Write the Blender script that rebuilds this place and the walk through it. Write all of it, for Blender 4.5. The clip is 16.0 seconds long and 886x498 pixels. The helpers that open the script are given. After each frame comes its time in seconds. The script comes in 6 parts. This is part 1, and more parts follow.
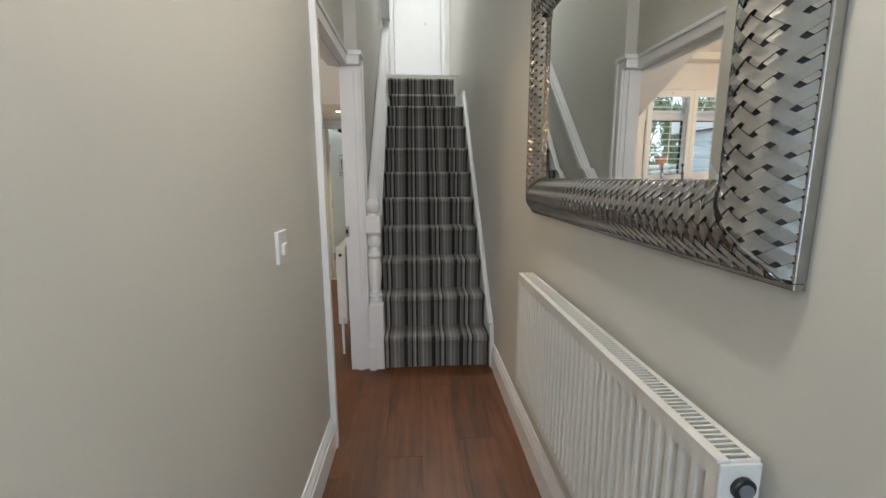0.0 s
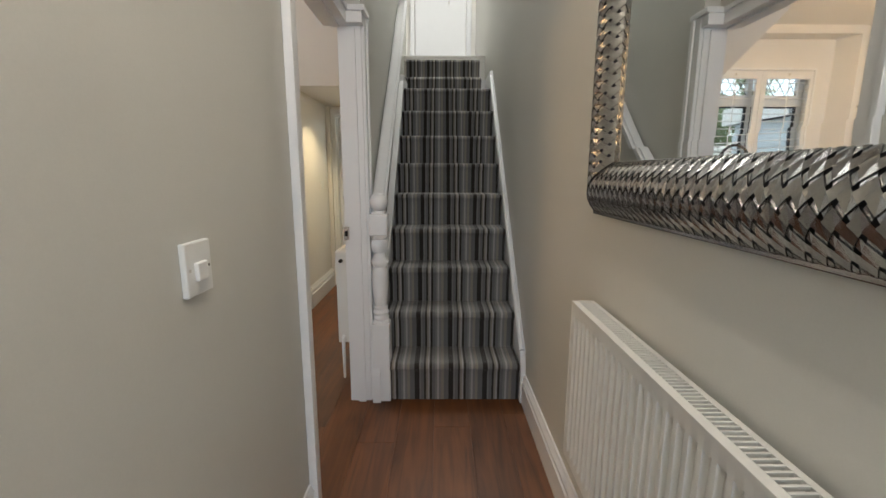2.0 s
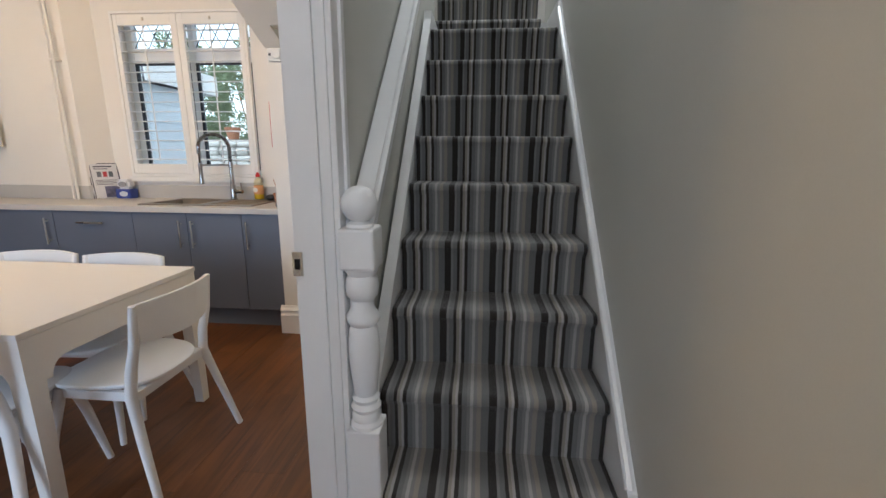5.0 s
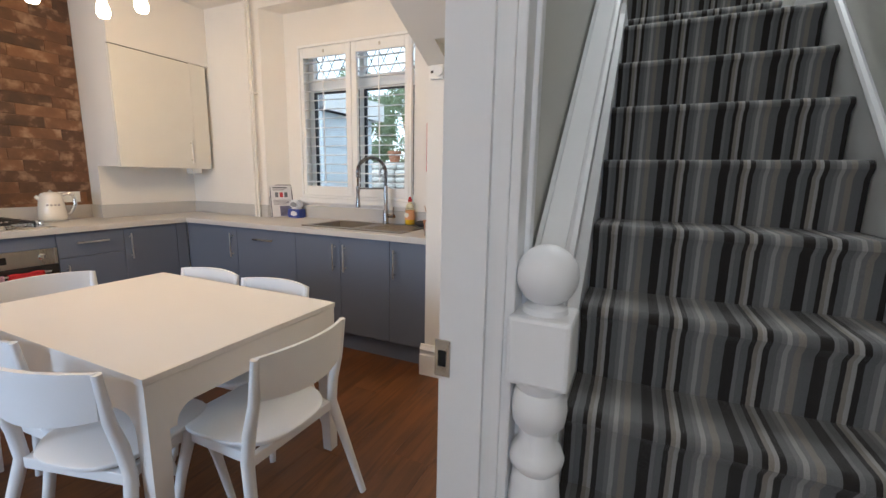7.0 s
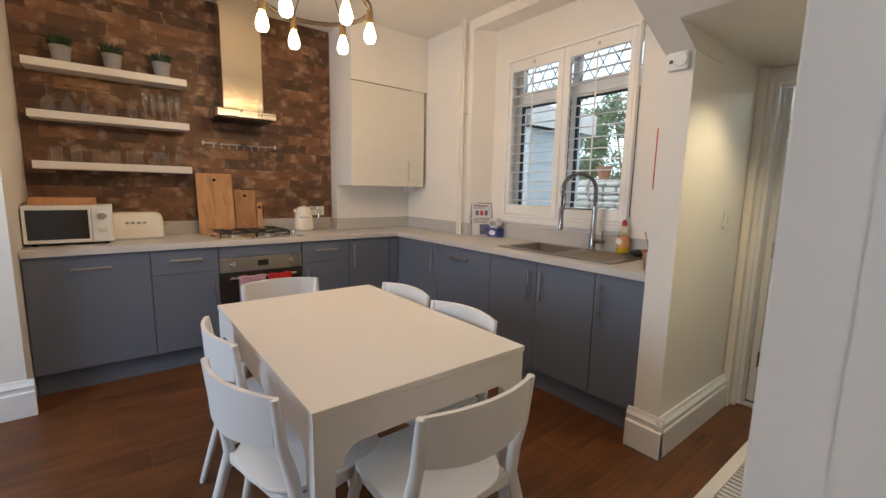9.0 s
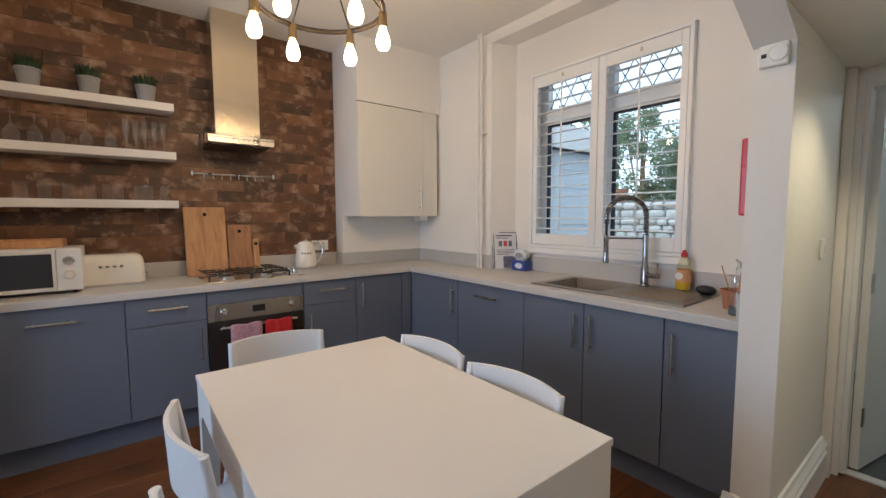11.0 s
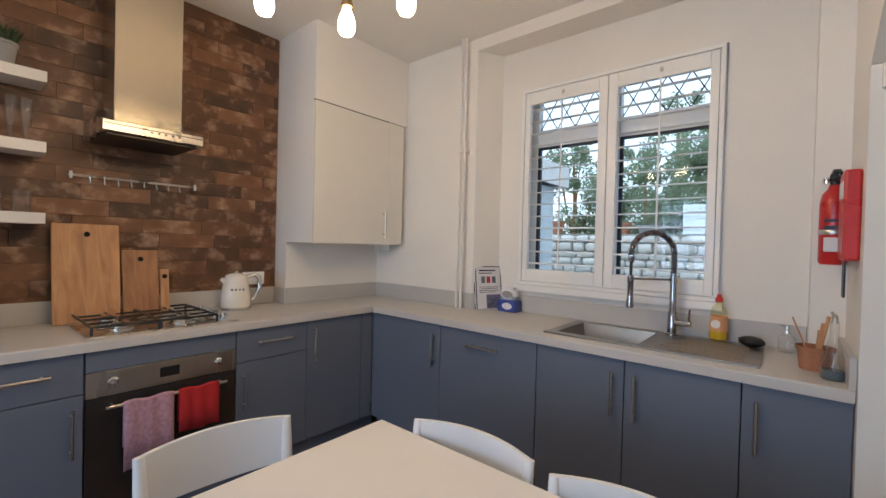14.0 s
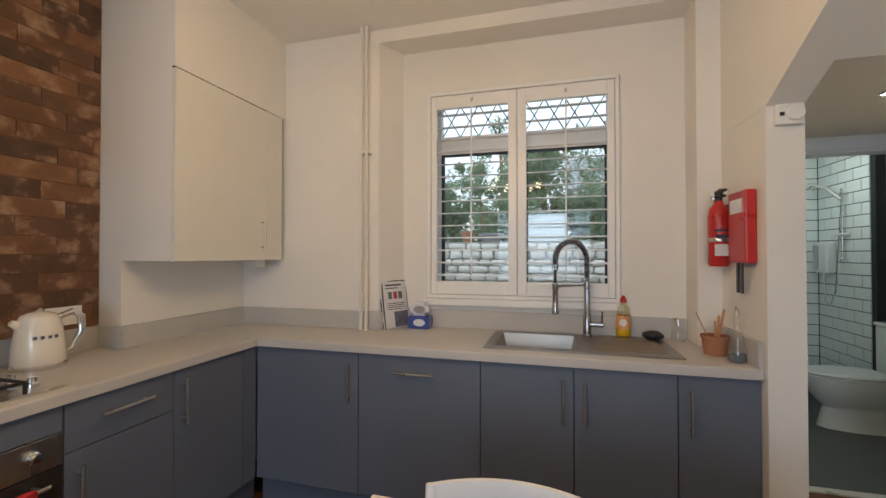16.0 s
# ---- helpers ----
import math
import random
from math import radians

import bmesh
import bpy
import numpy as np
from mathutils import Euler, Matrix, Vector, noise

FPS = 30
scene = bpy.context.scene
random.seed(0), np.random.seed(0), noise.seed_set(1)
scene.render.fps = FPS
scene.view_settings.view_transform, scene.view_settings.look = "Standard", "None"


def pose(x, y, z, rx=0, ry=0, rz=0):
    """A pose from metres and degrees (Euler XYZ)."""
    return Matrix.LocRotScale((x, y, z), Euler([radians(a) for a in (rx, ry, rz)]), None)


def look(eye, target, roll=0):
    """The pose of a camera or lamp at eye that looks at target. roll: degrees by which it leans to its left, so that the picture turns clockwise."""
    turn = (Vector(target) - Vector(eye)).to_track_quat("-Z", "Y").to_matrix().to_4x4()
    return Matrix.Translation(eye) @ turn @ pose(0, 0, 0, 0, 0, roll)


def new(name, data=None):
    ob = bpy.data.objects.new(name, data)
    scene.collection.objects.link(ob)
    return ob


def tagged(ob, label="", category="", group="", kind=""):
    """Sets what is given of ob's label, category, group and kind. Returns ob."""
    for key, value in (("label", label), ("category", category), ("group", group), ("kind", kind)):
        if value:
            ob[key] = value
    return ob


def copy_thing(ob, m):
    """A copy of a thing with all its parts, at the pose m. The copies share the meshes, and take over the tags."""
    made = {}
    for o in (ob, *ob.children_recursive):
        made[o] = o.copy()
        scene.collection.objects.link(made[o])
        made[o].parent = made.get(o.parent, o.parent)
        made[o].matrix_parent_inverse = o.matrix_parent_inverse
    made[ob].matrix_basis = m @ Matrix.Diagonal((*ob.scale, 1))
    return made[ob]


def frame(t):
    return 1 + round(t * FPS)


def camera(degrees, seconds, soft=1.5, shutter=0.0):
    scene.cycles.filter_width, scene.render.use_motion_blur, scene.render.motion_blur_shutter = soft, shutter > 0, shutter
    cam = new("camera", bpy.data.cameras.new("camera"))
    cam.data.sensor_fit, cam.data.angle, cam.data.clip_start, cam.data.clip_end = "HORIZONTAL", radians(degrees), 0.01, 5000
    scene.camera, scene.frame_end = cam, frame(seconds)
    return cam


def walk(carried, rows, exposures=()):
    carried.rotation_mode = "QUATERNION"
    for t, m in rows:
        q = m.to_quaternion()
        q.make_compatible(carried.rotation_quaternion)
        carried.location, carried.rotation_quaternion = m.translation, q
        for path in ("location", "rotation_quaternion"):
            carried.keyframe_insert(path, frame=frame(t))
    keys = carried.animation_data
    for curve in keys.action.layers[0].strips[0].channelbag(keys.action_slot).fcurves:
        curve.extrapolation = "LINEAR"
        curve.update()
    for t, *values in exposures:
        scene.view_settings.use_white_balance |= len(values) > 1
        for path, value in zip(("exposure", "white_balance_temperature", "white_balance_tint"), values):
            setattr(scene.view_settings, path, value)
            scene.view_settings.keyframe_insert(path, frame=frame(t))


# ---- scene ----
cam = camera(93.7, 16.0)
PATH = [
    (0, (0.411, 0.375, 1.348), (0.532, 2.342, 1.007), -0.2),
    (0.5, (0.38, 0.435, 1.332), (0.562, 2.391, 0.956), 0.2),
    (1, (0.419, 0.586, 1.333), (0.557, 2.548, 0.969), -0.2),
    (1.5, (0.462, 0.735, 1.322), (0.494, 2.701, 0.953), 0.4),
    (2, (0.449, 0.93, 1.309), (0.464, 2.898, 0.955), 0.2),
    (2.5, (0.428, 1.125, 1.294), (0.456, 3.082, 0.882), -1.1),
    (3, (0.46, 1.347, 1.294), (0.44, 3.31, 0.913), -0.7),
    (5.5, (0.431, 2.214, 1.287), (0.151, 4.145, 0.846), 1.3),
    (6, (0.403, 2.334, 1.286), (-0.103, 4.223, 0.866), 1.7),
    (6.5, (0.325, 2.433, 1.299), (-0.31, 4.289, 0.909), 1.8),
    (7, (0.233, 2.523, 1.317), (-0.582, 4.317, 0.974), 1.1),
    (7.5, (0.168, 2.571, 1.316), (-0.793, 4.289, 0.965), 0.9),
    (8, (0.119, 2.651, 1.319), (-1.09, 4.209, 0.982), 0.5),
    (8.5, (0.054, 2.752, 1.316), (-1.331, 4.155, 0.976), 1.1),
    (9, (0.018, 2.797, 1.323), (-1.534, 4.027, 1.042), 1.2),
    (11.5, (-0.526, 3.017, 1.352), (-2.098, 4.248, 1.236), 0.2),
    (12, (-0.626, 3.063, 1.358), (-2.223, 4.265, 1.268), 2.1),
    (12.5, (-0.731, 3.055, 1.365), (-2.283, 4.315, 1.293), 2.5),
    (13, (-0.883, 3.008, 1.368), (-2.304, 4.414, 1.299), 2.0),
    (13.5, (-1.012, 2.973, 1.367), (-2.367, 4.443, 1.302), 1.5),
    (14, (-1.139, 3.004, 1.368), (-2.422, 4.538, 1.341), 1.5),
    (14.5, (-1.277, 3.019, 1.381), (-2.421, 4.66, 1.409), 2.5),
    (15, (-1.441, 2.983, 1.383), (-2.225, 4.821, 1.464), 1.0),
    (15.5, (-1.622, 2.933, 1.393), (-2.121, 4.869, 1.447), 0.9),
    (16, (-1.759, 2.965, 1.383), (-2.287, 4.894, 1.408), -0.0),
]
walk(cam, [(t, look(eye, target, roll)) for t, eye, target, roll in PATH], exposures=[(0.0, 0.12, 5900, 9), (1.5, 0.0, 6050, 10), (3.0, 0.08, 6100, 10), (5.5, 0.04, 5500, 10), (7.0, 0.08, 5550, 10), (9.0, -0.22, 5950, 11), (11.5, -0.32, 5350, 10), (14.0, -0.38, 5350, 10), (15.0, -0.48, 5750, 10), (16.0, -0.53, 5950, 10)])

# ---------------------------------------------------------------- world and light
world = bpy.data.worlds.new("sky")
scene.world = world
world.use_nodes = True
sky = world.node_tree.nodes.new("ShaderNodeTexSky")
sky.sky_type, sky.sun_disc = "NISHITA", False
sky.sun_elevation, sky.sun_rotation = radians(24), radians(150)
cloud = world.node_tree.nodes.new("ShaderNodeMix")
cloud.data_type = "RGBA"
cloud.inputs["Factor"].default_value = 0.8
cloud.inputs["B"].default_value = (15.5, 16.6, 17.0, 1)
world.node_tree.links.new(sky.outputs[0], cloud.inputs["A"])
world.node_tree.links.new(cloud.outputs["Result"], world.node_tree.nodes["Background"].inputs[0])
world.node_tree.nodes["Background"].inputs[1].default_value = 0.15


def lamp(name, kind, m, watts, colour, size=0.1, size_y=None):
    data = bpy.data.lights.new(name, kind)
    data.energy, data.color = watts, colour
    if kind == "AREA":
        data.shape, data.size, data.size_y = "RECTANGLE", size, size_y or size
    elif kind == "SUN":
        data.angle = size
    else:
        data.shadow_soft_size = size
    if kind == "SPOT":
        data.spot_size, data.spot_blend = radians(120), 0.6
    ob = new(name, data)
    ob.matrix_world = m
    return ob


lamp("sun", "SUN", look((0, 0, 10), (3, 7, 5)), 1.0, (1.0, 0.95, 0.88), radians(12))
lamp("hall_ceiling_light", "POINT", pose(0.46, 1.05, 2.56), 27, (1.0, 0.87, 0.72), 0.03)
# daylight through the front door glazing and the dining window
lamp("front_door_daylight", "AREA", look((0.45, -1.42, 1.45), (0.45, 2, 1.2)), 11, (0.62, 0.80, 1.0), 0.4, 1.3)
lamp("dining_window_daylight", "AREA", look((-2.0, 0.62, 1.5), (-2.0, 3, 1.1)), 34, (0.62, 0.81, 1.0), 1.6, 1.3)
# added lamp brightening the stairs; no window or skylight is built upstairs
lamp("landing_added_light", "AREA", look((0.86, 5.9, 4.9), (0.1, 4.6, 1.7)), 80, (1.0, 0.97, 0.88), 0.9, 1.0)
CHANDELIER = (-2.215, 3.70)
for k in range(6):
    a = radians(7 + 60 * k)
    lamp("bulb_light", "POINT", pose(CHANDELIER[0] + 0.27 * math.cos(a), CHANDELIER[1] + 0.27 * math.sin(a), 2.145), 4.6, (1.0, 0.61, 0.27), 0.03)
lamp("corridor_downlight", "SPOT", look((-0.42, 5.1, 2.04), (-0.42, 5.1, 0)), 38, (1.0, 0.78, 0.42), 0.04)
# point light added to brighten the bathroom; no fitting is built there
lamp("bathroom_added_light", "POINT", pose(0.1, 7.2, 2.2), 12, (0.92, 1.0, 0.90), 0.05)

# ---------------------------------------------------------------- helpers
ORIGIN = {}


def box(bm, x0, x1, y0, y1, z0, z1, bevel=0.0):
    vs = [bm.verts.new(p) for p in ((x0, y0, z0), (x1, y0, z0), (x1, y1, z0), (x0, y1, z0), (x0, y0, z1), (x1, y0, z1), (x1, y1, z1), (x0, y1, z1))]
    fs = [bm.faces.new([vs[i] for i in q]) for q in ((3, 2, 1, 0), (4, 5, 6, 7), (0, 1, 5, 4), (1, 2, 6, 5), (2, 3, 7, 6), (3, 0, 4, 7))]
    if bevel:
        es = {e for f in fs for e in f.edges}
        bmesh.ops.bevel(bm, geom=list(es), offset=bevel, segments=2, affect="EDGES", profile=0.5)
    return bm


def boxes(*rows, bevel=0.0):
    bm = bmesh.new()
    for r in rows:
        box(bm, *r, bevel=bevel)
    return bm


def lathe(profile, cx=0.0, cy=0.0, seg=24, capped=True):
    """A turned body from (radius, z) pairs."""
    bm = bmesh.new()
    rings = []
    for r, z in profile:
        if r < 1e-5:
            rings.append([bm.verts.new((cx, cy, z))])
        else:
            rings.append([bm.verts.new((cx + r * math.cos(2 * math.pi * i / seg), cy + r * math.sin(2 * math.pi * i / seg), z)) for i in range(seg)])
    for a, b in zip(rings, rings[1:]):
        for i in range(seg):
            j = (i + 1) % seg
            if len(a) == 1 and len(b) == 1:
                continue
            if len(a) == 1:
                bm.faces.new((a[0], b[j], b[i]))
            elif len(b) == 1:
                bm.faces.new((a[i], a[j], b[0]))
            else:
                bm.faces.new((a[i], a[j], b[j], b[i]))
    for ring, flip in ((rings[0], True), (rings[-1], False)):
        if capped and len(ring) > 1:
            bm.faces.new(ring[::-1] if flip else ring)
    bmesh.ops.recalc_face_normals(bm, faces=bm.faces)
    return bm


def tube(points, radius, seg=10, bm=None, flat=1.0):
    """A round rod along points; radius is a number or a list; flat squashes it along its second axis."""
    bm = bm or bmesh.new()
    pts = [Vector(p) for p in points]
    rad = radius if isinstance(radius, (list, tuple)) else [radius] * len(pts)
    rings, side = [], None
    for i, p in enumerate(pts):
        d = (pts[min(i + 1, len(pts) - 1)] - pts[max(i - 1, 0)]).normalized()
        if side is None:
            side = d.orthogonal().normalized() if abs(d.z) < 0.9 else Vector((1, 0, 0))
        side = (side - d * side.dot(d)).normalized()
        up = d.cross(side)
        rings.append([bm.verts.new(p + rad[i] * (math.cos(2 * math.pi * k / seg) * side + flat * math.sin(2 * math.pi * k / seg) * up)) for k in range(seg)])
    for a, b in zip(rings, rings[1:]):
        for k in range(seg):
            j = (k + 1) % seg
            bm.faces.new((a[k], a[j], b[j], b[k]))
    bm.faces.new(rings[0][::-1])
    bm.faces.new(rings[-1])
    bmesh.ops.recalc_face_normals(bm, faces=bm.faces)
    return bm


def prism(outline, axis, lo, hi, bm=None):
    """An outline of two-coordinate points drawn out along an axis. x: (y, z); y: (x, z); z: (x, y)."""
    bm = bm or bmesh.new()
    put = {"x": lambda p, w: (w, p[0], p[1]), "y": lambda p, w: (p[0], w, p[1]), "z": lambda p, w: (p[0], p[1], w)}[axis]
    a = [bm.verts.new(put(p, lo)) for p in outline]
    b = [bm.verts.new(put(p, hi)) for p in outline]
    n = len(outline)
    fs = [bm.faces.new(a), bm.faces.new(b[::-1])] + [bm.faces.new((a[i], b[i], b[(i + 1) % n], a[(i + 1) % n])) for i in range(n)]
    bmesh.ops.recalc_face_normals(bm, faces=fs)
    return bm


def mesh_of(name, bm, material, smooth=False):
    me = bpy.data.meshes.new(name)
    bm.normal_update()
    bm.to_mesh(me)
    bm.free()
    if material:
        me.materials.append(material)
    if smooth:
        me.polygons.foreach_set("use_smooth", [True] * len(me.polygons))
        me.set_sharp_from_angle(angle=radians(38))
    return me


def thing(name, base, label, category, group="", kind=""):
    ob = new(name)
    ob.empty_display_size = 0.1
    ob.location = base
    ORIGIN[ob.name] = Vector(base)
    return tagged(ob, label, category, group, kind)


def solid(name, bm, material, label, category="", group="", kind="", smooth=False):
    """A thing or a piece of the setting that is one mesh."""
    ob = new(name, mesh_of(name, bm, material, smooth))
    ORIGIN[ob.name] = Vector((0, 0, 0))
    return tagged(ob, label, category, group, kind)


def part(name, bm, material, parent, label="", smooth=False):
    o = ORIGIN[parent.name]
    bmesh.ops.translate(bm, verts=bm.verts, vec=-o)
    ob = new(name, mesh_of(name, bm, material, smooth))
    ob.parent = parent
    ORIGIN[ob.name] = o
    return tagged(ob, label)


def piece(name, mesh, parent, m):
    """One of many alike pieces on a shared mesh."""
    ob = new(name, mesh)
    ob.parent = parent
    ob.matrix_basis = Matrix.Translation(-ORIGIN[parent.name]) @ m
    return ob


# ---------------------------------------------------------------- materials
def material(name, colour, rough=0.5, metal=0.0, vary=0.08, scale=6.0, grain=120.0, bump=0.02, stretch=(1, 1, 1), per_piece=0.0, spec=0.5, coat=0.0, rough_vary=0.03):
    m = bpy.data.materials.new(name)
    m.use_nodes = True
    nt = m.node_tree
    b = nt.nodes["Principled BSDF"]
    b.inputs["Metallic"].default_value = metal
    b.inputs["Specular IOR Level"].default_value = spec
    b.inputs["Coat Weight"].default_value = coat
    tc = nt.nodes.new("ShaderNodeTexCoord")
    mp = nt.nodes.new("ShaderNodeMapping")
    mp.inputs["Scale"].default_value = stretch
    nt.links.new(tc.outputs["Object"], mp.inputs["Vector"])
    big = nt.nodes.new("ShaderNodeTexNoise")
    big.inputs["Scale"].default_value, big.inputs["Detail"].default_value = scale, 4
    fine = nt.nodes.new("ShaderNodeTexNoise")
    fine.inputs["Scale"].default_value, fine.inputs["Detail"].default_value = grain, 3
    for n in (big, fine):
        nt.links.new(mp.outputs["Vector"], n.inputs["Vector"])
    mixed = nt.nodes.new("ShaderNodeMath")
    mixed.operation = "MULTIPLY_ADD"
    mixed.inputs[1].default_value = 0.6
    nt.links.new(big.outputs["Fac"], mixed.inputs[0])
    half = nt.nodes.new("ShaderNodeMath")
    half.operation = "MULTIPLY"
    half.inputs[1].default_value = 0.4
    nt.links.new(fine.outputs["Fac"], half.inputs[0])
    nt.links.new(half.outputs[0], mixed.inputs[2])
    last = mixed.outputs[0]
    if per_piece:
        info = nt.nodes.new("ShaderNodeObjectInfo")
        add = nt.nodes.new("ShaderNodeMath")
        add.operation = "MULTIPLY_ADD"
        add.inputs[1].default_value = per_piece
        nt.links.new(info.outputs["Random"], add.inputs[0])
        nt.links.new(last, add.inputs[2])
        last = add.outputs[0]
    ramp = nt.nodes.new("ShaderNodeMapRange")
    ramp.inputs["From Min"].default_value, ramp.inputs["From Max"].default_value = 0.3, 0.7 + per_piece
    ramp.inputs["To Min"].default_value, ramp.inputs["To Max"].default_value = 1 - vary, 1 + vary
    nt.links.new(last, ramp.inputs["Value"])
    mul = nt.nodes.new("ShaderNodeVectorMath")
    mul.operation = "SCALE"
    mul.inputs[0].default_value = colour
    nt.links.new(ramp.outputs["Result"], mul.inputs["Scale"])
    nt.links.new(mul.outputs["Vector"], b.inputs["Base Color"])
    rr = nt.nodes.new("ShaderNodeMapRange")
    rr.inputs["From Min"].default_value, rr.inputs["From Max"].default_value = 0.3, 0.7
    rr.inputs["To Min"].default_value, rr.inputs["To Max"].default_value = max(rough - rough_vary, 0.02), min(rough + rough_vary, 1)
    nt.links.new(big.outputs["Fac"], rr.inputs["Value"])
    nt.links.new(rr.outputs["Result"], b.inputs["Roughness"])
    if bump:
        bp = nt.nodes.new("ShaderNodeBump")
        bp.inputs["Strength"].default_value, bp.inputs["Distance"].default_value = min(bump * 6, 1), bump * 0.02
        nt.links.new(fine.outputs["Fac"], bp.inputs["Height"])
        nt.links.new(bp.outputs["Normal"], b.inputs["Normal"])
    return m


def glow(name, colour, strength):
    m = bpy.data.materials.new(name)
    m.use_nodes = True
    b = m.node_tree.nodes["Principled BSDF"]
    b.inputs["Base Color"].default_value = (*colour, 1)
    b.inputs["Emission Color"].default_value = (*colour, 1)
    b.inputs["Emission Strength"].default_value = strength
    return m


def glass(name, colour=(1, 1, 1), rough=0.0, thin=True, edge=0.3, base=0.03, curve=3.0):
    m = bpy.data.materials.new(name)
    m.use_nodes = True
    nt = m.node_tree
    if not thin:
        b = nt.nodes["Principled BSDF"]
        b.inputs["Base Color"].default_value = (*colour, 1)
        b.inputs["Transmission Weight"].default_value, b.inputs["Roughness"].default_value, b.inputs["IOR"].default_value = 1.0, rough, 1.45
        return m
    out = nt.nodes["Material Output"]
    clear, shine = nt.nodes.new("ShaderNodeBsdfTransparent"), nt.nodes.new("ShaderNodeBsdfGlossy")
    mix, fr, power = nt.nodes.new("ShaderNodeMixShader"), nt.nodes.new("ShaderNodeLayerWeight"), nt.nodes.new("ShaderNodeMath")
    clear.inputs["Color"].default_value = (*colour, 1)
    shine.inputs["Roughness"].default_value = 0.02
    cube = nt.nodes.new("ShaderNodeMath")
    cube.operation = "POWER"
    cube.inputs[1].default_value = curve
    power.operation = "MULTIPLY_ADD"
    power.inputs[1].default_value, power.inputs[2].default_value = edge, base
    fr.inputs["Blend"].default_value = 0.5
    nt.links.new(fr.outputs["Facing"], cube.inputs[0])
    nt.links.new(cube.outputs[0], power.inputs[0])
    nt.links.new(power.outputs[0], mix.inputs[0])
    nt.links.new(clear.outputs[0], mix.inputs[1])
    nt.links.new(shine.outputs[0], mix.inputs[2])
    nt.links.new(mix.outputs[0], out.inputs["Surface"])
    return m


def striped_carpet():
    m = bpy.data.materials.new("striped carpet")
    m.use_nodes = True
    nt = m.node_tree
    b = nt.nodes["Principled BSDF"]
    b.inputs["Roughness"].default_value = 0.95
    b.inputs["Specular IOR Level"].default_value = 0.1
    b.inputs["Sheen Weight"].default_value = 0.25
    tc = nt.nodes.new("ShaderNodeTexCoord")
    wob = nt.nodes.new("ShaderNodeTexNoise")
    wob.inputs["Scale"].default_value = 45
    nt.links.new(tc.outputs["Object"], wob.inputs["Vector"])
    sep = nt.nodes.new("ShaderNodeSeparateXYZ")
    nt.links.new(tc.outputs["Object"], sep.inputs[0])
    shift = nt.nodes.new("ShaderNodeMath")
    shift.operation = "MULTIPLY_ADD"
    shift.inputs[1].default_value = 0.004
    nt.links.new(wob.outputs["Fac"], shift.inputs[0])
    nt.links.new(sep.outputs["X"], shift.inputs[2])
    rep = nt.nodes.new("ShaderNodeMath")
    rep.operation = "MULTIPLY_ADD"
    rep.inputs[1].default_value, rep.inputs[2].default_value = 1 / 0.198, 5.0 - 0.003 / 0.198
    nt.links.new(shift.outputs[0], rep.inputs[0])
    fr = nt.nodes.new("ShaderNodeMath")
    fr.operation = "FRACT"
    nt.links.new(rep.outputs[0], fr.inputs[0])
    ramp = nt.nodes.new("ShaderNodeValToRGB")
    ramp.color_ramp.interpolation = "CONSTANT"
    dark, light, grey, tan, mid = (0.030, 0.026, 0.023), (0.36, 0.34, 0.32), (0.15, 0.147, 0.145), (0.26, 0.235, 0.20), (0.205, 0.20, 0.195)
    stops = ((0.0, dark), (0.14, mid), (0.19, grey), (0.275, dark), (0.335, tan), (0.39, light), (0.44, dark), (0.51, grey), (0.60, mid), (0.66, light), (0.715, mid), (0.78, tan), (0.86, grey))
    while len(ramp.color_ramp.elements) < len(stops):
        ramp.color_ramp.elements.new(0.5)
    for e, (p, c) in zip(ramp.color_ramp.elements, stops):
        e.position, e.color = p, (*c, 1)
    nt.links.new(fr.outputs[0], ramp.inputs[0])
    pile = nt.nodes.new("ShaderNodeTexNoise")
    pile.inputs["Scale"].default_value = 420
    nt.links.new(tc.outputs["Object"], pile.inputs["Vector"])
    mr = nt.nodes.new("ShaderNodeMapRange")
    mr.inputs["To Min"].default_value, mr.inputs["To Max"].default_value = 0.7, 1.3
    nt.links.new(pile.outputs["Fac"], mr.inputs["Value"])
    sc = nt.nodes.new("ShaderNodeVectorMath")
    sc.operation = "SCALE"
    nt.links.new(ramp.outputs["Color"], sc.inputs[0])
    nt.links.new(mr.outputs["Result"], sc.inputs["Scale"])
    nt.links.new(sc.outputs["Vector"], b.inputs["Base Color"])
    bp = nt.nodes.new("ShaderNodeBump")
    bp.inputs["Strength"].default_value, bp.inputs["Distance"].default_value = 0.6, 0.003
    nt.links.new(pile.outputs["Fac"], bp.inputs["Height"])
    nt.links.new(bp.outputs["Normal"], b.inputs["Normal"])
    return m


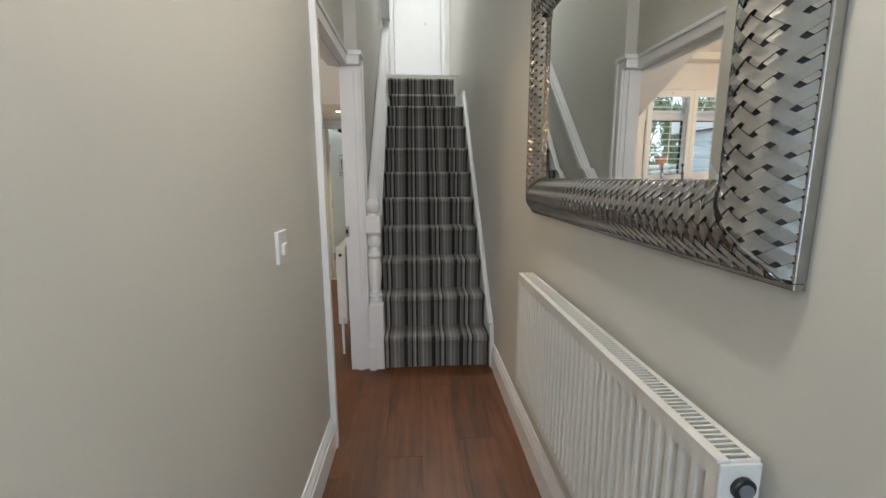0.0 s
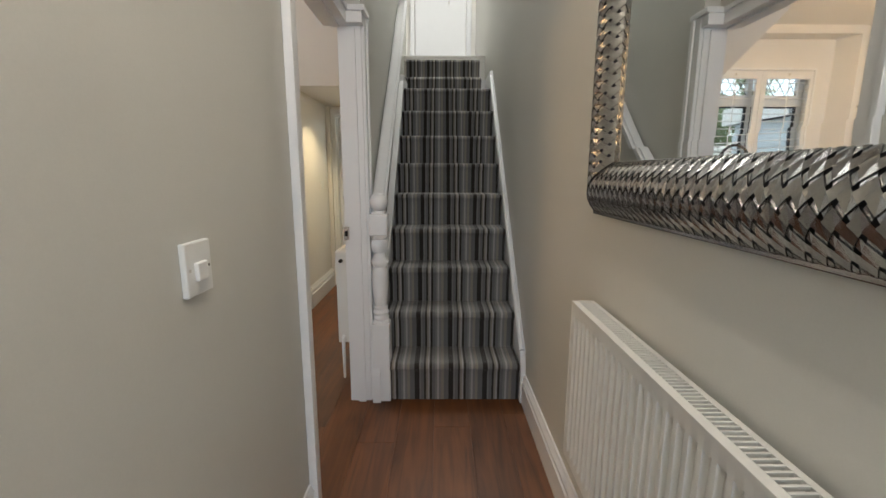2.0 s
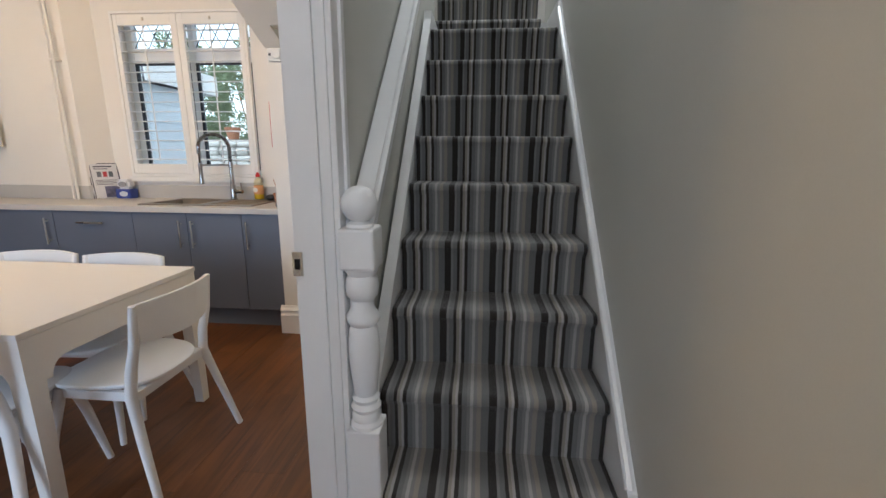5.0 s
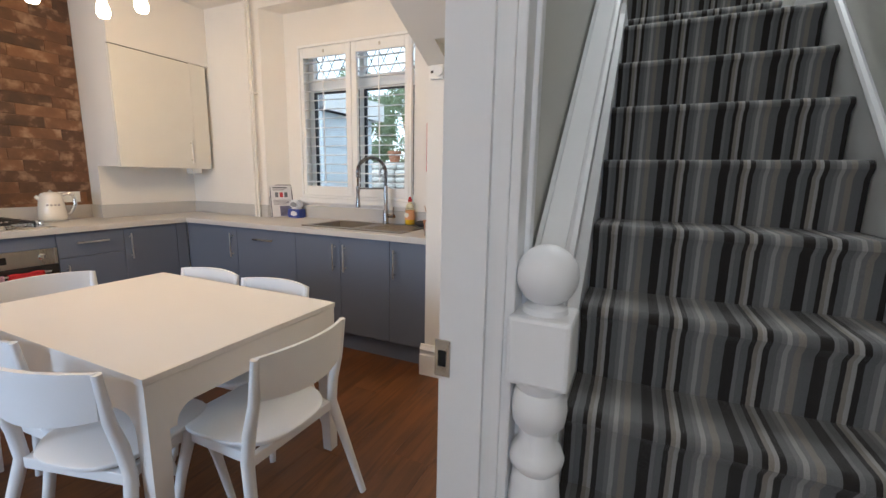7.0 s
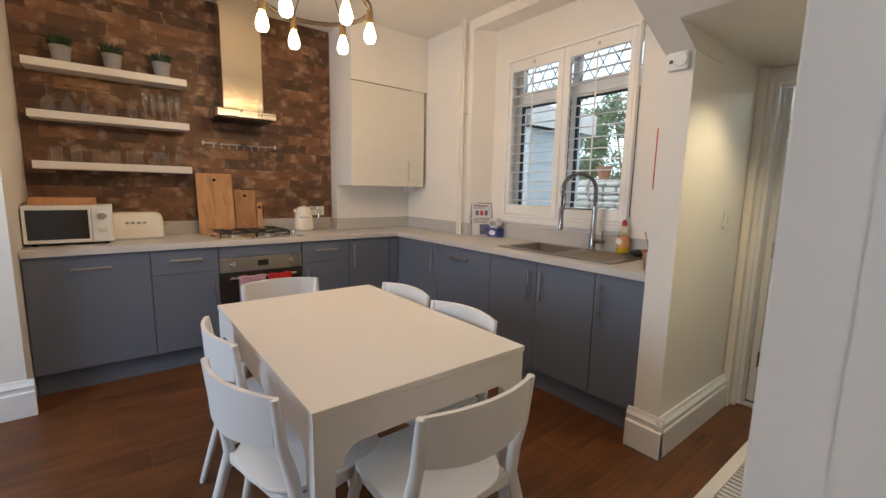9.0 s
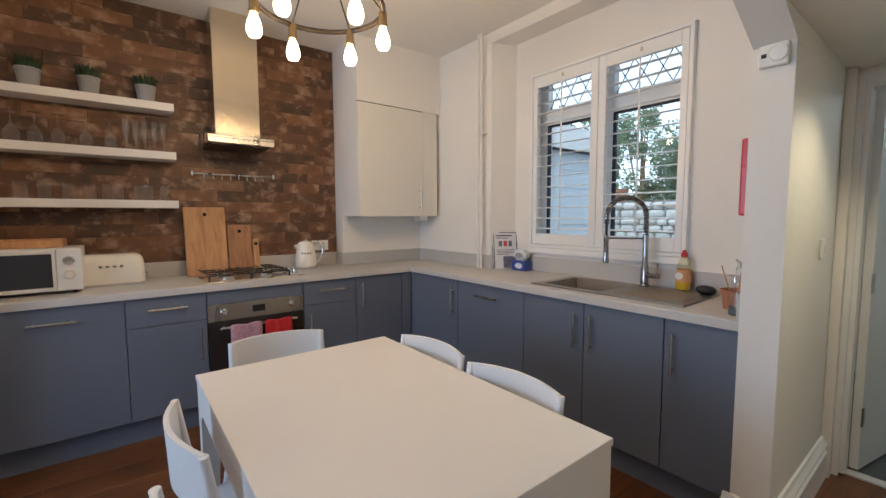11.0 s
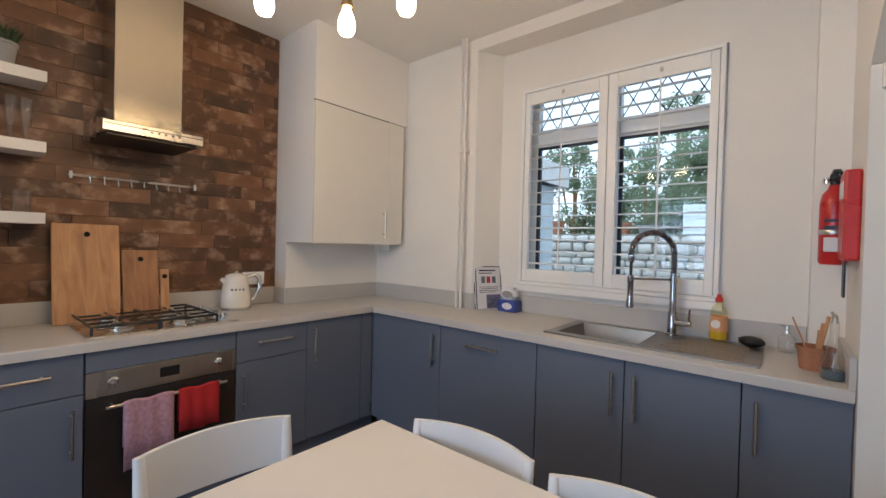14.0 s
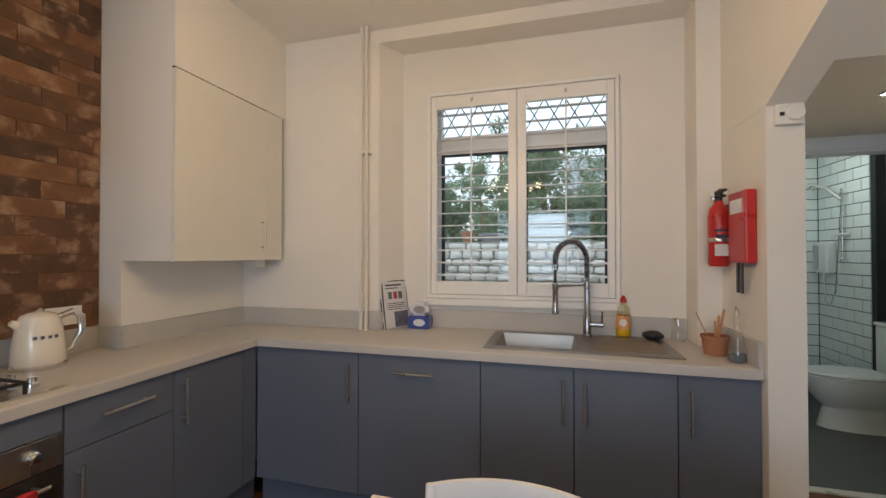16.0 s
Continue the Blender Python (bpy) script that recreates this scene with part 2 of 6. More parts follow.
def brick_slip():
    """Dark brown glazed brick slips with pale worn patches, different from piece to piece."""
    m = bpy.data.materials.new("brick slip")
    m.use_nodes = True
    nt = m.node_tree
    b = nt.nodes["Principled BSDF"]
    tc = nt.nodes.new("ShaderNodeTexCoord")
    info = nt.nodes.new("ShaderNodeObjectInfo")
    off = nt.nodes.new("ShaderNodeVectorMath")
    off.operation = "MULTIPLY_ADD"
    off.inputs[1].default_value = (40, 23, 31)
    nt.links.new(info.outputs["Random"], off.inputs[0])
    nt.links.new(tc.outputs["Object"], off.inputs[2])
    tone = nt.nodes.new("ShaderNodeValToRGB")
    for p, c in ((0.0, (0.060, 0.030, 0.016)), (0.35, (0.115, 0.054, 0.026)), (0.7, (0.185, 0.085, 0.038)), (1.0, (0.25, 0.125, 0.06))):
        e = tone.color_ramp.elements[0] if p == 0 else tone.color_ramp.elements[-1] if p == 1 else tone.color_ramp.elements.new(p)
        e.position, e.color = p, (*c, 1)
    base = nt.nodes.new("ShaderNodeTexNoise")
    base.inputs["Scale"].default_value, base.inputs["Detail"].default_value = 9, 5
    nt.links.new(off.outputs["Vector"], base.inputs["Vector"])
    sm = nt.nodes.new("ShaderNodeMath")
    sm.operation = "MULTIPLY_ADD"
    sm.inputs[1].default_value = 0.75
    nt.links.new(info.outputs["Random"], sm.inputs[0])
    lo = nt.nodes.new("ShaderNodeMapRange")
    lo.inputs["From Min"].default_value, lo.inputs["From Max"].default_value = 0.3, 0.7
    lo.inputs["To Min"].default_value, lo.inputs["To Max"].default_value = -0.12, 0.35
    nt.links.new(base.outputs["Fac"], lo.inputs["Value"])
    nt.links.new(lo.outputs["Result"], sm.inputs[2])
    nt.links.new(sm.outputs[0], tone.inputs[0])
    worn = nt.nodes.new("ShaderNodeTexNoise")
    worn.inputs["Scale"].default_value, worn.inputs["Detail"].default_value, worn.inputs["Roughness"].default_value = 9, 5, 0.58
    nt.links.new(off.outputs["Vector"], worn.inputs["Vector"])
    cut = nt.nodes.new("ShaderNodeMapRange")
    cut.inputs["From Min"].default_value, cut.inputs["From Max"].default_value = 0.52, 0.77
    nt.links.new(worn.outputs["Fac"], cut.inputs["Value"])
    mix = nt.nodes.new("ShaderNodeMix")
    mix.data_type = "RGBA"
    nt.links.new(cut.outputs["Result"], mix.inputs["Factor"])
    nt.links.new(tone.outputs["Color"], mix.inputs["A"])
    mix.inputs["B"].default_value = (0.42, 0.28, 0.18, 1)
    nt.links.new(mix.outputs["Result"], b.inputs["Base Color"])
    b.inputs["Roughness"].default_value = 0.5
    bp = nt.nodes.new("ShaderNodeBump")
    bp.inputs["Strength"].default_value, bp.inputs["Distance"].default_value = 0.5, 0.004
    nt.links.new(worn.outputs["Fac"], bp.inputs["Height"])
    nt.links.new(bp.outputs["Normal"], b.inputs["Normal"])
    return m


def plank_wood(name, dark, light, rough, along="y", spread=0.16):
    m = bpy.data.materials.new(name)
    m.use_nodes = True
    nt = m.node_tree
    b = nt.nodes["Principled BSDF"]
    tc = nt.nodes.new("ShaderNodeTexCoord")
    info = nt.nodes.new("ShaderNodeObjectInfo")
    off = nt.nodes.new("ShaderNodeVectorMath")
    off.operation = "MULTIPLY_ADD"
    off.inputs[1].default_value = (17, 29, 13)
    nt.links.new(info.outputs["Random"], off.inputs[0])
    nt.links.new(tc.outputs["Object"], off.inputs[2])
    mp = nt.nodes.new("ShaderNodeMapping")
    mp.inputs["Scale"].default_value = {"y": (22, 1.6, 22), "z": (22, 22, 1.6), "x": (1.6, 22, 22)}[along]
    nt.links.new(off.outputs["Vector"], mp.inputs["Vector"])
    g = nt.nodes.new("ShaderNodeTexNoise")
    g.inputs["Scale"].default_value, g.inputs["Detail"].default_value, g.inputs["Distortion"].default_value = 1.0, 7, 1.2
    nt.links.new(mp.outputs["Vector"], g.inputs["Vector"])
    blot = nt.nodes.new("ShaderNodeTexNoise")
    blot.inputs["Scale"].default_value = 3.5
    nt.links.new(off.outputs["Vector"], blot.inputs["Vector"])
    a1 = nt.nodes.new("ShaderNodeMath")
    a1.operation = "MULTIPLY_ADD"
    a1.inputs[1].default_value = spread
    nt.links.new(info.outputs["Random"], a1.inputs[0])
    nt.links.new(g.outputs["Fac"], a1.inputs[2])
    a2 = nt.nodes.new("ShaderNodeMath")
    a2.operation = "MULTIPLY_ADD"
    a2.inputs[1].default_value = 0.5
    nt.links.new(blot.outputs["Fac"], a2.inputs[0])
    nt.links.new(a1.outputs[0], a2.inputs[2])
    ramp = nt.nodes.new("ShaderNodeValToRGB")
    ramp.color_ramp.elements[0].position, ramp.color_ramp.elements[0].color = 0.5, (*dark, 1)
    ramp.color_ramp.elements[1].position, ramp.color_ramp.elements[1].color = 1.0, (*light, 1)
    nt.links.new(a2.outputs[0], ramp.inputs[0])
    nt.links.new(ramp.outputs["Color"], b.inputs["Base Color"])
    rr = nt.nodes.new("ShaderNodeMapRange")
    rr.inputs["To Min"].default_value, rr.inputs["To Max"].default_value = rough - 0.08, rough + 0.12
    nt.links.new(g.outputs["Fac"], rr.inputs["Value"])
    nt.links.new(rr.outputs["Result"], b.inputs["Roughness"])
    bp = nt.nodes.new("ShaderNodeBump")
    bp.inputs["Strength"].default_value, bp.inputs["Distance"].default_value = 0.15, 0.001
    nt.links.new(g.outputs["Fac"], bp.inputs["Height"])
    nt.links.new(bp.outputs["Normal"], b.inputs["Normal"])
    return m


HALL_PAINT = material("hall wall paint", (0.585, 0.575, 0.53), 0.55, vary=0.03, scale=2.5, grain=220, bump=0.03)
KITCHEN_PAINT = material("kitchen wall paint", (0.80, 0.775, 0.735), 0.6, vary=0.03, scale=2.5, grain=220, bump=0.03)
CEILING_PAINT = material("ceiling paint", (0.80, 0.78, 0.74), 0.8, vary=0.03, scale=2, grain=150, bump=0.03)
WHITE_GLOSS = material("white gloss paint", (0.80, 0.80, 0.81), 0.32, vary=0.012, scale=5, grain=90, bump=0.03)
SHUTTER_WHITE = material("shutter white", (0.84, 0.84, 0.83), 0.35, vary=0.02, scale=6, grain=120, bump=0.01)
CARPET = striped_carpet()
HOOD_STEEL = material("brushed hood steel", (0.62, 0.55, 0.43), 0.21, metal=1.0, vary=0.06, scale=6, grain=90, bump=0, stretch=(1, 1, 0.01), rough_vary=0.06)
HOOD_STEEL.node_tree.nodes["Principled BSDF"].inputs["Anisotropic"].default_value = 0.75
HOOD_STEEL.node_tree.nodes["Principled BSDF"].inputs["Anisotropic Rotation"].default_value = 0.0
SINK_STEEL = material("sink steel", (0.31, 0.275, 0.235), 0.33, metal=1.0, vary=0.08, scale=8, grain=120, bump=0.01)
BRICK = brick_slip()
BATH_GROUT = material("black tile grout", (0.03, 0.032, 0.034), 0.9, vary=0.2, scale=30, grain=300, bump=0.05)
GROUT = material("brown grout", (0.15, 0.082, 0.043), 0.9, vary=0.2, scale=30, grain=300, bump=0.08)
FLOOR_WOOD = plank_wood("floor plank wood", (0.052, 0.019, 0.007), (0.165, 0.062, 0.020), 0.38, spread=0.10)
FLOOR_WOOD.node_tree.nodes["Principled BSDF"].inputs["Specular IOR Level"].default_value = 0.38
SUBFLOOR = material("plank joint", (0.11, 0.045, 0.017), 0.5)
UNIT_BLUE = material("blue grey unit", (0.135, 0.155, 0.205), 0.42, vary=0.04, scale=3, grain=260, bump=0.01)
WORKTOP = material("pale stone worktop", (0.56, 0.54, 0.52), 0.42, vary=0.05, scale=5, grain=320, bump=0.004)
TABLE_WHITE = material("white lacquer", (0.76, 0.73, 0.70), 0.38, vary=0.02, scale=5, grain=200, bump=0.006)
CHAIR_WHITE = material("white chair lacquer", (0.78, 0.77, 0.77), 0.4, vary=0.02, scale=8, grain=200, bump=0.006)
STEEL = material("brushed steel", (0.60, 0.57, 0.52), 0.28, metal=1.0, vary=0.06, scale=8, grain=90, bump=0.01, stretch=(1, 1, 0.08))
CHROME = material("chrome", (0.78, 0.78, 0.78), 0.1, metal=1.0, vary=0.02, bump=0)
SILVER_WEAVE = material("woven silver strip", (0.40, 0.395, 0.385), 0.22, metal=1.0, vary=0.08, scale=20, grain=160, bump=0.02)
DARK_METAL = material("dark bronze metal", (0.055, 0.045, 0.035), 0.4, metal=0.8, vary=0.1, bump=0.01)
BLACK = material("black enamel", (0.015, 0.015, 0.016), 0.35, vary=0.1, bump=0.01)
# near black that puts shade into gaps and holes by colour
GAP_SHADE = material("recess shade black", (0.006, 0.006, 0.006), 0.9, vary=0.1, bump=0)
OVEN_GLASS = material("dark oven glass", (0.03, 0.026, 0.024), 0.12, vary=0.1, bump=0)
CREAM = material("cream enamel", (0.78, 0.74, 0.66), 0.2, vary=0.02, bump=0, coat=0.4)
PLASTIC_WHITE = material("white plastic", (0.78, 0.78, 0.76), 0.35, vary=0.02, bump=0.005)
RADIATOR_WHITE = material("radiator enamel", (0.74, 0.73, 0.69), 0.35, vary=0.02, bump=0.005)
MIRROR = material("mirror silvering", (0.86, 0.88, 0.87), 0.01, metal=1.0, vary=0.0, bump=0, rough_vary=0.0)
RED = material("red enamel", (0.50, 0.022, 0.02), 0.3, vary=0.06, bump=0.005)
RED_CLOTH = material("red cloth", (0.55, 0.02, 0.022), 0.9, vary=0.12, scale=20, grain=500, bump=0.2)
BOARD_WOOD = plank_wood("chopping board wood", (0.30, 0.135, 0.05), (0.56, 0.30, 0.13), 0.5, "z")
BOARD_DARK = plank_wood("dark board wood", (0.20, 0.085, 0.035), (0.42, 0.21, 0.09), 0.5, "z")
POT_GREY = material("grey plant pot", (0.30, 0.30, 0.31), 0.8, vary=0.1, scale=20, grain=200, bump=0.05)
LEAF = material("dark green leaf", (0.035, 0.07, 0.03), 0.6, vary=0.35, scale=30, grain=200, bump=0.02)
TUMBLER = glass("clear drinking glass", (0.985, 0.99, 0.99), edge=0.95, base=0.06, curve=2.5)
PANE = glass("window glass", (0.96, 0.98, 0.98))

# ---------------------------------------------------------------- structure
CEIL = 2.78
WEST, EAST_K, NORTH, RECESS = -3.97, -0.065, 5.34, 5.53
NIB_X, NIB_Y = -3.18, 2.34
DOOR_A, DOOR_B, DOOR_H = 2.37, 3.185, 2.04


def setting(name, bm, mat, label, smooth=False):
    return solid(name, bm, mat, label, kind="structure", smooth=smooth)


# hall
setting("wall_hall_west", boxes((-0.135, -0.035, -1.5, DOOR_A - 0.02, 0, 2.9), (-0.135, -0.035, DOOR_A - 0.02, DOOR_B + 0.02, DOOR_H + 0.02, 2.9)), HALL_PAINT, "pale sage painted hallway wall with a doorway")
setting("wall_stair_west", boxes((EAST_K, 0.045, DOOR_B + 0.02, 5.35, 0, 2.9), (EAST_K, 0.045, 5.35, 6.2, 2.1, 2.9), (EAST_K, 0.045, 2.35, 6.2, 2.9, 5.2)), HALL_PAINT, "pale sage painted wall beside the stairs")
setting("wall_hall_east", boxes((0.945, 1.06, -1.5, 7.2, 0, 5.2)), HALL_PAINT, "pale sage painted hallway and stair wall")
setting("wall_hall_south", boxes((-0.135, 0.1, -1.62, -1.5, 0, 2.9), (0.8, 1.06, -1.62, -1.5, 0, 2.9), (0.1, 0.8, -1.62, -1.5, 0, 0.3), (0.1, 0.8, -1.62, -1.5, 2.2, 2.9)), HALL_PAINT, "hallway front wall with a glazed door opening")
setting("ceiling_hall", boxes((-0.035, 0.945, -1.5, 3.3, 2.78, 2.9)), CEILING_PAINT, "white painted hallway ceiling")
setting("wall_stairwell_south", boxes((0.045, 0.945, 3.2, 3.3, 2.9, 5.2)), HALL_PAINT, "stairwell wall above the hall ceiling")
setting("ceiling_upstairs", boxes((-0.9, 1.06, 3.2, 7.4, 5.2, 5.3)), CEILING_PAINT, "white upstairs ceiling")
setting("floor_upstairs", boxes((-0.9, 0.945, 6.25, 7.2, 2.40, 2.555)), WHITE_GLOSS, "upstairs landing floor")
setting("wall_upstairs_north", boxes((-0.9, 1.06, 7.2, 7.3, 2.4, 5.2)), KITCHEN_PAINT, "bright white upstairs wall")
setting("wall_upstairs_west", boxes((-0.9, -0.8, 6.2, 7.2, 2.4, 5.2), (-0.9, 0.045, 6.15, 6.2, 2.9, 5.2)), KITCHEN_PAINT, "white upstairs side wall")
# kitchen
setting("wall_kitchen_west", boxes((-4.1, WEST, 2.2, 5.75, 0, 2.9)), KITCHEN_PAINT, "kitchen wall behind the brick tiles")
setting("wall_chimney_breast", boxes((-4.1, NIB_X, 0.4, NIB_Y, 0, 2.9)), KITCHEN_PAINT, "white painted chimney breast corner")
setting("wall_kitchen_south", boxes((NIB_X, -2.85, 0.4, 0.55, 0, 2.9), (-1.15, -0.135, 0.4, 0.55, 0, 2.9), (-2.85, -1.15, 0.4, 0.55, 0, 0.8), (-2.85, -1.15, 0.4, 0.55, 2.2, 2.9)), KITCHEN_PAINT, "white dining end wall with a window opening")
setting("wall_boiler_boxing", boxes((WEST, -3.82, 4.515, NORTH, 0.91, CEIL)), KITCHEN_PAINT, "white painted boxing in the kitchen corner")
wx0, wx1, wz0, wz1 = -2.56, -1.405, 1.10, 2.42
north_wall = boxes((-2.73, wx0, RECESS, 5.75, 0, 2.9), (wx1, -1.07, RECESS, 5.75, 0, 2.9), (wx0, wx1, RECESS, 5.75, 0, wz0), (wx0, wx1, RECESS, 5.75, wz1, 2.9), (-2.73, -1.07, NORTH, RECESS, 2.70, 2.9), (-1.07, -0.96, NORTH, 5.75, 0, 2.9))
prism([(WEST, NORTH), (-2.82, NORTH), (-2.73, RECESS), (-2.73, 5.75), (WEST, 5.75)], "z", 0, 2.699, north_wall)
prism([(WEST, NORTH), (-2.73, NORTH), (-2.73, 5.75), (WEST, 5.75)], "z", 2.70, 2.9, north_wall)
setting("wall_kitchen_north", north_wall, KITCHEN_PAINT, "white kitchen window wall with a shallow recess")
setting("wall_stub", boxes((-0.96, -0.83, 4.88, 5.75, 0, 1.968), (-0.96, -0.83, 5.2, 5.75, 1.968, 2.9)), KITCHEN_PAINT, "white wall end between the sink and the corridor")
setting("ceiling_kitchen", boxes((-4.1, EAST_K, 0.4, NORTH, CEIL, 2.9)), CEILING_PAINT, "white kitchen ceiling")
# sloping soffit below the upper stairs
slope = 0.47
top_y = 4.88 - (CEIL - 1.97) / slope
bm = prism([(4.88, 1.97), (top_y, CEIL), (5.2, CEIL), (5.2, 1.97)], "x", -0.96, -0.83)
flat_y = 4.88 - (2.055 - 1.97) / slope
prism([(flat_y, 2.055), (top_y, CEIL), (5.35, CEIL), (5.35, 2.055)], "x", -0.83, EAST_K - 0.001, bm)
box(bm, -0.83, 0.945, 5.352, 5.84, 2.055, 2.075)
setting("ceiling_soffit", bm, KITCHEN_PAINT, "sloping white soffit over the corridor mouth")
# corridor and bathroom
setting("wall_corridor_west", boxes((-0.83, -0.79, 5.76, 5.84, 0, 2.05), (0.045, 0.945, 5.25, 5.35, 0, 2.0)), KITCHEN_PAINT, "narrow corridor wall end")
setting("wall_bathroom_south", boxes((-0.96, -0.775, 5.84, 5.94, 0, 2.6), (0.105, 0.95, 5.84, 5.94, 0, 2.6), (-0.775, 0.105, 5.84, 5.94, 1.99, 2.6)), KITCHEN_PAINT, "bathroom wall with a doorway")
setting("wall_bathroom_north", boxes((-1.1, 0.9, 8.0, 8.1, 0, 2.6)), BATH_GROUT, "dark grouted bathroom wall behind the tiles")
setting("wall_bathroom_east", boxes((0.79, 0.9, 7.22, 7.999, 0, 2.6)), BATH_GROUT, "dark grouted bathroom shower wall")
setting("wall_bathroom_east_near", boxes((0.95, 1.1, 5.84, 7.25, 0, 2.6)), KITCHEN_PAINT, "bathroom wall beside the toilet")
setting("wall_bathroom_west", boxes((-1.1, -0.96, 5.75, 8.8, 0, 2.6)), KITCHEN_PAINT, "bathroom side wall")
setting("ceiling_bathroom", boxes((-1.1, 1.1, 6.0, 8.8, 2.35, 2.5)), CEILING_PAINT, "white bathroom ceiling")
BATH_FLOOR = material("grey vinyl", (0.075, 0.082, 0.085), 0.35, vary=0.12, scale=5, grain=200, bump=0.02)
setting("floor_bathroom", boxes((-1.1, 1.1, 5.95, 8.8, -0.1, 0.004)), BATH_FLOOR, "dark grey vinyl bathroom floor")
setting("threshold", boxes((-0.775, 0.105, 5.87, 5.93, -0.002, 0.012), bevel=0.004), material("threshold strip", (0.7, 0.69, 0.66), 0.3, metal=0.3), "pale metal threshold strip at the bathroom doorway")
floor = setting("floor", boxes((-4.1, 1.1, -1.6, 5.95, -0.12, -0.012)), SUBFLOOR, "dark brown wood plank floor")


def skirting(name, x0, y0, x1, y1, side, h=0.17, d=0.022):
    """A moulded board along a wall from (x0, y0) to (x1, y1); side is the way out of the wall."""
    outline = [(0, 0), (d, 0), (d, h * 0.66), (d * 0.72, h * 0.70), (d * 0.72, h * 0.80), (d * 0.95, h * 0.84), (d * 0.5, h * 0.93), (d * 0.32, h), (0, h)]
    bm = bmesh.new()
    a, b = Vector((x0, y0, 0)), Vector((x1, y1, 0))
    n = Vector((side[0], side[1], 0))
    va = [bm.verts.new(a + n * p + Vector((0, 0, q))) for p, q in outline]
    vb = [bm.verts.new(b + n * p + Vector((0, 0, q))) for p, q in outline]
    bm.faces.new(va), bm.faces.new(vb[::-1])
    for i in range(len(outline)):
        j = (i + 1) % len(outline)
        bm.faces.new((va[i], vb[i], vb[j], va[j]))
    bmesh.ops.recalc_face_normals(bm, faces=bm.faces)
    return setting(name, bm, WHITE_GLOSS, "white moulded skirting board")


skirting("baseboard_hall_west", -0.035, -1.5, -0.035, DOOR_A - 0.075, (1, 0), 0.175)
skirting("baseboard_hall_east", 0.945, -1.5, 0.945, 3.2, (-1, 0), 0.175)
skirting("baseboard_chimney", NIB_X, 0.55, NIB_X, NIB_Y + 0.03, (1, 0), 0.21, 0.03)
skirting("baseboard_stub_end", -0.985, 4.88, -0.80, 4.88, (0, -1), 0.21, 0.03)
skirting("baseboard_stub_side", -0.83, 4.855, -0.83, 5.76, (1, 0), 0.21, 0.03)
skirting("baseboard_kitchen_east", EAST_K, 3.28, EAST_K, 5.35, (-1, 0), 0.17)

# doorway from the hall to the kitchen
frame_door = thing("door_frame", (-0.05, 2.78, 0), "white gloss painted door frame with moulded architraves", "door frame", kind="structure")
part("lining", boxes((-0.14, -0.03, DOOR_A - 0.02, DOOR_A + 0.008, 0, DOOR_H), (EAST_K - 0.004, 0.05, DOOR_B - 0.008, DOOR_B + 0.02, 0, DOOR_H), (-0.14, -0.03, DOOR_A, DOOR_B, DOOR_H, DOOR_H + 0.02), bevel=0.002), WHITE_GLOSS, frame_door)
part("door_stop", boxes((-0.09, -0.055, DOOR_A + 0.008, DOOR_A + 0.02, 0, DOOR_H - 0.012), (-0.02, 0.02, DOOR_B - 0.02, DOOR_B - 0.008, 0, DOOR_H - 0.012), (-0.09, -0.055, DOOR_A + 0.008, DOOR_B - 0.02, DOOR_H - 0.012, DOOR_H)), WHITE_GLOSS, frame_door)


part("architrave", boxes((-0.035, -0.012, DOOR_A - 0.07, DOOR_A, 0, 2.11), (-0.033, -0.004, DOOR_A - 0.073, DOOR_A - 0.05, 0, 2.113), (-0.035, -0.012, DOOR_A, 3.13, DOOR_H, 2.11), (-0.033, -0.002, DOOR_A - 0.071, 3.262, 2.095, 2.118), (0.045, 0.066, DOOR_B, DOOR_B + 0.075, 0, 2.11), (0.047, 0.075, DOOR_B + 0.05, DOOR_B + 0.078, 0, 2.108), (-0.034, 0.064, 3.13, DOOR_B + 0.073, DOOR_H, 2.107), (-0.014, 0.08, 3.12, DOOR_B + 0.082, 2.093, 2.12), bevel=0.003), WHITE_GLOSS, frame_door)
strike = part("strike_plate", boxes((-0.075, -0.045, DOOR_B - 0.012, DOOR_B - 0.0085, 0.955, 1.025), bevel=0.001), STEEL, frame_door, "worn steel strike plate")
# black box for the dark inside the latch hole, which is not cut
part("latch_hole", boxes((-0.068, -0.053, DOOR_B - 0.0135, DOOR_B - 0.0119, 0.975, 1.005)), GAP_SHADE, strike)

# unseen open door, added to keep dining window light off the stair wall
kd = thing("door_kitchen", (-0.14, 2.35, 0), "unseen white door leaf, added to block window light into the hall", "door", kind="structure")
kleaf = part("door_leaf", boxes((-0.915, -0.145, 2.328, 2.366, 0.008, DOOR_H - 0.006), bevel=0.002), WHITE_GLOSS, kd)
for z in (0.25, 1.75):
    part("hinge", boxes((-0.150, -0.138, 2.366, 2.374, z - 0.045, z + 0.045), bevel=0.001), STEEL, kleaf, "steel door hinge")

# ---------------------------------------------------------------- stairs
RISE, GO, Y1, SX0, SX1 = 0.2325, 0.2245, 3.165, 0.112, 0.912
stairs = thing("staircase", (0.5, 3.2, 0), "steep staircase with striped grey carpet and white strings", "stairs", kind="structure")


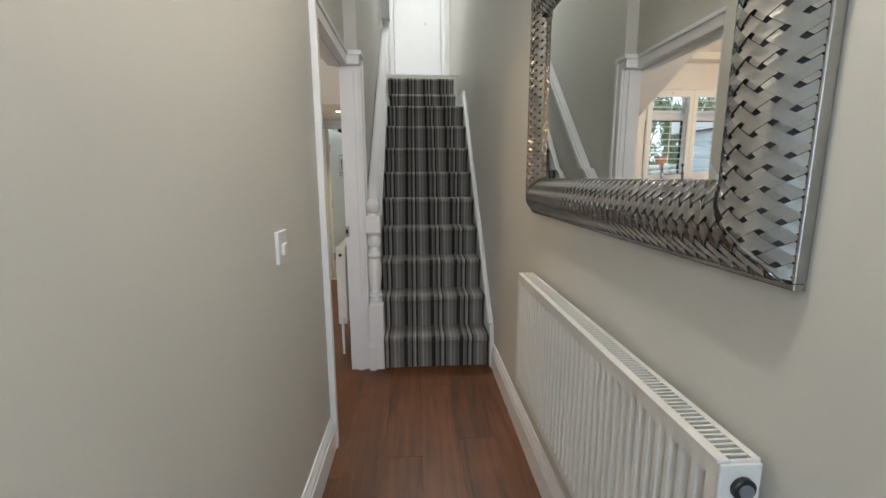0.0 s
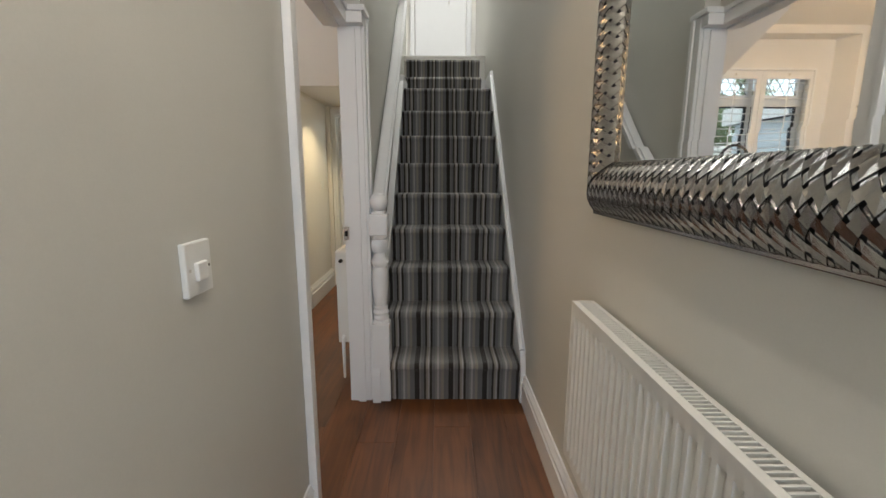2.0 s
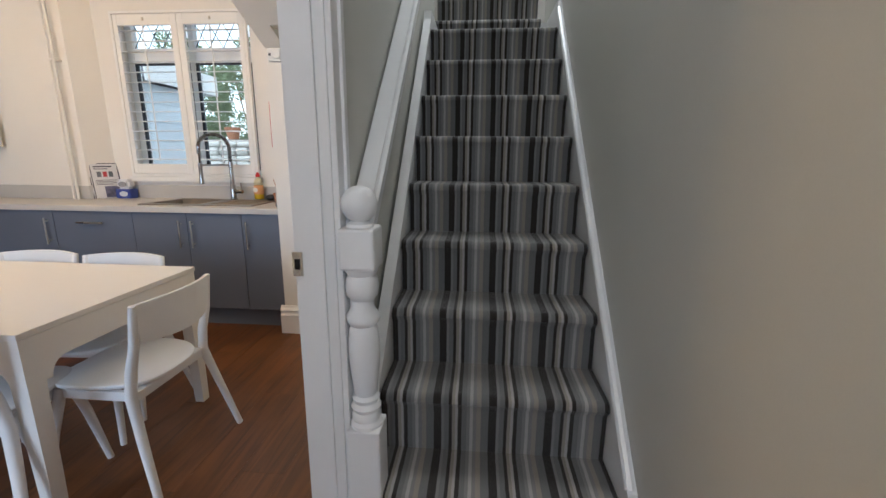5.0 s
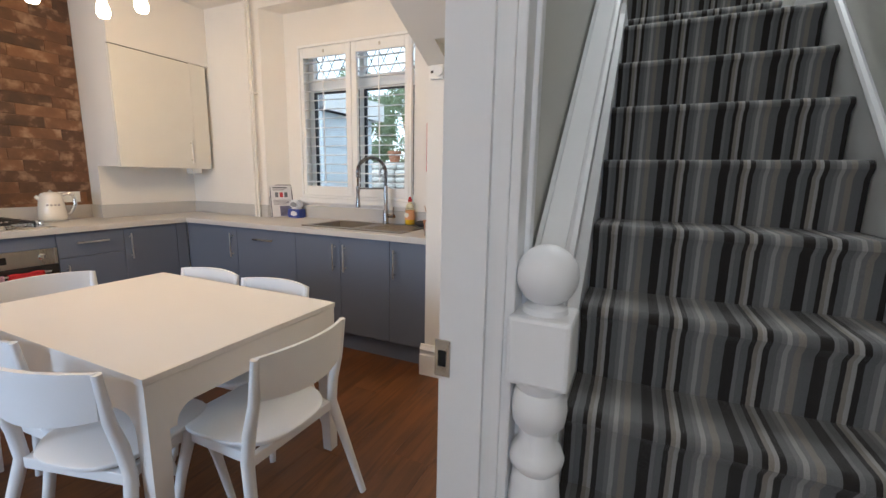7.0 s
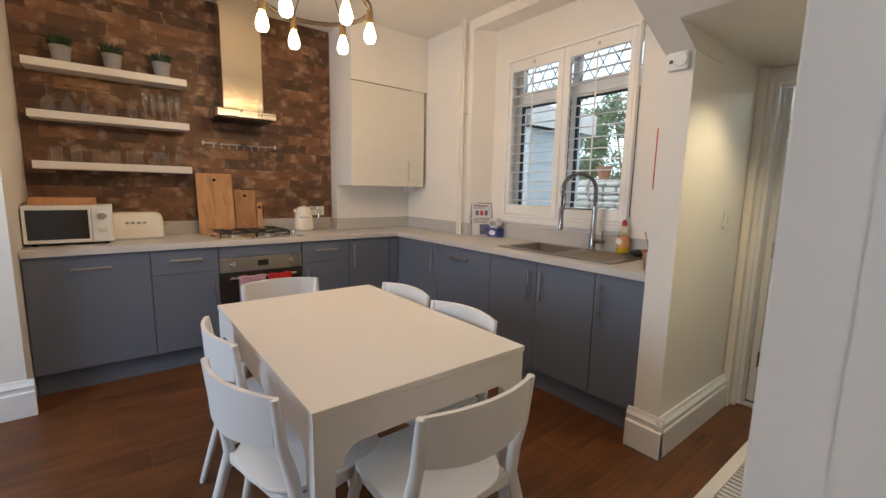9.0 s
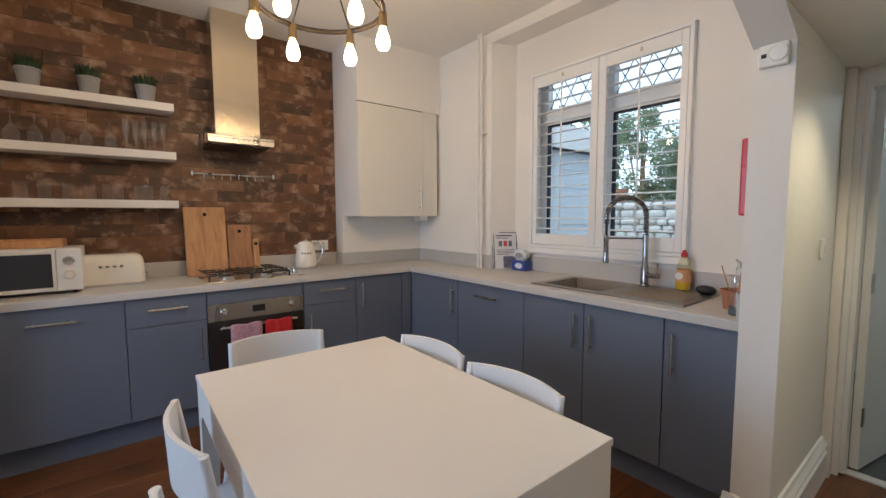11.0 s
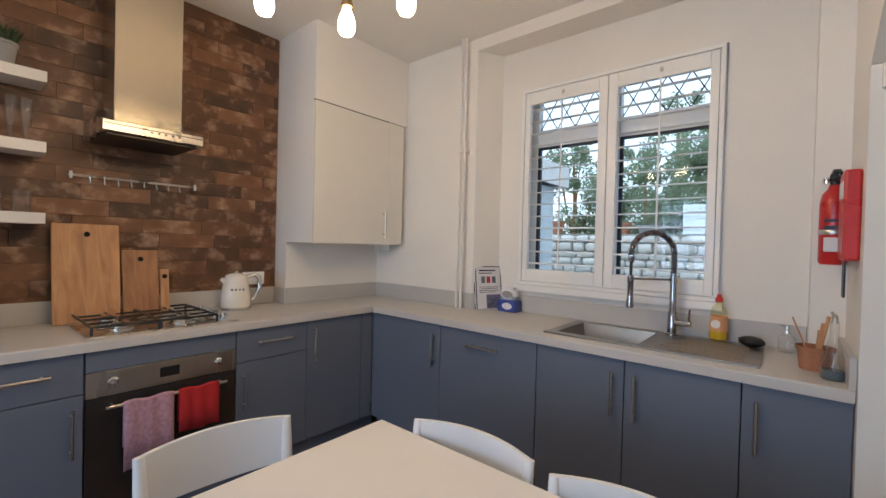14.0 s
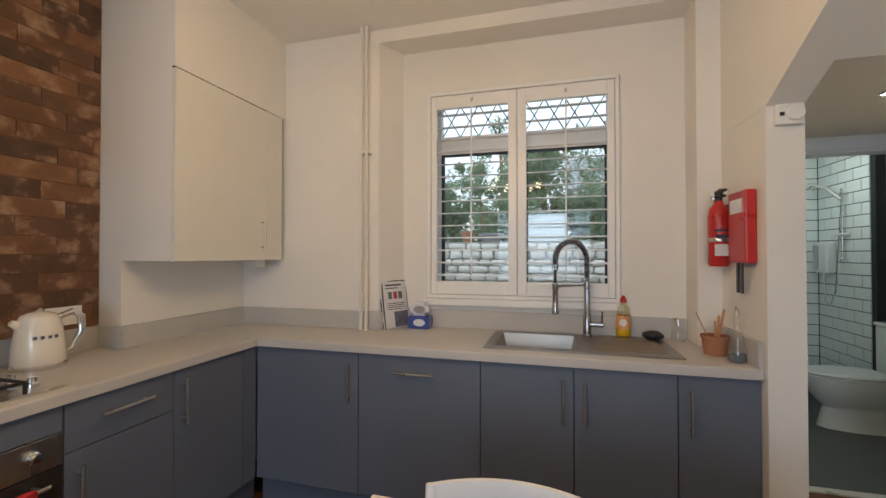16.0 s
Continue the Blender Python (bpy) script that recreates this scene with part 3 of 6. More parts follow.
def tread_profile(k0, k1, y_first, z_first, last_depth):
    """The carpet's surface line from riser foot to riser foot, with rounded nosings."""
    pts = []
    for k in range(k0, k1 + 1):
        yn, z = y_first + GO * (k - k0), z_first + RISE * (k - k0 + 1)
        pts += [(yn + 0.022, z - RISE + 0.002), (yn + 0.022, z - 0.06)]
        for a in range(0, 91, 15):
            pts.append((yn + 0.026 - 0.026 * math.cos(radians(a - 0)) if a else yn, z - 0.03 + 0.03 * math.sin(radians(a))))
    pts.append((y_first + GO * (k1 - k0) + last_depth, z_first + RISE * (k1 - k0 + 1)))
    return pts


def carpet(points, x0, x1):
    bm = bmesh.new()
    n = 12
    cols = [[bm.verts.new((x0 + (x1 - x0) * i / n, y + 0.0015 * math.sin(9 * i + y * 31), z)) for y, z in points] for i in range(n + 1)]
    base = [[bm.verts.new((x0 + (x1 - x0) * i / n, y + 0.015, z - 0.012)) for y, z in points] for i in (0, n)]
    for a, b in zip(cols, cols[1:]):
        for j in range(len(points) - 1):
            bm.faces.new((a[j], b[j], b[j + 1], a[j + 1]))
    for col, low in ((cols[0], base[0]), (cols[-1], base[1])):
        for j in range(len(points) - 1):
            bm.faces.new((col[j], col[j + 1], low[j + 1], low[j]))
    bmesh.ops.recalc_face_normals(bm, faces=bm.faces)
    return bm


part("carpet", carpet(tread_profile(1, 9, Y1, 0.0, 0.62), SX0, SX1), CARPET, stairs, "striped grey, brown and cream carpet", smooth=True)
part("upper_carpet", carpet(tread_profile(10, 11, 5.58, 9 * RISE, 0.5), 0.07, 0.885), CARPET, stairs, smooth=True)
steps = bmesh.new()
for k in range(9):
    box(steps, 0.06, 0.925, Y1 + 0.045 + GO * k, Y1 + 0.05 + GO * (k + 1) + (0.45 if k == 8 else 0), max(RISE * (k - 0.3), 0), RISE * (k + 1) - 0.016)
box(steps, 0.05, 0.94, 5.40, 6.3, 2.085, 9 * RISE - 0.004)
box(steps, 0.05, 0.94, 5.63, 6.3, 9 * RISE - 0.004, 10 * RISE - 0.02)
box(steps, 0.05, 0.94, 5.85, 6.3, 10 * RISE - 0.02, 11 * RISE - 0.02)
part("step_body", steps, WHITE_GLOSS, stairs)


def string_board(x0, x1, up):
    m = RISE / GO
    ya, yb = Y1 - 0.015, Y1 + 8 * GO + 0.06
    za = 0.20 + up
    top = [(ya, 0), (ya, 0.17), (ya + 0.03, za), (yb, za + m * (yb - ya - 0.03)), (yb + 0.03, za + m * (yb - ya - 0.03) + 0.06), (yb + 0.45, za + m * (yb - ya - 0.03) + 0.06), (yb + 0.45, 0)]
    return prism(top, "x", x0, x1)


part("string_east", string_board(0.915, 0.944, 0.10), WHITE_GLOSS, stairs)
part("string_moulding", tube([(0.922, Y1 + 0.02, 0.31), (0.922, Y1 + 8 * GO + 0.06, 0.31 + RISE / GO * (8 * GO + 0.04))], 0.016, 8), WHITE_GLOSS, stairs)
part("string_west", string_board(0.062, 0.108, 0.06), WHITE_GLOSS, stairs)
newel = thing("newel_post", (0.112, 3.22, 0), "white painted turned newel post with a ball finial", "newel post")
NX, NY, h = 0.112, 3.215, 0.052
part("base_block", boxes((NX - h, NX + h, NY - h, NY + h, 0, 0.47), bevel=0.006), WHITE_GLOSS, newel)
part("turned_shaft", lathe([(0.05, 0.468), (0.05, 0.48), (0.042, 0.49), (0.046, 0.505), (0.040, 0.52), (0.047, 0.535), (0.038, 0.55), (0.043, 0.565), (0.034, 0.575), (0.040, 0.62), (0.046, 0.68), (0.047, 0.74), (0.042, 0.79), (0.036, 0.80), (0.047, 0.812), (0.050, 0.826), (0.044, 0.84), (0.034, 0.855), (0.034, 0.88), (0.046, 0.895), (0.049, 0.92), (0.046, 0.945), (0.040, 0.955), (0.048, 0.968), (0.048, 0.98)], NX, NY, 32), WHITE_GLOSS, newel, smooth=True)
part("top_block", boxes((NX - h, NX + h, NY - h, NY + h, 0.975, 1.095), bevel=0.008), WHITE_GLOSS, newel)
part("ball_finial", lathe([(0.04, 1.09), (0.036, 1.104), (0.024, 1.112), (0.024, 1.118)] + [(0.052 * math.sin(radians(a)), 1.158 - 0.052 * math.cos(radians(a))) for a in range(30, 180, 12)] + [(0, 1.21)], NX, NY, 32), WHITE_GLOSS, newel, smooth=True)
drop = thing("upper_newel", (0.10, 5.2, 2.95), "white painted upper newel post with a turned drop", "newel post")
part("post", boxes((0.055, 0.145, 5.16, 5.25, 3.0, 4.1), bevel=0.005), WHITE_GLOSS, drop)
part("turned_drop", lathe([(0.0, 2.90), (0.022, 2.905), (0.032, 2.93), (0.026, 2.955), (0.040, 2.965), (0.040, 2.985), (0.03, 3.001)], 0.10, 5.205, 20), WHITE_GLOSS, drop, smooth=True)
handrail = thing("handrail", (0.10, 3.3, 1.0), "white painted sloping wooden handrail beside the stairs", "handrail")
rb = prism([(NY + 0.03, 0.99), (3.63, 1.36), (5.2, 2.86), (5.2, 2.95), (3.63, 1.45), (NY + 0.03, 1.08)], "x", 0.055, 0.135)
bmesh.ops.bevel(rb, geom=list(rb.edges), offset=0.016, segments=3, affect="EDGES")
part("rail", rb, WHITE_GLOSS, handrail, smooth=True)

# ---------------------------------------------------------------- kitchen units
def bar_handle(parent, a, b, out, r=0.006):
    """A steel bar from a to b held off the door by two posts along out."""
    a, b, o = Vector(a), Vector(b), Vector(out)
    bm = tube([a + o, b + o], r, 10)
    d = (b - a).normalized() * 0.025
    for p in (a + d, b - d):
        tube([p, p + o], r * 0.8, 8, bm)
    return part("handle", bm, STEEL, parent, "brushed steel bar handle", smooth=True)


FX, FY, ZP, ZT = -3.375, 4.93, 0.145, 0.876


def unit_west(y0, y1, fronts, label):
    """A base unit along the brick wall. fronts: rows of name, y0, y1, z0, z1, handle end points in (y, z)."""
    u = thing("base_unit", (-3.66, (y0 + y1) / 2, 0), label, "kitchen unit", "base units along the kitchen walls")
    part("carcass", boxes((-3.95, FX - 0.022, y0 + 0.002, y1 - 0.002, ZP, ZT)), UNIT_BLUE, u)
    part("plinth", boxes((-3.90, FX - 0.055, y0, y1 + (0.08 if y1 > 4.9 else 0), 0, ZP)), UNIT_BLUE, u)
    for name, a, b, z0, z1, hnd in fronts:
        p = part(name, boxes((FX - 0.020, FX, a + 0.002, b - 0.002, z0 + 0.002, z1 - 0.002), bevel=0.002), UNIT_BLUE, u)
        if hnd:
            (ya, za), (yb, zb) = hnd
            bar_handle(p, (FX, ya, za), (FX, yb, zb), (0.03, 0, 0))
    return u


def unit_north(x0, x1, fronts, label):
    u = thing("base_unit", ((x0 + x1) / 2, 5.2, 0), label, "kitchen unit", "base units along the kitchen walls")
    part("carcass", boxes((x0 + 0.002, x1 - 0.002, FY + 0.022, 5.28, ZP, ZT)), UNIT_BLUE, u)
    part("plinth", boxes((x0, x1, FY + 0.055, 5.28, 0, ZP)), UNIT_BLUE, u)
    for name, a, b, z0, z1, hnd in fronts:
        p = part(name, boxes((a + 0.002, b - 0.002, FY, FY + 0.020, z0 + 0.002, z1 - 0.002), bevel=0.002), UNIT_BLUE, u)
        if hnd:
            (xa, za), (xb, zb) = hnd
            bar_handle(p, (xa, FY, za), (xb, FY, zb), (0, -0.03, 0))
    return u


unit_west(2.345, 2.964, [("door", 2.345, 2.964, ZP, ZT, ((2.56, 0.79), (2.76, 0.79)))], "blue grey appliance door with a horizontal steel handle")
unit_west(2.964, 3.375, [("drawer_front", 2.964, 3.375, 0.70, ZT, ((3.07, 0.80), (3.27, 0.80))), ("door", 2.964, 3.375, ZP, 0.70, ((3.335, 0.45), (3.335, 0.65)))], "blue grey drawer unit with a door below")
unit_west(3.993, 4.414, [("drawer_front", 3.993, 4.414, 0.70, ZT, ((4.10, 0.80), (4.30, 0.80))), ("door", 3.993, 4.414, ZP, 0.70, ((4.035, 0.45), (4.035, 0.65)))], "blue grey drawer unit beside the oven")
unit_west(4.414, 4.905, [("door", 4.414, 4.83, ZP, ZT, ((4.455, 0.63), (4.455, 0.83))), ("filler", 4.83, 4.931, ZP, ZT, None)], "blue grey corner unit with a tall door")
unit_north(-3.372, -2.752, [("door", -3.372, -2.752, ZP, ZT, ((-2.80, 0.62), (-2.80, 0.82)))], "blue grey corner base unit by the window wall")
unit_north(-2.752, -2.112, [("door", -2.752, -2.112, ZP, ZT, ((-2.54, 0.79), (-2.335, 0.79)))], "blue grey dishwasher door with a horizontal handle")
unit_north(-2.112, -1.265, [("door", -2.112, -1.687, ZP, ZT, ((-1.735, 0.62), (-1.735, 0.82))), ("door", -1.687, -1.265, ZP, ZT, ((-1.64, 0.62), (-1.64, 0.82)))], "blue grey two door sink unit")
unit_north(-1.265, -0.962, [("door", -1.265, -0.962, ZP, ZT, ((-1.22, 0.62), (-1.22, 0.82)))], "narrow blue grey base unit at the end of the run")

SX, SXE, SY0, SY1 = -2.11, -1.215, 4.995, 5.45
worktop = thing("worktop", (-3.6, 4.9, 0.87), "pale grey stone effect worktop running round the corner", "worktop")
bx0, bx1, by0, by1 = -2.06, -1.665, 5.045, 5.41
slab_bm = prism([(-3.965, 2.345), (-3.353, 2.345), (-3.353, 4.908), (-0.963, 4.908), (-0.963, NORTH - 0.002), (-1.072, NORTH - 0.002), (-1.072, RECESS - 0.002), (bx1, RECESS - 0.002), (bx1, by0), (bx0, by0), (bx0, by1), (bx1 - 0.0004, by1), (bx1 - 0.0004, RECESS - 0.002), (-2.732, RECESS - 0.002), (-2.822, NORTH - 0.002), (-3.965, NORTH - 0.002)], "z", 0.878, 0.92)
front = [ed for ed in slab_bm.edges if all(abs(v.co.z - 0.92) < 1e-4 for v in ed.verts) and (all(abs(v.co.x + 3.353) < 1e-4 for v in ed.verts) or all(abs(v.co.y - 4.908) < 1e-4 for v in ed.verts))]
bmesh.ops.bevel(slab_bm, geom=front, offset=0.007, segments=3, affect="EDGES", profile=0.5)
part("slab", slab_bm, WORKTOP, worktop)
UPSTAND = material("grey laminate upstand", (0.50, 0.49, 0.475), 0.45, vary=0.05, scale=5, grain=320, bump=0.004)
bm = boxes((-3.968, -3.95, 2.345, 4.515, 0.92, 1.03), (-3.95, -3.80, 4.497, 4.514, 0.92, 1.03), (-3.818, -3.80, 4.514, NORTH - 0.02, 0.92, 1.03), (-3.80, -2.805, NORTH - 0.02, NORTH - 0.001, 0.92, 1.03), (-2.711, -1.072, RECESS - 0.02, RECESS - 0.001, 0.92, 1.03), (-0.98, -0.961, 4.91, NORTH - 0.001, 0.92, 1.03), bevel=0.002)
prism([(-2.805, NORTH - 0.02), (-2.711, RECESS - 0.02), (-2.711, RECESS - 0.001), (-2.727, RECESS - 0.001), (-2.818, NORTH - 0.001), (-2.805, NORTH - 0.001)], "z", 0.92, 1.03, bm)
part("upstand", bm, UPSTAND, worktop)

oven = thing("built_in_oven", (-3.6, 3.68, 0), "stainless built-in oven with a dark glass door", "oven")
part("housing", boxes((-3.95, FX - 0.02, 3.377, 3.991, ZP, ZT)), UNIT_BLUE, oven)
part("plinth", boxes((-3.90, FX - 0.055, 3.375, 3.993, 0, ZP)), UNIT_BLUE, oven)
part("top_filler", boxes((FX - 0.02, FX, 3.379, 3.989, 0.785, ZT), bevel=0.002), UNIT_BLUE, oven)
ctrl = part("control_panel", boxes((FX - 0.02, FX + 0.004, 3.379, 3.989, 0.675, 0.782), bevel=0.002), STEEL, oven, "brushed steel control panel")
part("display", boxes((FX + 0.003, FX + 0.006, 3.645, 3.725, 0.71, 0.755)), BLACK, ctrl)
for yk in (3.47, 3.90):
    k = lathe([(0.020, 0), (0.020, 0.012), (0.014, 0.016), (0.013, 0.03), (0, 0.031)], seg=20)
    bmesh.ops.rotate(k, verts=k.verts, cent=(0, 0, 0), matrix=Matrix.Rotation(radians(90), 3, "Y"))
    bmesh.ops.translate(k, verts=k.verts, vec=(FX + 0.003, yk, 0.735))
    part("knob", k, CHROME, ctrl, smooth=True)
od = part("oven_door", boxes((FX - 0.02, FX + 0.002, 3.379, 3.989, ZP + 0.005, 0.67), bevel=0.002), OVEN_GLASS, oven, "dark glass oven door")
bar_handle(od, (FX, 3.44, 0.635), (FX, 3.93, 0.635), (0.045, 0, 0), 0.007)

GINGHAM = material("pink check cloth", (0.52, 0.30, 0.36), 0.9, vary=0.35, scale=60, grain=300, bump=0.2)


def tea_towel(y0, y1, drop_front, drop_back, mat, label):
    """A cloth folded over the oven rail, with soft vertical folds."""
    bm = bmesh.new()
    rows = [(0.033, 0.645 - drop_back), (0.034, 0.60), (0.036, 0.642), (0.045, 0.648), (0.056, 0.642), (0.058, 0.60), (0.059, 0.645 - drop_front / 2), (0.060, 0.645 - drop_front)]
    n = 14
    grid = [[bm.verts.new((FX + d + (0.004 * math.sin(i * 1.3 + z * 9) if d > 0.05 else 0), y0 + (y1 - y0) * i / n, z + 0.004 * math.sin(i * 0.7))) for d, z in rows] for i in range(n + 1)]
    for a, b in zip(grid, grid[1:]):
        for j in range(len(rows) - 1):
            bm.faces.new((a[j], b[j], b[j + 1], a[j + 1]))
    ob = solid("tea_towel", bm, mat, label, "towel", "towels on the oven rail", smooth=True)
    s = ob.modifiers.new("thickness", "SOLIDIFY")
    s.thickness, s.offset = 0.004, 1
    return ob


tea_towel(3.50, 3.69, 0.30, 0.2, GINGHAM, "pink checked tea towel hanging over the oven rail")
tea_towel(3.71, 3.89, 0.20, 0.15, RED_CLOTH, "red tea towel hanging over the oven rail")

hob = thing("gas_hob", (-3.66, 3.7, 0.91), "stainless four burner gas hob with black pan supports", "hob")
part("plate", boxes((-3.90, -3.41, 3.385, 4.03, 0.91, 0.918), bevel=0.003), STEEL, hob)
for cx, cy, r in ((-3.53, 3.53, 0.038), (-3.77, 3.53, 0.048), (-3.53, 3.79, 0.048), (-3.77, 3.79, 0.038)):
    bn = part("burner", lathe([(r + 0.012, 0.918), (r + 0.01, 0.926), (r, 0.93), (r, 0.936)], cx, cy, 20), STEEL, hob, smooth=True)
    part("burner_cap", lathe([(r * 0.85, 0.936), (r * 0.85, 0.942), (r * 0.6, 0.945), (0, 0.945)], cx, cy, 20), BLACK, bn, smooth=True)
for y0, y1 in ((3.405, 3.655), (3.665, 3.915)):
    g = bmesh.new()
    x0, x1, z = -3.88, -3.43, 0.955
    for a, b in (((x0, y0), (x1, y0)), ((x0, y1), (x1, y1)), ((x0, y0), (x0, y1)), ((x1, y0), (x1, y1)), (((x0 + x1) / 2, y0), ((x0 + x1) / 2, y1))):
        tube([(*a, z), (*b, z)], 0.006, 6, g)
    for cx in (-3.53, -3.77):
        for s in (-1, 1):
            tube([(cx, (y0 + y1) / 2 + s * 0.03, z), (cx, (y0 + y1) / 2 + s * 0.12, z)], 0.005, 6, g)
            tube([(cx + s * 0.03, (y0 + y1) / 2, z), (cx + s * 0.10, (y0 + y1) / 2, z)], 0.005, 6, g)
    for cx in (x0, x1):
        for cy in (y0, y1):
            tube([(cx, cy, 0.918), (cx, cy, z)], 0.006, 6, g)
    part("pan_support", g, BLACK, hob, "black iron pan support")
for i in range(4):
    part("knob", lathe([(0.019, 0.918), (0.019, 0.93), (0.015, 0.934), (0.014, 0.95), (0, 0.951)], -3.80 + 0.10 * i, 3.975, 18), CHROME, hob, smooth=True)

hood = thing("cooker_hood", (-3.8, 3.68, 1.84), "brushed stainless steel chimney cooker hood on the brick wall", "cooker hood")
part("chimney", boxes((-3.955, -3.70, 3.525, 3.822, 1.925, CEIL - 0.003), bevel=0.004), HOOD_STEEL, hood)
part("inner_chimney", boxes((-3.95, -3.704, 3.529, 3.818, 2.35, CEIL - 0.002)), HOOD_STEEL, hood)
part("canopy", prism([(-3.955, 1.895), (-3.955, 1.935), (-3.70, 1.93), (-3.58, 1.905), (-3.55, 1.895), (-3.55, 1.85), (-3.955, 1.85)], "y", 3.455, 3.875), STEEL, hood)
part("front_trim", boxes((-3.5515, -3.5485, 3.458, 3.872, 1.880, 1.884)), DARK_METAL, hood)
part("filter", boxes((-3.92, -3.58, 3.475, 3.855, 1.838, 1.851)), DARK_METAL, hood, "dark grease filter")
part("glass_visor", boxes((-3.955, -3.545, 3.45, 3.88, 1.9365, 1.9415)), PANE, hood, "clear glass visor")
for i in range(5):
    part("button", boxes((-3.551, -3.547, 3.64 + 0.03 * i, 3.65 + 0.03 * i, 1.868, 1.876)), BLACK, hood)

cup = thing("boiler_cupboard", (-3.65, 4.9, 1.35), "cream white wall cupboard over the worktop corner", "wall cupboard")
CUPW = material("cream cupboard", (0.74, 0.72, 0.665), 0.4, vary=0.02, bump=0.004)
part("body", boxes((-3.819, -3.512, 4.512, 5.30, 1.35, 2.2764)), KITCHEN_PAINT, cup)
cdoor = part("door", boxes((-3.51, -3.49, 4.513, 5.1495, 1.348, 2.268), bevel=0.002), CUPW, cup)
part("filler", boxes((-3.511, -3.491, 5.1505, 5.30, 1.348, 2.268)), CUPW, cup)
bar_handle(cdoor, (-3.49, 5.105, 1.40), (-3.49, 5.105, 1.60), (0.03, 0, 0))
setting("wall_cupboard_bulkhead", boxes((-3.819, -3.495, 4.512, NORTH, 2.2765, CEIL)), KITCHEN_PAINT, "white panel above the wall cupboard")
# black strip painted in for the shade line above the cupboard door
part("gap_shade_strip", boxes((-3.515, -3.4995, 4.513, 5.152, 2.2685, 2.2755)), GAP_SHADE, cup)
part("vent_outlet", boxes((-3.66, -3.58, 5.16, 5.26, 1.30, 1.35), bevel=0.004), PLASTIC_WHITE, cup)

for z in (2.056, 1.735, 1.41):
    solid("floating_shelf", boxes((-3.955, -3.77, 2.40, 3.295, z, z + 0.05), bevel=0.002), TABLE_WHITE, "white floating shelf on the brick wall", "shelf", "floating shelves on the brick wall")

# ---------------------------------------------------------------- table and chairs
TX0, TX1, TY0, TY1, TZ = -2.24, -0.985, 3.165, 4.005, 0.735
table = thing("dining_table", ((TX0 + TX1) / 2, (TY0 + TY1) / 2, 0), "cream white lacquered extending dining table", "table")
part("tabletop", boxes((TX0, TX1, TY0, TY1, TZ - 0.022, TZ), bevel=0.002), TABLE_WHITE, table)


def apron(axis, at, lo, hi):
    """A side panel whose lower edge runs in curves down into the legs."""
    r, d, leg = 0.06, 0.105, 0.062
    pts = [(lo, TZ - 0.024), (hi, TZ - 0.024), (hi, TZ - 0.024 - d - r), (hi - leg, TZ - 0.024 - d - r)]
    pts += [(hi - leg - r + r * math.cos(radians(a)), TZ - 0.024 - d - r + r * math.sin(radians(a))) for a in range(15, 91, 15)]
    pts += [(lo + leg + r - r * math.cos(radians(a)), TZ - 0.024 - d - r + r * math.sin(radians(a))) for a in range(90, -1, -15)]
    pts += [(lo, TZ - 0.024 - d - r)]
    return prism(pts, axis, at, at + 0.022)


e = 0.004
part("apron", apron("y", TY0 + e, TX0 + e, TX1 - e), TABLE_WHITE, table)
part("apron", apron("y", TY1 - e - 0.022, TX0 + e, TX1 - e), TABLE_WHITE, table)
part("apron", apron("x", TX0 + e, TY0 + e + 0.022, TY1 - e - 0.022), TABLE_WHITE, table)
part("apron", apron("x", TX1 - e - 0.022, TY0 + e + 0.022, TY1 - e - 0.022), TABLE_WHITE, table)
for sx in (0, 1):
    for sy in (0, 1):
        bm = bmesh.new()
        rings = []
        for z, w in ((0.0, 0.046), (TZ - 0.19, 0.061), (TZ - 0.024, 0.061)):
            xa, ya = (TX0 + e + 0.001, TX1 - e - 0.001)[sx], (TY0 + e + 0.001, TY1 - e - 0.001)[sy]
            xb, yb = xa + (w, -w)[sx], ya + (w, -w)[sy]
            rings.append([bm.verts.new((x, y, z)) for x, y in ((xa, ya), (xb, ya), (xb, yb), (xa, yb))])
        for a, b in zip(rings, rings[1:]):
            for i in range(4):
                bm.faces.new((a[i], a[(i + 1) % 4], b[(i + 1) % 4], b[i]))
        bm.faces.new(rings[0]), bm.faces.new(rings[-1])
        bmesh.ops.recalc_face_normals(bm, faces=bm.faces)
        part("leg", bm, TABLE_WHITE, table)


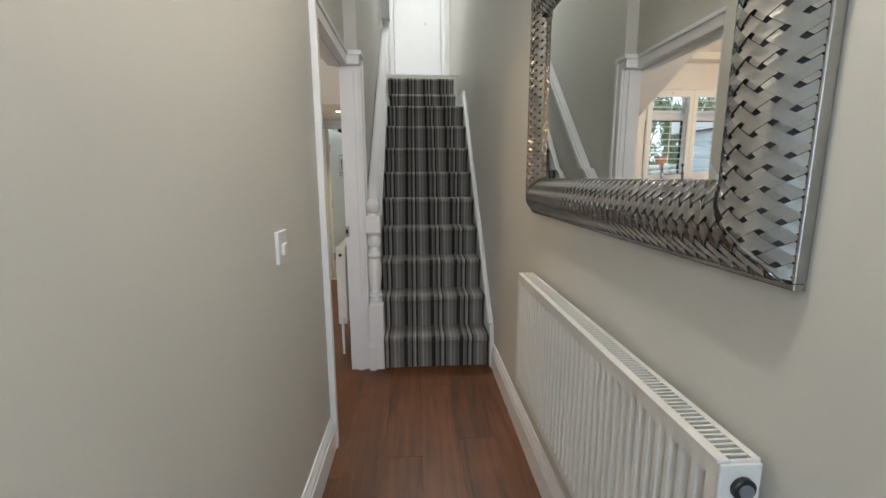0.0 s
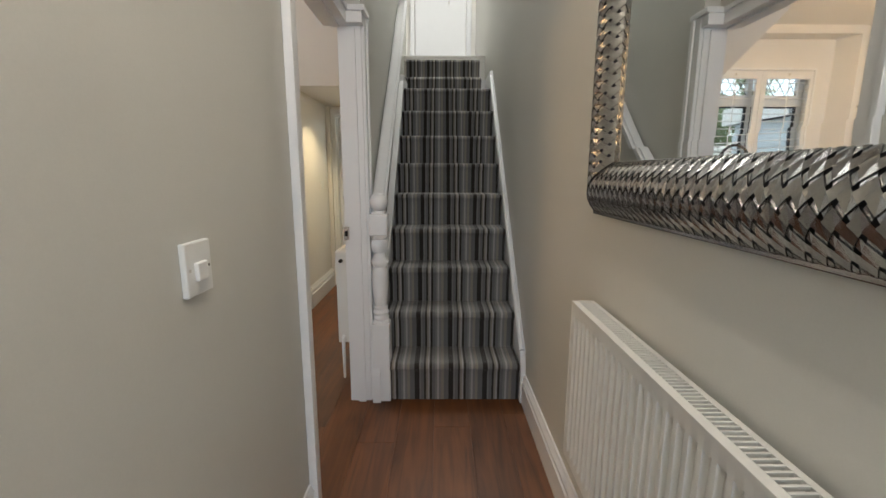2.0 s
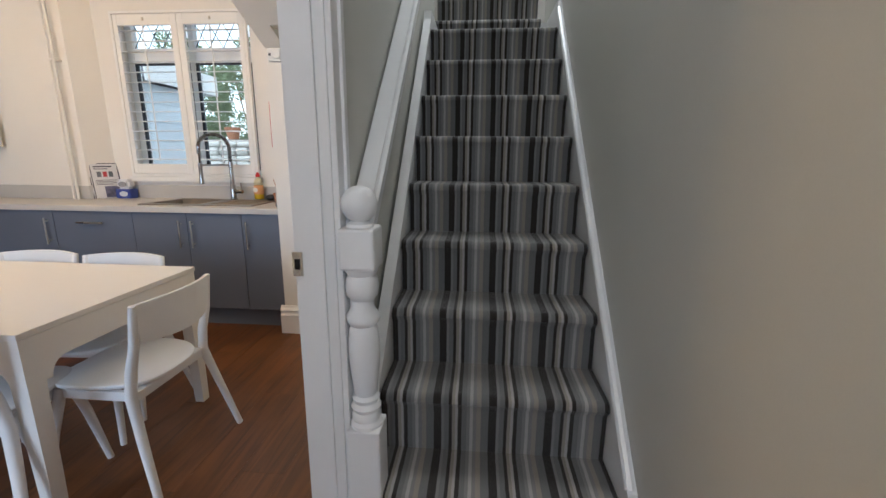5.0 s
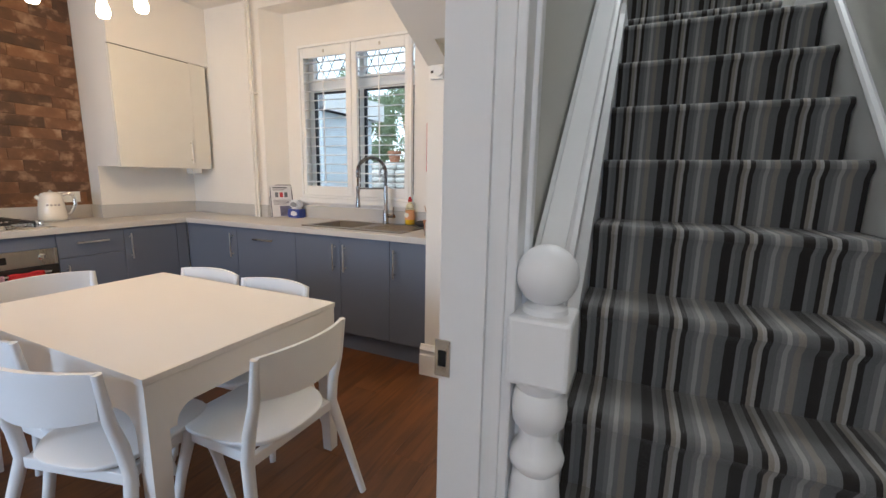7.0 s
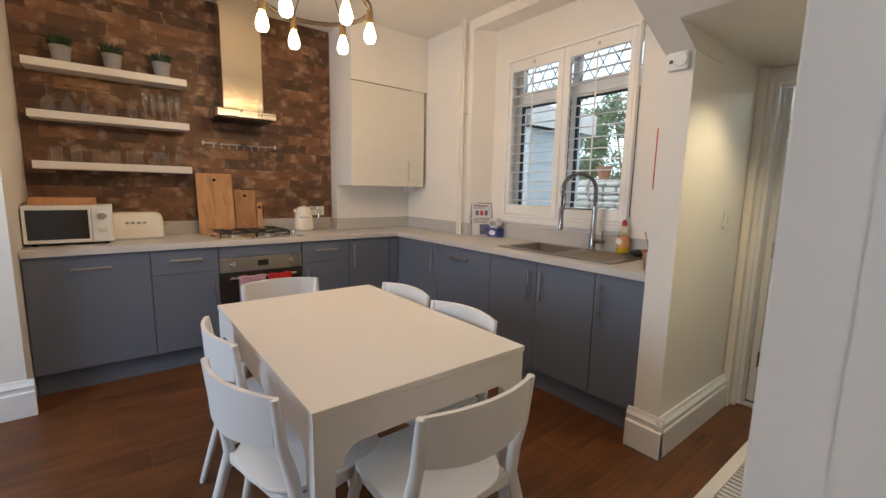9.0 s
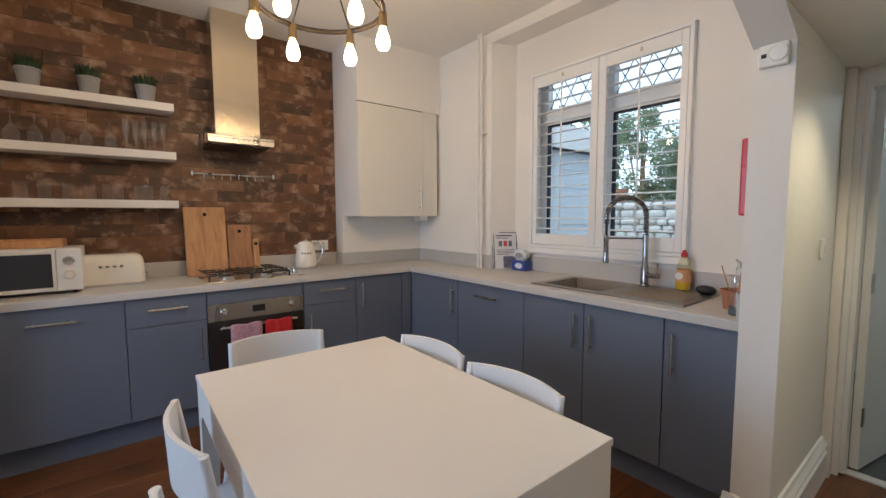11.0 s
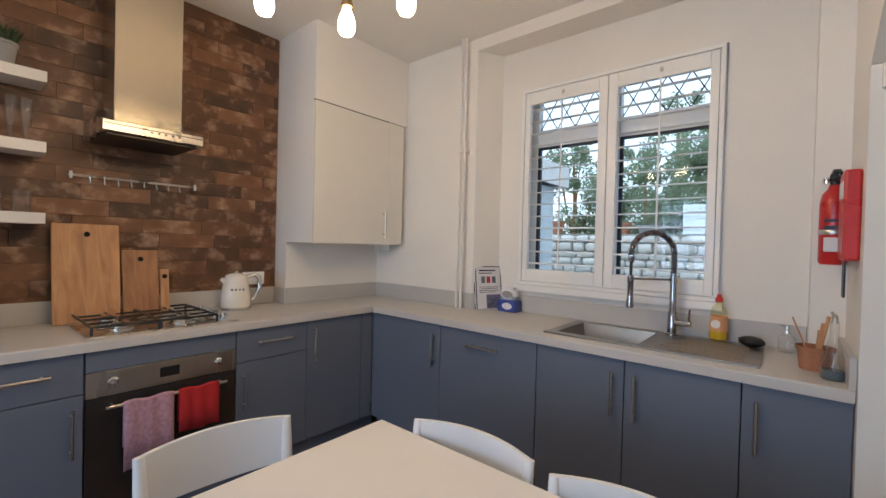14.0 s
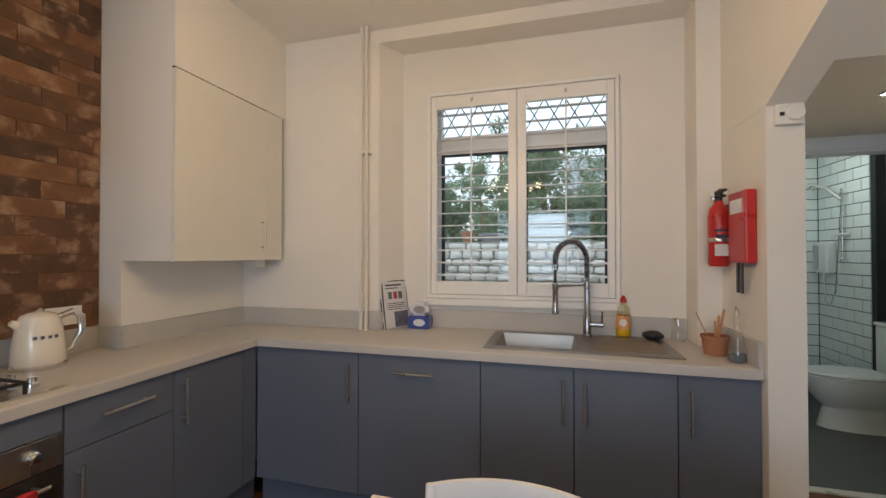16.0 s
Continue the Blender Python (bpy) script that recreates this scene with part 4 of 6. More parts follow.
def chair():
    """A white moulded dining chair that faces +y, with its origin on the floor below the seat."""
    c = thing("dining_chair", (0, 0, 0), "white lacquered wooden dining chair with a curved backrest", "chair", "chairs round the dining table")
    bm = bmesh.new()
    n, rings = 36, []
    for z, s in ((0.425, 0.93), (0.431, 0.985), (0.440, 1.0), (0.446, 0.99), (0.449, 0.95)):
        ring = []
        for i in range(n):
            a = 2 * math.pi * i / n
            cx, sy = math.cos(a), math.sin(a)
            x = 0.212 * s * math.copysign(abs(cx) ** 0.62, cx)
            y = (0.215 if sy > 0 else 0.205) * s * math.copysign(abs(sy) ** (0.62 if sy > 0 else 0.85), sy)
            ring.append(bm.verts.new((x * (1.0 + 0.06 * y / 0.2), y, z + 0.012 * (abs(x) / 0.21) ** 2)))
        rings.append(ring)
    for a, b in zip(rings, rings[1:]):
        for i in range(n):
            bm.faces.new((a[i], a[(i + 1) % n], b[(i + 1) % n], b[i]))
    bm.faces.new(rings[0][::-1]), bm.faces.new(rings[-1])
    part("seat", bm, CHAIR_WHITE, c, smooth=True)
    bm = bmesh.new()
    n, m = 16, 6
    front, back = [], []
    for i in range(n + 1):
        u = -1 + 2 * i / n
        ra, rb = [], []
        for j in range(m + 1):
            v = j / m
            z = 0.632 - 0.016 * (1 - u * u) + (0.15 + 0.016 * (1 - u * u) - 0.006 * u * u) * v
            y = -0.215 - 0.045 * (1 - u * u) - 0.05 * (z - 0.57)
            x = u * (0.200 - 0.012 * (1 - v))
            ra.append(bm.verts.new((x, y + 0.007, z)))
            rb.append(bm.verts.new((x, y - 0.007, z)))
        front.append(ra), back.append(rb)
    for i in range(n):
        for j in range(m):
            bm.faces.new((front[i][j], front[i + 1][j], front[i + 1][j + 1], front[i][j + 1]))
            bm.faces.new((back[i][j], back[i][j + 1], back[i + 1][j + 1], back[i + 1][j]))
        for j in (0, m):
            bm.faces.new((front[i][j], back[i][j], back[i + 1][j], front[i + 1][j]))
    for i in (0, n):
        for j in range(m):
            bm.faces.new((front[i][j], front[i][j + 1], back[i][j + 1], back[i][j]))
    bmesh.ops.recalc_face_normals(bm, faces=bm.faces)
    part("backrest", bm, CHAIR_WHITE, c, smooth=True)
    for s in (-1, 1):
        part("back_post", tube([(s * 0.262, -0.268, 0), (s * 0.228, -0.205, 0.25), (s * 0.203, -0.165, 0.42), (s * 0.199, -0.178, 0.52), (s * 0.199, -0.205, 0.62), (s * 0.203, -0.226, 0.774)], [0.015, 0.019, 0.022, 0.022, 0.019, 0.014], 12, flat=0.85), CHAIR_WHITE, c, smooth=True)
        part("front_leg", tube([(s * 0.232, 0.215, 0), (s * 0.205, 0.175, 0.25), (s * 0.178, 0.14, 0.43)], [0.013, 0.018, 0.021], 12), CHAIR_WHITE, c, smooth=True)
    part("seat_rail", boxes((-0.18, 0.18, 0.125, 0.15, 0.39, 0.428), (-0.185, 0.185, -0.175, -0.15, 0.39, 0.428), (-0.19, -0.168, -0.15, 0.125, 0.39, 0.428), (0.168, 0.19, -0.15, 0.125, 0.39, 0.428), bevel=0.003), CHAIR_WHITE, c)
    return c


def seat_at(bx, by, yaw):
    """The pose of a chair whose backrest's middle is at (bx, by)."""
    a = radians(yaw)
    return pose(bx - 0.235 * math.sin(a), by + 0.235 * math.cos(a), 0, 0, 0, yaw)


first = chair()
spots = ((-0.735, 3.547, 90), (-1.24, 3.03, 14), (-1.715, 3.07, 3), (-2.45, 3.54, -95), (-1.88, 4.045, 183), (-1.39, 4.04, 183))
for s in spots[1:]:
    copy_thing(first, seat_at(*s))
first.matrix_basis = seat_at(*spots[0])

# ---------------------------------------------------------------- kitchen window, shutters and pipes
RX0, RX1, RZ0, RZ1 = -2.555, -1.412, 1.108, 2.412
glazing = thing("window_1", (-1.98, 5.66, wz0), "white framed window with a leaded diamond top light", "window", kind="structure")
PVC = material("white window frame", (0.78, 0.80, 0.82), 0.3, vary=0.02, bump=0)
LEAD = material("lead strip", (0.07, 0.08, 0.09), 0.5, metal=0.5, vary=0.1, bump=0)
GASKET = material("dark gasket", (0.02, 0.025, 0.035), 0.5, vary=0.1, bump=0)
gy0, gy1 = 5.64, 5.70
part("window_frame", boxes((wx0, wx1, gy0, gy1, wz0, wz0 + 0.06), (wx0, wx1, gy0, gy1, wz1 - 0.05, wz1), (wx0, wx0 + 0.06, gy0, gy1, wz0 + 0.06, wz1 - 0.05), (wx1 - 0.06, wx1, gy0, gy1, wz0 + 0.06, wz1 - 0.05), (-2.005, -1.955, gy0, gy1, wz0 + 0.06, wz1 - 0.05), (wx0 + 0.06, -2.005, gy0, gy1, 2.045, 2.165), (-1.955, wx1 - 0.06, gy0, gy1, 2.045, 2.165), bevel=0.004), PVC, glazing)
for a, b in ((wx0 + 0.06, -2.005), (-1.955, wx1 - 0.06)):
    part("gasket", boxes((a, b, gy0 - 0.003, gy0 + 0.02, 2.03, 2.045), (a, a + 0.02, gy0 - 0.003, gy0 + 0.02, wz0 + 0.06, 2.03), (b - 0.012, b, gy0 - 0.003, gy0 + 0.02, wz0 + 0.06, 2.03)), GASKET, glazing)
    for z0, z1 in ((wz0 + 0.06, 2.045), (2.165, wz1 - 0.05)):
        p = part("pane", boxes((a, b, 5.668, 5.674, z0, z1)), PANE, glazing)
        p.visible_shadow = False
    bm = bmesh.new()
    n, z0, z1 = 4, 2.165, wz1 - 0.05
    step = (b - a) / n
    for i in range(n):
        for (xa, za), (xb, zb) in (((a + i * step, z0), (a + (i + 1) * step, z1)), ((a + i * step, z1), (a + (i + 1) * step, z0))):
            tube([(xa, 5.664, za), (xb, 5.664, zb)], 0.004, 6, bm)
    part("lead_lattice", bm, LEAD, glazing)
part("window_sill", boxes((wx0, wx1, RECESS + 0.002, gy0, wz0 - 0.005, wz0 + 0.012)), WHITE_GLOSS, glazing)

shutters = thing("window_shutters", (-1.98, 5.52, RZ0), "white plantation shutters with open slats and tilt rods", "shutters")
sy0, sy1 = 5.500, 5.532
part("outer_frame", boxes((RX0, RX1, sy0 - 0.004, sy1, RZ1 - 0.022, RZ1), (RX0, RX1, sy0 - 0.004, sy1, RZ0, RZ0 + 0.022), (RX0, RX0 + 0.022, sy0 - 0.004, sy1, RZ0 + 0.022, RZ1 - 0.022), (RX1 - 0.022, RX1, sy0 - 0.004, sy1, RZ0 + 0.022, RZ1 - 0.022), (RX0 - 0.02, RX1 + 0.02, sy0 - 0.012, RECESS - 0.001, RZ0 - 0.045, RZ0 - 0.002), bevel=0.003), SHUTTER_WHITE, shutters)
for x0, x1, a, b in ((RX0 + 0.025, -1.990, -2.495, -2.042), (-1.986, RX1 - 0.025, -1.934, -1.476)):
    leaf = part("shutter_panel", boxes((x0, a, sy0, sy1, RZ0 + 0.025, RZ1 - 0.025), (b, x1, sy0, sy1, RZ0 + 0.025, RZ1 - 0.025), (a, b, sy0, sy1, RZ0 + 0.025, 1.213), (a, b, sy0, sy1, 2.305, RZ1 - 0.025), bevel=0.003), SHUTTER_WHITE, shutters)
    n = 14
    for i in range(n):
        z = 1.213 + (i + 0.5) * (2.305 - 1.213) / n
        prof = [(0.030 * math.cos(radians(t)), 0.0045 * math.sin(radians(t))) for t in range(0, 360, 36)]
        tilt = radians(6)
        sl = prism([(5.522 + p * math.cos(tilt) - q * math.sin(tilt), z + p * math.sin(tilt) + q * math.cos(tilt)) for p, q in prof], "x", a + 0.002, b - 0.002)
        part("slat", sl, SHUTTER_WHITE, leaf)
    part("tilt_rod", boxes(((a + b) / 2 - 0.005, (a + b) / 2 + 0.005, 5.484, 5.492, 1.235, 2.30), bevel=0.002), SHUTTER_WHITE, leaf)
    part("magnet_catch", boxes(((a + b) / 2 - 0.008, (a + b) / 2 + 0.008, sy0 - 0.008, sy0, 2.335, 2.36), bevel=0.003), STEEL, leaf)

pipes = thing("heating_pipes", (-2.90, NORTH, 0.91), "pair of thin white painted pipes running up the wall", "pipes")
for x in (-2.915, -2.880):
    part("pipe", tube([(x, 5.285, 0.911), (x, 5.285, CEIL)], 0.010, 10), KITCHEN_PAINT, pipes, smooth=True)
part("pipe_clip", boxes((-2.93, -2.865, 5.272, NORTH, 2.0, 2.015), bevel=0.002), KITCHEN_PAINT, pipes)

# ---------------------------------------------------------------- sink, tap and what stands beside them
sink = thing("kitchen_sink", (-1.66, 5.2, 0.9), "stainless steel inset sink with a ribbed drainer", "sink")
t = 0.004
part("rim", boxes((SX, SXE, SY0, by0, 0.911, 0.918), (SX, SXE, by1, SY1, 0.911, 0.916), (SX, bx0, by0, by1, 0.911, 0.916), (bx1, SXE, by0, by1, 0.911, 0.918)), SINK_STEEL, sink)
bowl = bmesh.new()
top = [(bx0, by0), (bx1, by0), (bx1, by1), (bx0, by1)]
low = [(bx0 + 0.03, by0 + 0.03), (bx1 - 0.03, by0 + 0.03), (bx1 - 0.03, by1 - 0.03), (bx0 + 0.03, by1 - 0.03)]
va = [bowl.verts.new((*p, 0.914)) for p in top]
vb = [bowl.verts.new((*p, 0.78)) for p in low]
vc = [bowl.verts.new((x * 0.9 + 0.1 * (bx0 + bx1) / 2, y * 0.9 + 0.1 * (by0 + by1) / 2, 0.755)) for x, y in low]
for ra, rb in ((va, vb), (vb, vc)):
    for i in range(4):
        bowl.faces.new((ra[i], ra[(i + 1) % 4], rb[(i + 1) % 4], rb[i]))
bowl.faces.new(vc)
part("bowl", bowl, SINK_STEEL, sink)
part("waste", lathe([(0.04, 0.756), (0.038, 0.760), (0.02, 0.758), (0, 0.758)], (bx0 + bx1) / 2, (by0 + by1) / 2, 20), CHROME, sink, smooth=True)
for i in range(7):
    part("drainer_rib", tube([(-1.60 + 0.012 * i, 5.07 + 0.045 * i, 0.917), (-1.27, 5.07 + 0.045 * i, 0.917)], 0.005, 6), SINK_STEEL, sink)
# chrome darkened in its colour for the dark room it reflects
TAP_CHROME = material("chrome with dark reflection", (0.40, 0.40, 0.41), 0.14, metal=1.0, vary=0.04, bump=0)
tap = thing("kitchen_tap", (-1.597, 5.41, 0.916), "tall chrome kitchen tap with a spring neck and pull-down spray", "tap")
TXX, TYY = -1.597, 5.41
reach = Vector((-0.170, -0.140, 0))
part("body", lathe([(0.029, 0.916), (0.029, 0.924), (0.023, 0.930), (0.022, 1.035), (0.017, 1.045), (0.0155, 1.18), (0.018, 1.183), (0.018, 1.222), (0.014, 1.226)], TXX, TYY, 22), TAP_CHROME, tap, smooth=True)
foot = Vector((TXX, TYY, 0))
rad = reach.length / 2
arc = [tuple(foot + Vector((0, 0, 1.22 + 0.022 * i))) for i in range(6)]
arc += [tuple(foot + reach * (0.5 - 0.5 * math.cos(radians(a))) + Vector((0, 0, 1.332 + rad * math.sin(radians(a))))) for a in range(8, 181, 8)]
end = foot + reach
arc += [(end.x, end.y, z) for z in (1.332, 1.31, 1.285)]
part("hose", tube(arc + [(end.x, end.y, 1.25), (end.x, end.y, 1.205)], 0.0075, 10), DARK_METAL, tap, smooth=True)
coil = bmesh.new()
helix, turns_left = [], 0.0
for p, q in zip(arc, arc[1:]):
    p, q = Vector(p), Vector(q)
    d = (q - p).normalized()
    side = d.cross(Vector((reach.y, -reach.x, 0)).normalized()).normalized()
    across = d.cross(side)
    n = max(int((q - p).length / 0.0011), 1)
    for i in range(n):
        a = 2 * math.pi * turns_left
        helix.append(p.lerp(q, i / n) + 0.0145 * (math.cos(a) * side + math.sin(a) * across))
        turns_left += (q - p).length / n / 0.0085
tube(helix, 0.0032, 5, coil)
part("spring", coil, TAP_CHROME, tap, "chrome coil spring", smooth=True)
part("spray_head", lathe([(0.010, 1.222), (0.0155, 1.218), (0.017, 1.185), (0.0145, 1.18), (0.0155, 1.10), (0.0185, 1.08), (0.0185, 1.055), (0.014, 1.052)], end.x, end.y, 18), TAP_CHROME, tap, smooth=True)
part("support_arm", tube([(TXX, TYY, 1.203), (end.x, end.y, 1.203)], 0.0065, 8), TAP_CHROME, tap, smooth=True)
part("lever", tube([(TXX, TYY, 0.985), (TXX + 0.085, TYY - 0.01, 0.985), (TXX + 0.0855, TYY - 0.01, 0.985)], [0.0165, 0.0165, 0.012], 14), TAP_CHROME, tap, smooth=True)
part("lever_pin", tube([(TXX + 0.076, TYY - 0.01, 0.99), (TXX + 0.079, TYY - 0.012, 1.058)], [0.006, 0.0045], 8), TAP_CHROME, tap, smooth=True)

soap = thing("washing_up_bottle", (-1.40, 5.45, 0.91), "washing-up liquid bottle with yellow liquid and a red cap", "bottle")
LIQUID = material("yellow liquid soap", (0.75, 0.50, 0.03), 0.15, vary=0.05, bump=0)
SOAPX, SOAPY = -1.402, 5.462
part("bottle", lathe([(0.036, 0.919), (0.041, 0.93), (0.041, 0.985), (0.035, 1.01), (0.037, 1.04), (0.030, 1.075), (0.015, 1.095), (0.014, 1.108)], SOAPX, SOAPY, 22), glass("bottle plastic", (0.97, 0.95, 0.80), edge=0.6), soap, smooth=True)
part("liquid", lathe([(0.033, 0.921), (0.038, 0.93), (0.038, 0.968), (0, 0.969)], SOAPX, SOAPY, 20), LIQUID, soap, smooth=True)
lab = part("label_sticker", lathe([(0.0415, 0.962), (0.0415, 0.986), (0.0358, 1.010), (0.0376, 1.034)], SOAPX, SOAPY, 22, False), material("orange label", (0.72, 0.36, 0.16), 0.4), soap, smooth=True)
oval_mark = lathe([(0.020, 0), (0.020, 0.002), (0, 0.002)], seg=20)
bmesh.ops.transform(oval_mark, matrix=Matrix.Translation((SOAPX - 0.008, SOAPY - 0.0405, 0.998)) @ Matrix.Rotation(radians(90), 4, "X"), verts=oval_mark.verts)
part("print_patch", oval_mark, material("white print", (0.8, 0.78, 0.72), 0.4), lab)
part("cap", lathe([(0.017, 1.104), (0.017, 1.122), (0.012, 1.128), (0.008, 1.142), (0, 1.143)], SOAPX, SOAPY, 16), RED, soap, smooth=True)
spg = bmesh.new()
bmesh.ops.create_icosphere(spg, subdivisions=3, radius=0.045)
for v in spg.verts:
    v.co = Vector((v.co.x * 1.15, v.co.y * 0.8, v.co.z * 0.55)) * (1 + 0.12 * noise.noise(v.co * 60)) + Vector((-1.265, 5.40, 0.941))
scourer = solid("scouring_pad", spg, BLACK, "black scouring pad on the drainer", "scourer", smooth=True)
disp = thing("soap_dispenser", (-1.14, 5.42, 0.91), "clear glass pump soap dispenser", "dispenser")
part("bottle", lathe([(0.030, 0.911), (0.033, 0.92), (0.033, 0.975), (0.016, 0.99), (0.014, 1.0)], -1.14, 5.42, 18), TUMBLER, disp, smooth=True)
part("pump", tube([(-1.14, 5.42, 0.995), (-1.14, 5.42, 1.03), (-1.165, 5.405, 1.032)], [0.012, 0.007, 0.005], 10), CHROME, disp, smooth=True)
TERRA = material("terracotta", (0.36, 0.16, 0.085), 0.75, vary=0.12, scale=20, grain=200, bump=0.05)
pot = thing("utensil_pot", (-1.055, 5.15, 0.91), "terracotta pot holding wooden sticks and a brush", "pot")
part("pot", lathe([(0.046, 0.911), (0.055, 0.985), (0.060, 0.987), (0.060, 1.0), (0.053, 1.0), (0.048, 0.93), (0, 0.93)], -1.055, 5.15, 22), TERRA, pot, smooth=True)
for dx, dy, hh, r in ((-0.07, 0.03, 1.10, 0.003), (0.02, 0.01, 1.09, 0.006), (0.035, -0.01, 1.12, 0.006), (0.01, 0.03, 1.06, 0.004)):
    part("stick", tube([(-1.055 + dx * 0.1, 5.15 + dy * 0.1, 0.935), (-1.055 + dx, 5.15 + dy, hh)], r, 8), BOARD_WOOD, pot)
flask = thing("glass_flask", (-1.005, 5.03, 0.91), "conical clear glass flask with a pourer", "bottle")
part("bottle", lathe([(0.034, 0.911), (0.037, 0.918), (0.036, 0.95), (0.020, 1.03), (0.012, 1.06), (0.012, 1.11), (0.014, 1.115)], -1.01, 5.03, 22), TUMBLER, flask, smooth=True)
part("liquid", lathe([(0.031, 0.914), (0.033, 0.92), (0.032, 0.945), (0, 0.946)], -1.01, 5.03, 20), material("grey blue liquid", (0.11, 0.145, 0.165), 0.2), flask, smooth=True)
part("pourer", tube([(-1.01, 5.03, 1.11), (-1.01, 5.03, 1.135), (-1.02, 5.015, 1.15)], [0.011, 0.007, 0.004], 10), STEEL, flask, smooth=True)
PAPER = material("printed white paper", (0.72, 0.72, 0.74), 0.5, vary=0.06, scale=25, grain=200, bump=0)
INK = material("dark print", (0.05, 0.05, 0.08), 0.5)
mags = thing("leaflet_stack", (-2.72, 5.43, 0.91), "magazines and leaflets leaning against the window recess", "magazines")
lean = Matrix.Translation((-2.765, 5.338, 0.913)) @ Matrix.Rotation(radians(62), 4, "Z") @ Matrix.Rotation(radians(-9), 4, "X")


def on_lean(bm):
    bmesh.ops.transform(bm, matrix=lean, verts=bm.verts)
    return bm


for i, (mm, w, hh) in enumerate(((PAPER, 0.185, 0.290), (INK, 0.20, 0.297), (PAPER, 0.19, 0.28), (INK, 0.195, 0.294))):
    leaf = part("magazine", on_lean(boxes((-0.004 * i, w - 0.004 * i, 0.007 * i, 0.007 * i + 0.0055, 0, hh), bevel=0.0008)), mm, mags, "printed magazine cover" if i == 0 else "")
    if i == 0:
        for z, w2, h2 in ((0.262, 0.13, 0.010), (0.245, 0.10, 0.006), (0.15, 0.15, 0.004), (0.138, 0.14, 0.004), (0.126, 0.15, 0.004), (0.114, 0.12, 0.004)):
            part("print_bar", on_lean(boxes((0.018, 0.018 + w2, -0.0009, 0.0005, z, z + h2))), INK, leaf)
        for k, cc in enumerate(((0.16, 0.17, 0.20), (0.50, 0.05, 0.06), (0.12, 0.13, 0.15))):
            part("print_block", on_lean(boxes((0.035 + 0.042 * k, 0.064 + 0.042 * k, -0.0009, 0.0005, 0.18, 0.225))), material("print", cc, 0.5), leaf)
        part("photo", on_lean(boxes((0.07, 0.182, -0.0009, 0.0005, 0.006, 0.10))), material("printed photo", (0.16, 0.16, 0.24), 0.4, vary=0.6, scale=40, grain=120, bump=0), leaf)
BLUEWRAP = material("blue wrapper", (0.05, 0.08, 0.33), 0.3, vary=0.1, bump=0.01)
WRAP_WHITE = material("white wrapper", (0.74, 0.75, 0.78), 0.3, vary=0.1, scale=20, bump=0.02)
pack = thing("tissue_packs", (-2.585, 5.45, 0.91), "two stacked tissue packs in blue and white wrappers", "tissues")
for zz, hh, w, mm, mark in ((0.911, 0.078, 0.136, BLUEWRAP, WRAP_WHITE), (0.990, 0.082, 0.118, WRAP_WHITE, POT_GREY)):
    tb = boxes((-2.587 - w / 2, -2.587 + w / 2, 5.405, 5.495, zz, zz + hh))
    bmesh.ops.bevel(tb, geom=list(tb.edges), offset=0.022 if mm is WRAP_WHITE else 0.006, segments=3, affect="EDGES")
    pk = part("tissue_pack", tb, mm, pack, smooth=True)
    ov = lathe([(0.036, 0), (0.036, 0.0015), (0, 0.0015)], seg=24)
    bmesh.ops.transform(ov, matrix=Matrix.Translation((-2.58, 5.4055, zz + hh / 2)) @ Matrix.Rotation(radians(90), 4, "X") @ Matrix.Diagonal((1.05, 0.62, 1, 1)), verts=ov.verts)
    part("oval_print", ov, mark, pk)

# ---------------------------------------------------------------- stub wall fittings
ext = thing("fire_extinguisher", (-1.02, 5.24, 1.32), "red fire extinguisher hung on the white wall", "extinguisher")
EX, EYY = -1.012, 5.225
part("cylinder", lathe([(0.037, 1.325), (0.044, 1.335), (0.045, 1.56), (0.038, 1.60), (0.022, 1.62), (0.018, 1.635)], EX, EYY, 24), RED, ext, smooth=True)
part("label_sticker", boxes((EX - 0.03, EX + 0.025, EYY - 0.048, EYY - 0.036, 1.375, 1.43), bevel=0.002), PAPER, ext)
part("instruction_bars", boxes((EX - 0.03, EX + 0.03, EYY - 0.0465, EYY - 0.035, 1.46, 1.475), (EX - 0.03, EX + 0.03, EYY - 0.0465, EYY - 0.035, 1.49, 1.50)), INK, ext)
part("valve", tube([(EX, EYY, 1.63), (EX, EYY, 1.67), (EX + 0.01, EYY - 0.01, 1.69)], [0.016, 0.018, 0.012], 12), BLACK, ext, smooth=True)
part("lever", boxes((EX - 0.012, EX + 0.012, EYY - 0.07, EYY + 0.02, 1.675, 1.687), (EX - 0.012, EX + 0.012, EYY - 0.06, EYY + 0.02, 1.65, 1.66), bevel=0.003), BLACK, ext)
part("strap", lathe([(0.0455, 1.44), (0.0465, 1.442), (0.0465, 1.458), (0.0455, 1.46)], EX, EYY, 24, False), STEEL, ext, "steel strap", smooth=True)
part("pressure_gauge", lathe([(0.012, 1.64), (0.013, 1.65), (0.012, 1.662)], EX - 0.026, EYY - 0.012, 14), CHROME, ext, smooth=True)
part("safety_pin", tube([(EX + 0.022 + 0.014 * math.cos(radians(a)), EYY - 0.03, 1.675 + 0.014 * math.sin(radians(a))) for a in range(0, 360, 30)], 0.0016, 6), STEEL, ext)
part("wall_bracket", boxes((EX + 0.035, -0.9605, EYY - 0.02, EYY + 0.02, 1.40, 1.62), bevel=0.002), BLACK, ext)
blk = thing("fire_blanket", (-0.98, 5.05, 1.33), "red fire blanket case with black pull tapes", "fire blanket")
part("case", boxes((-1.005, -0.9605, 4.955, 5.135, 1.345, 1.655), bevel=0.008), RED, blk)
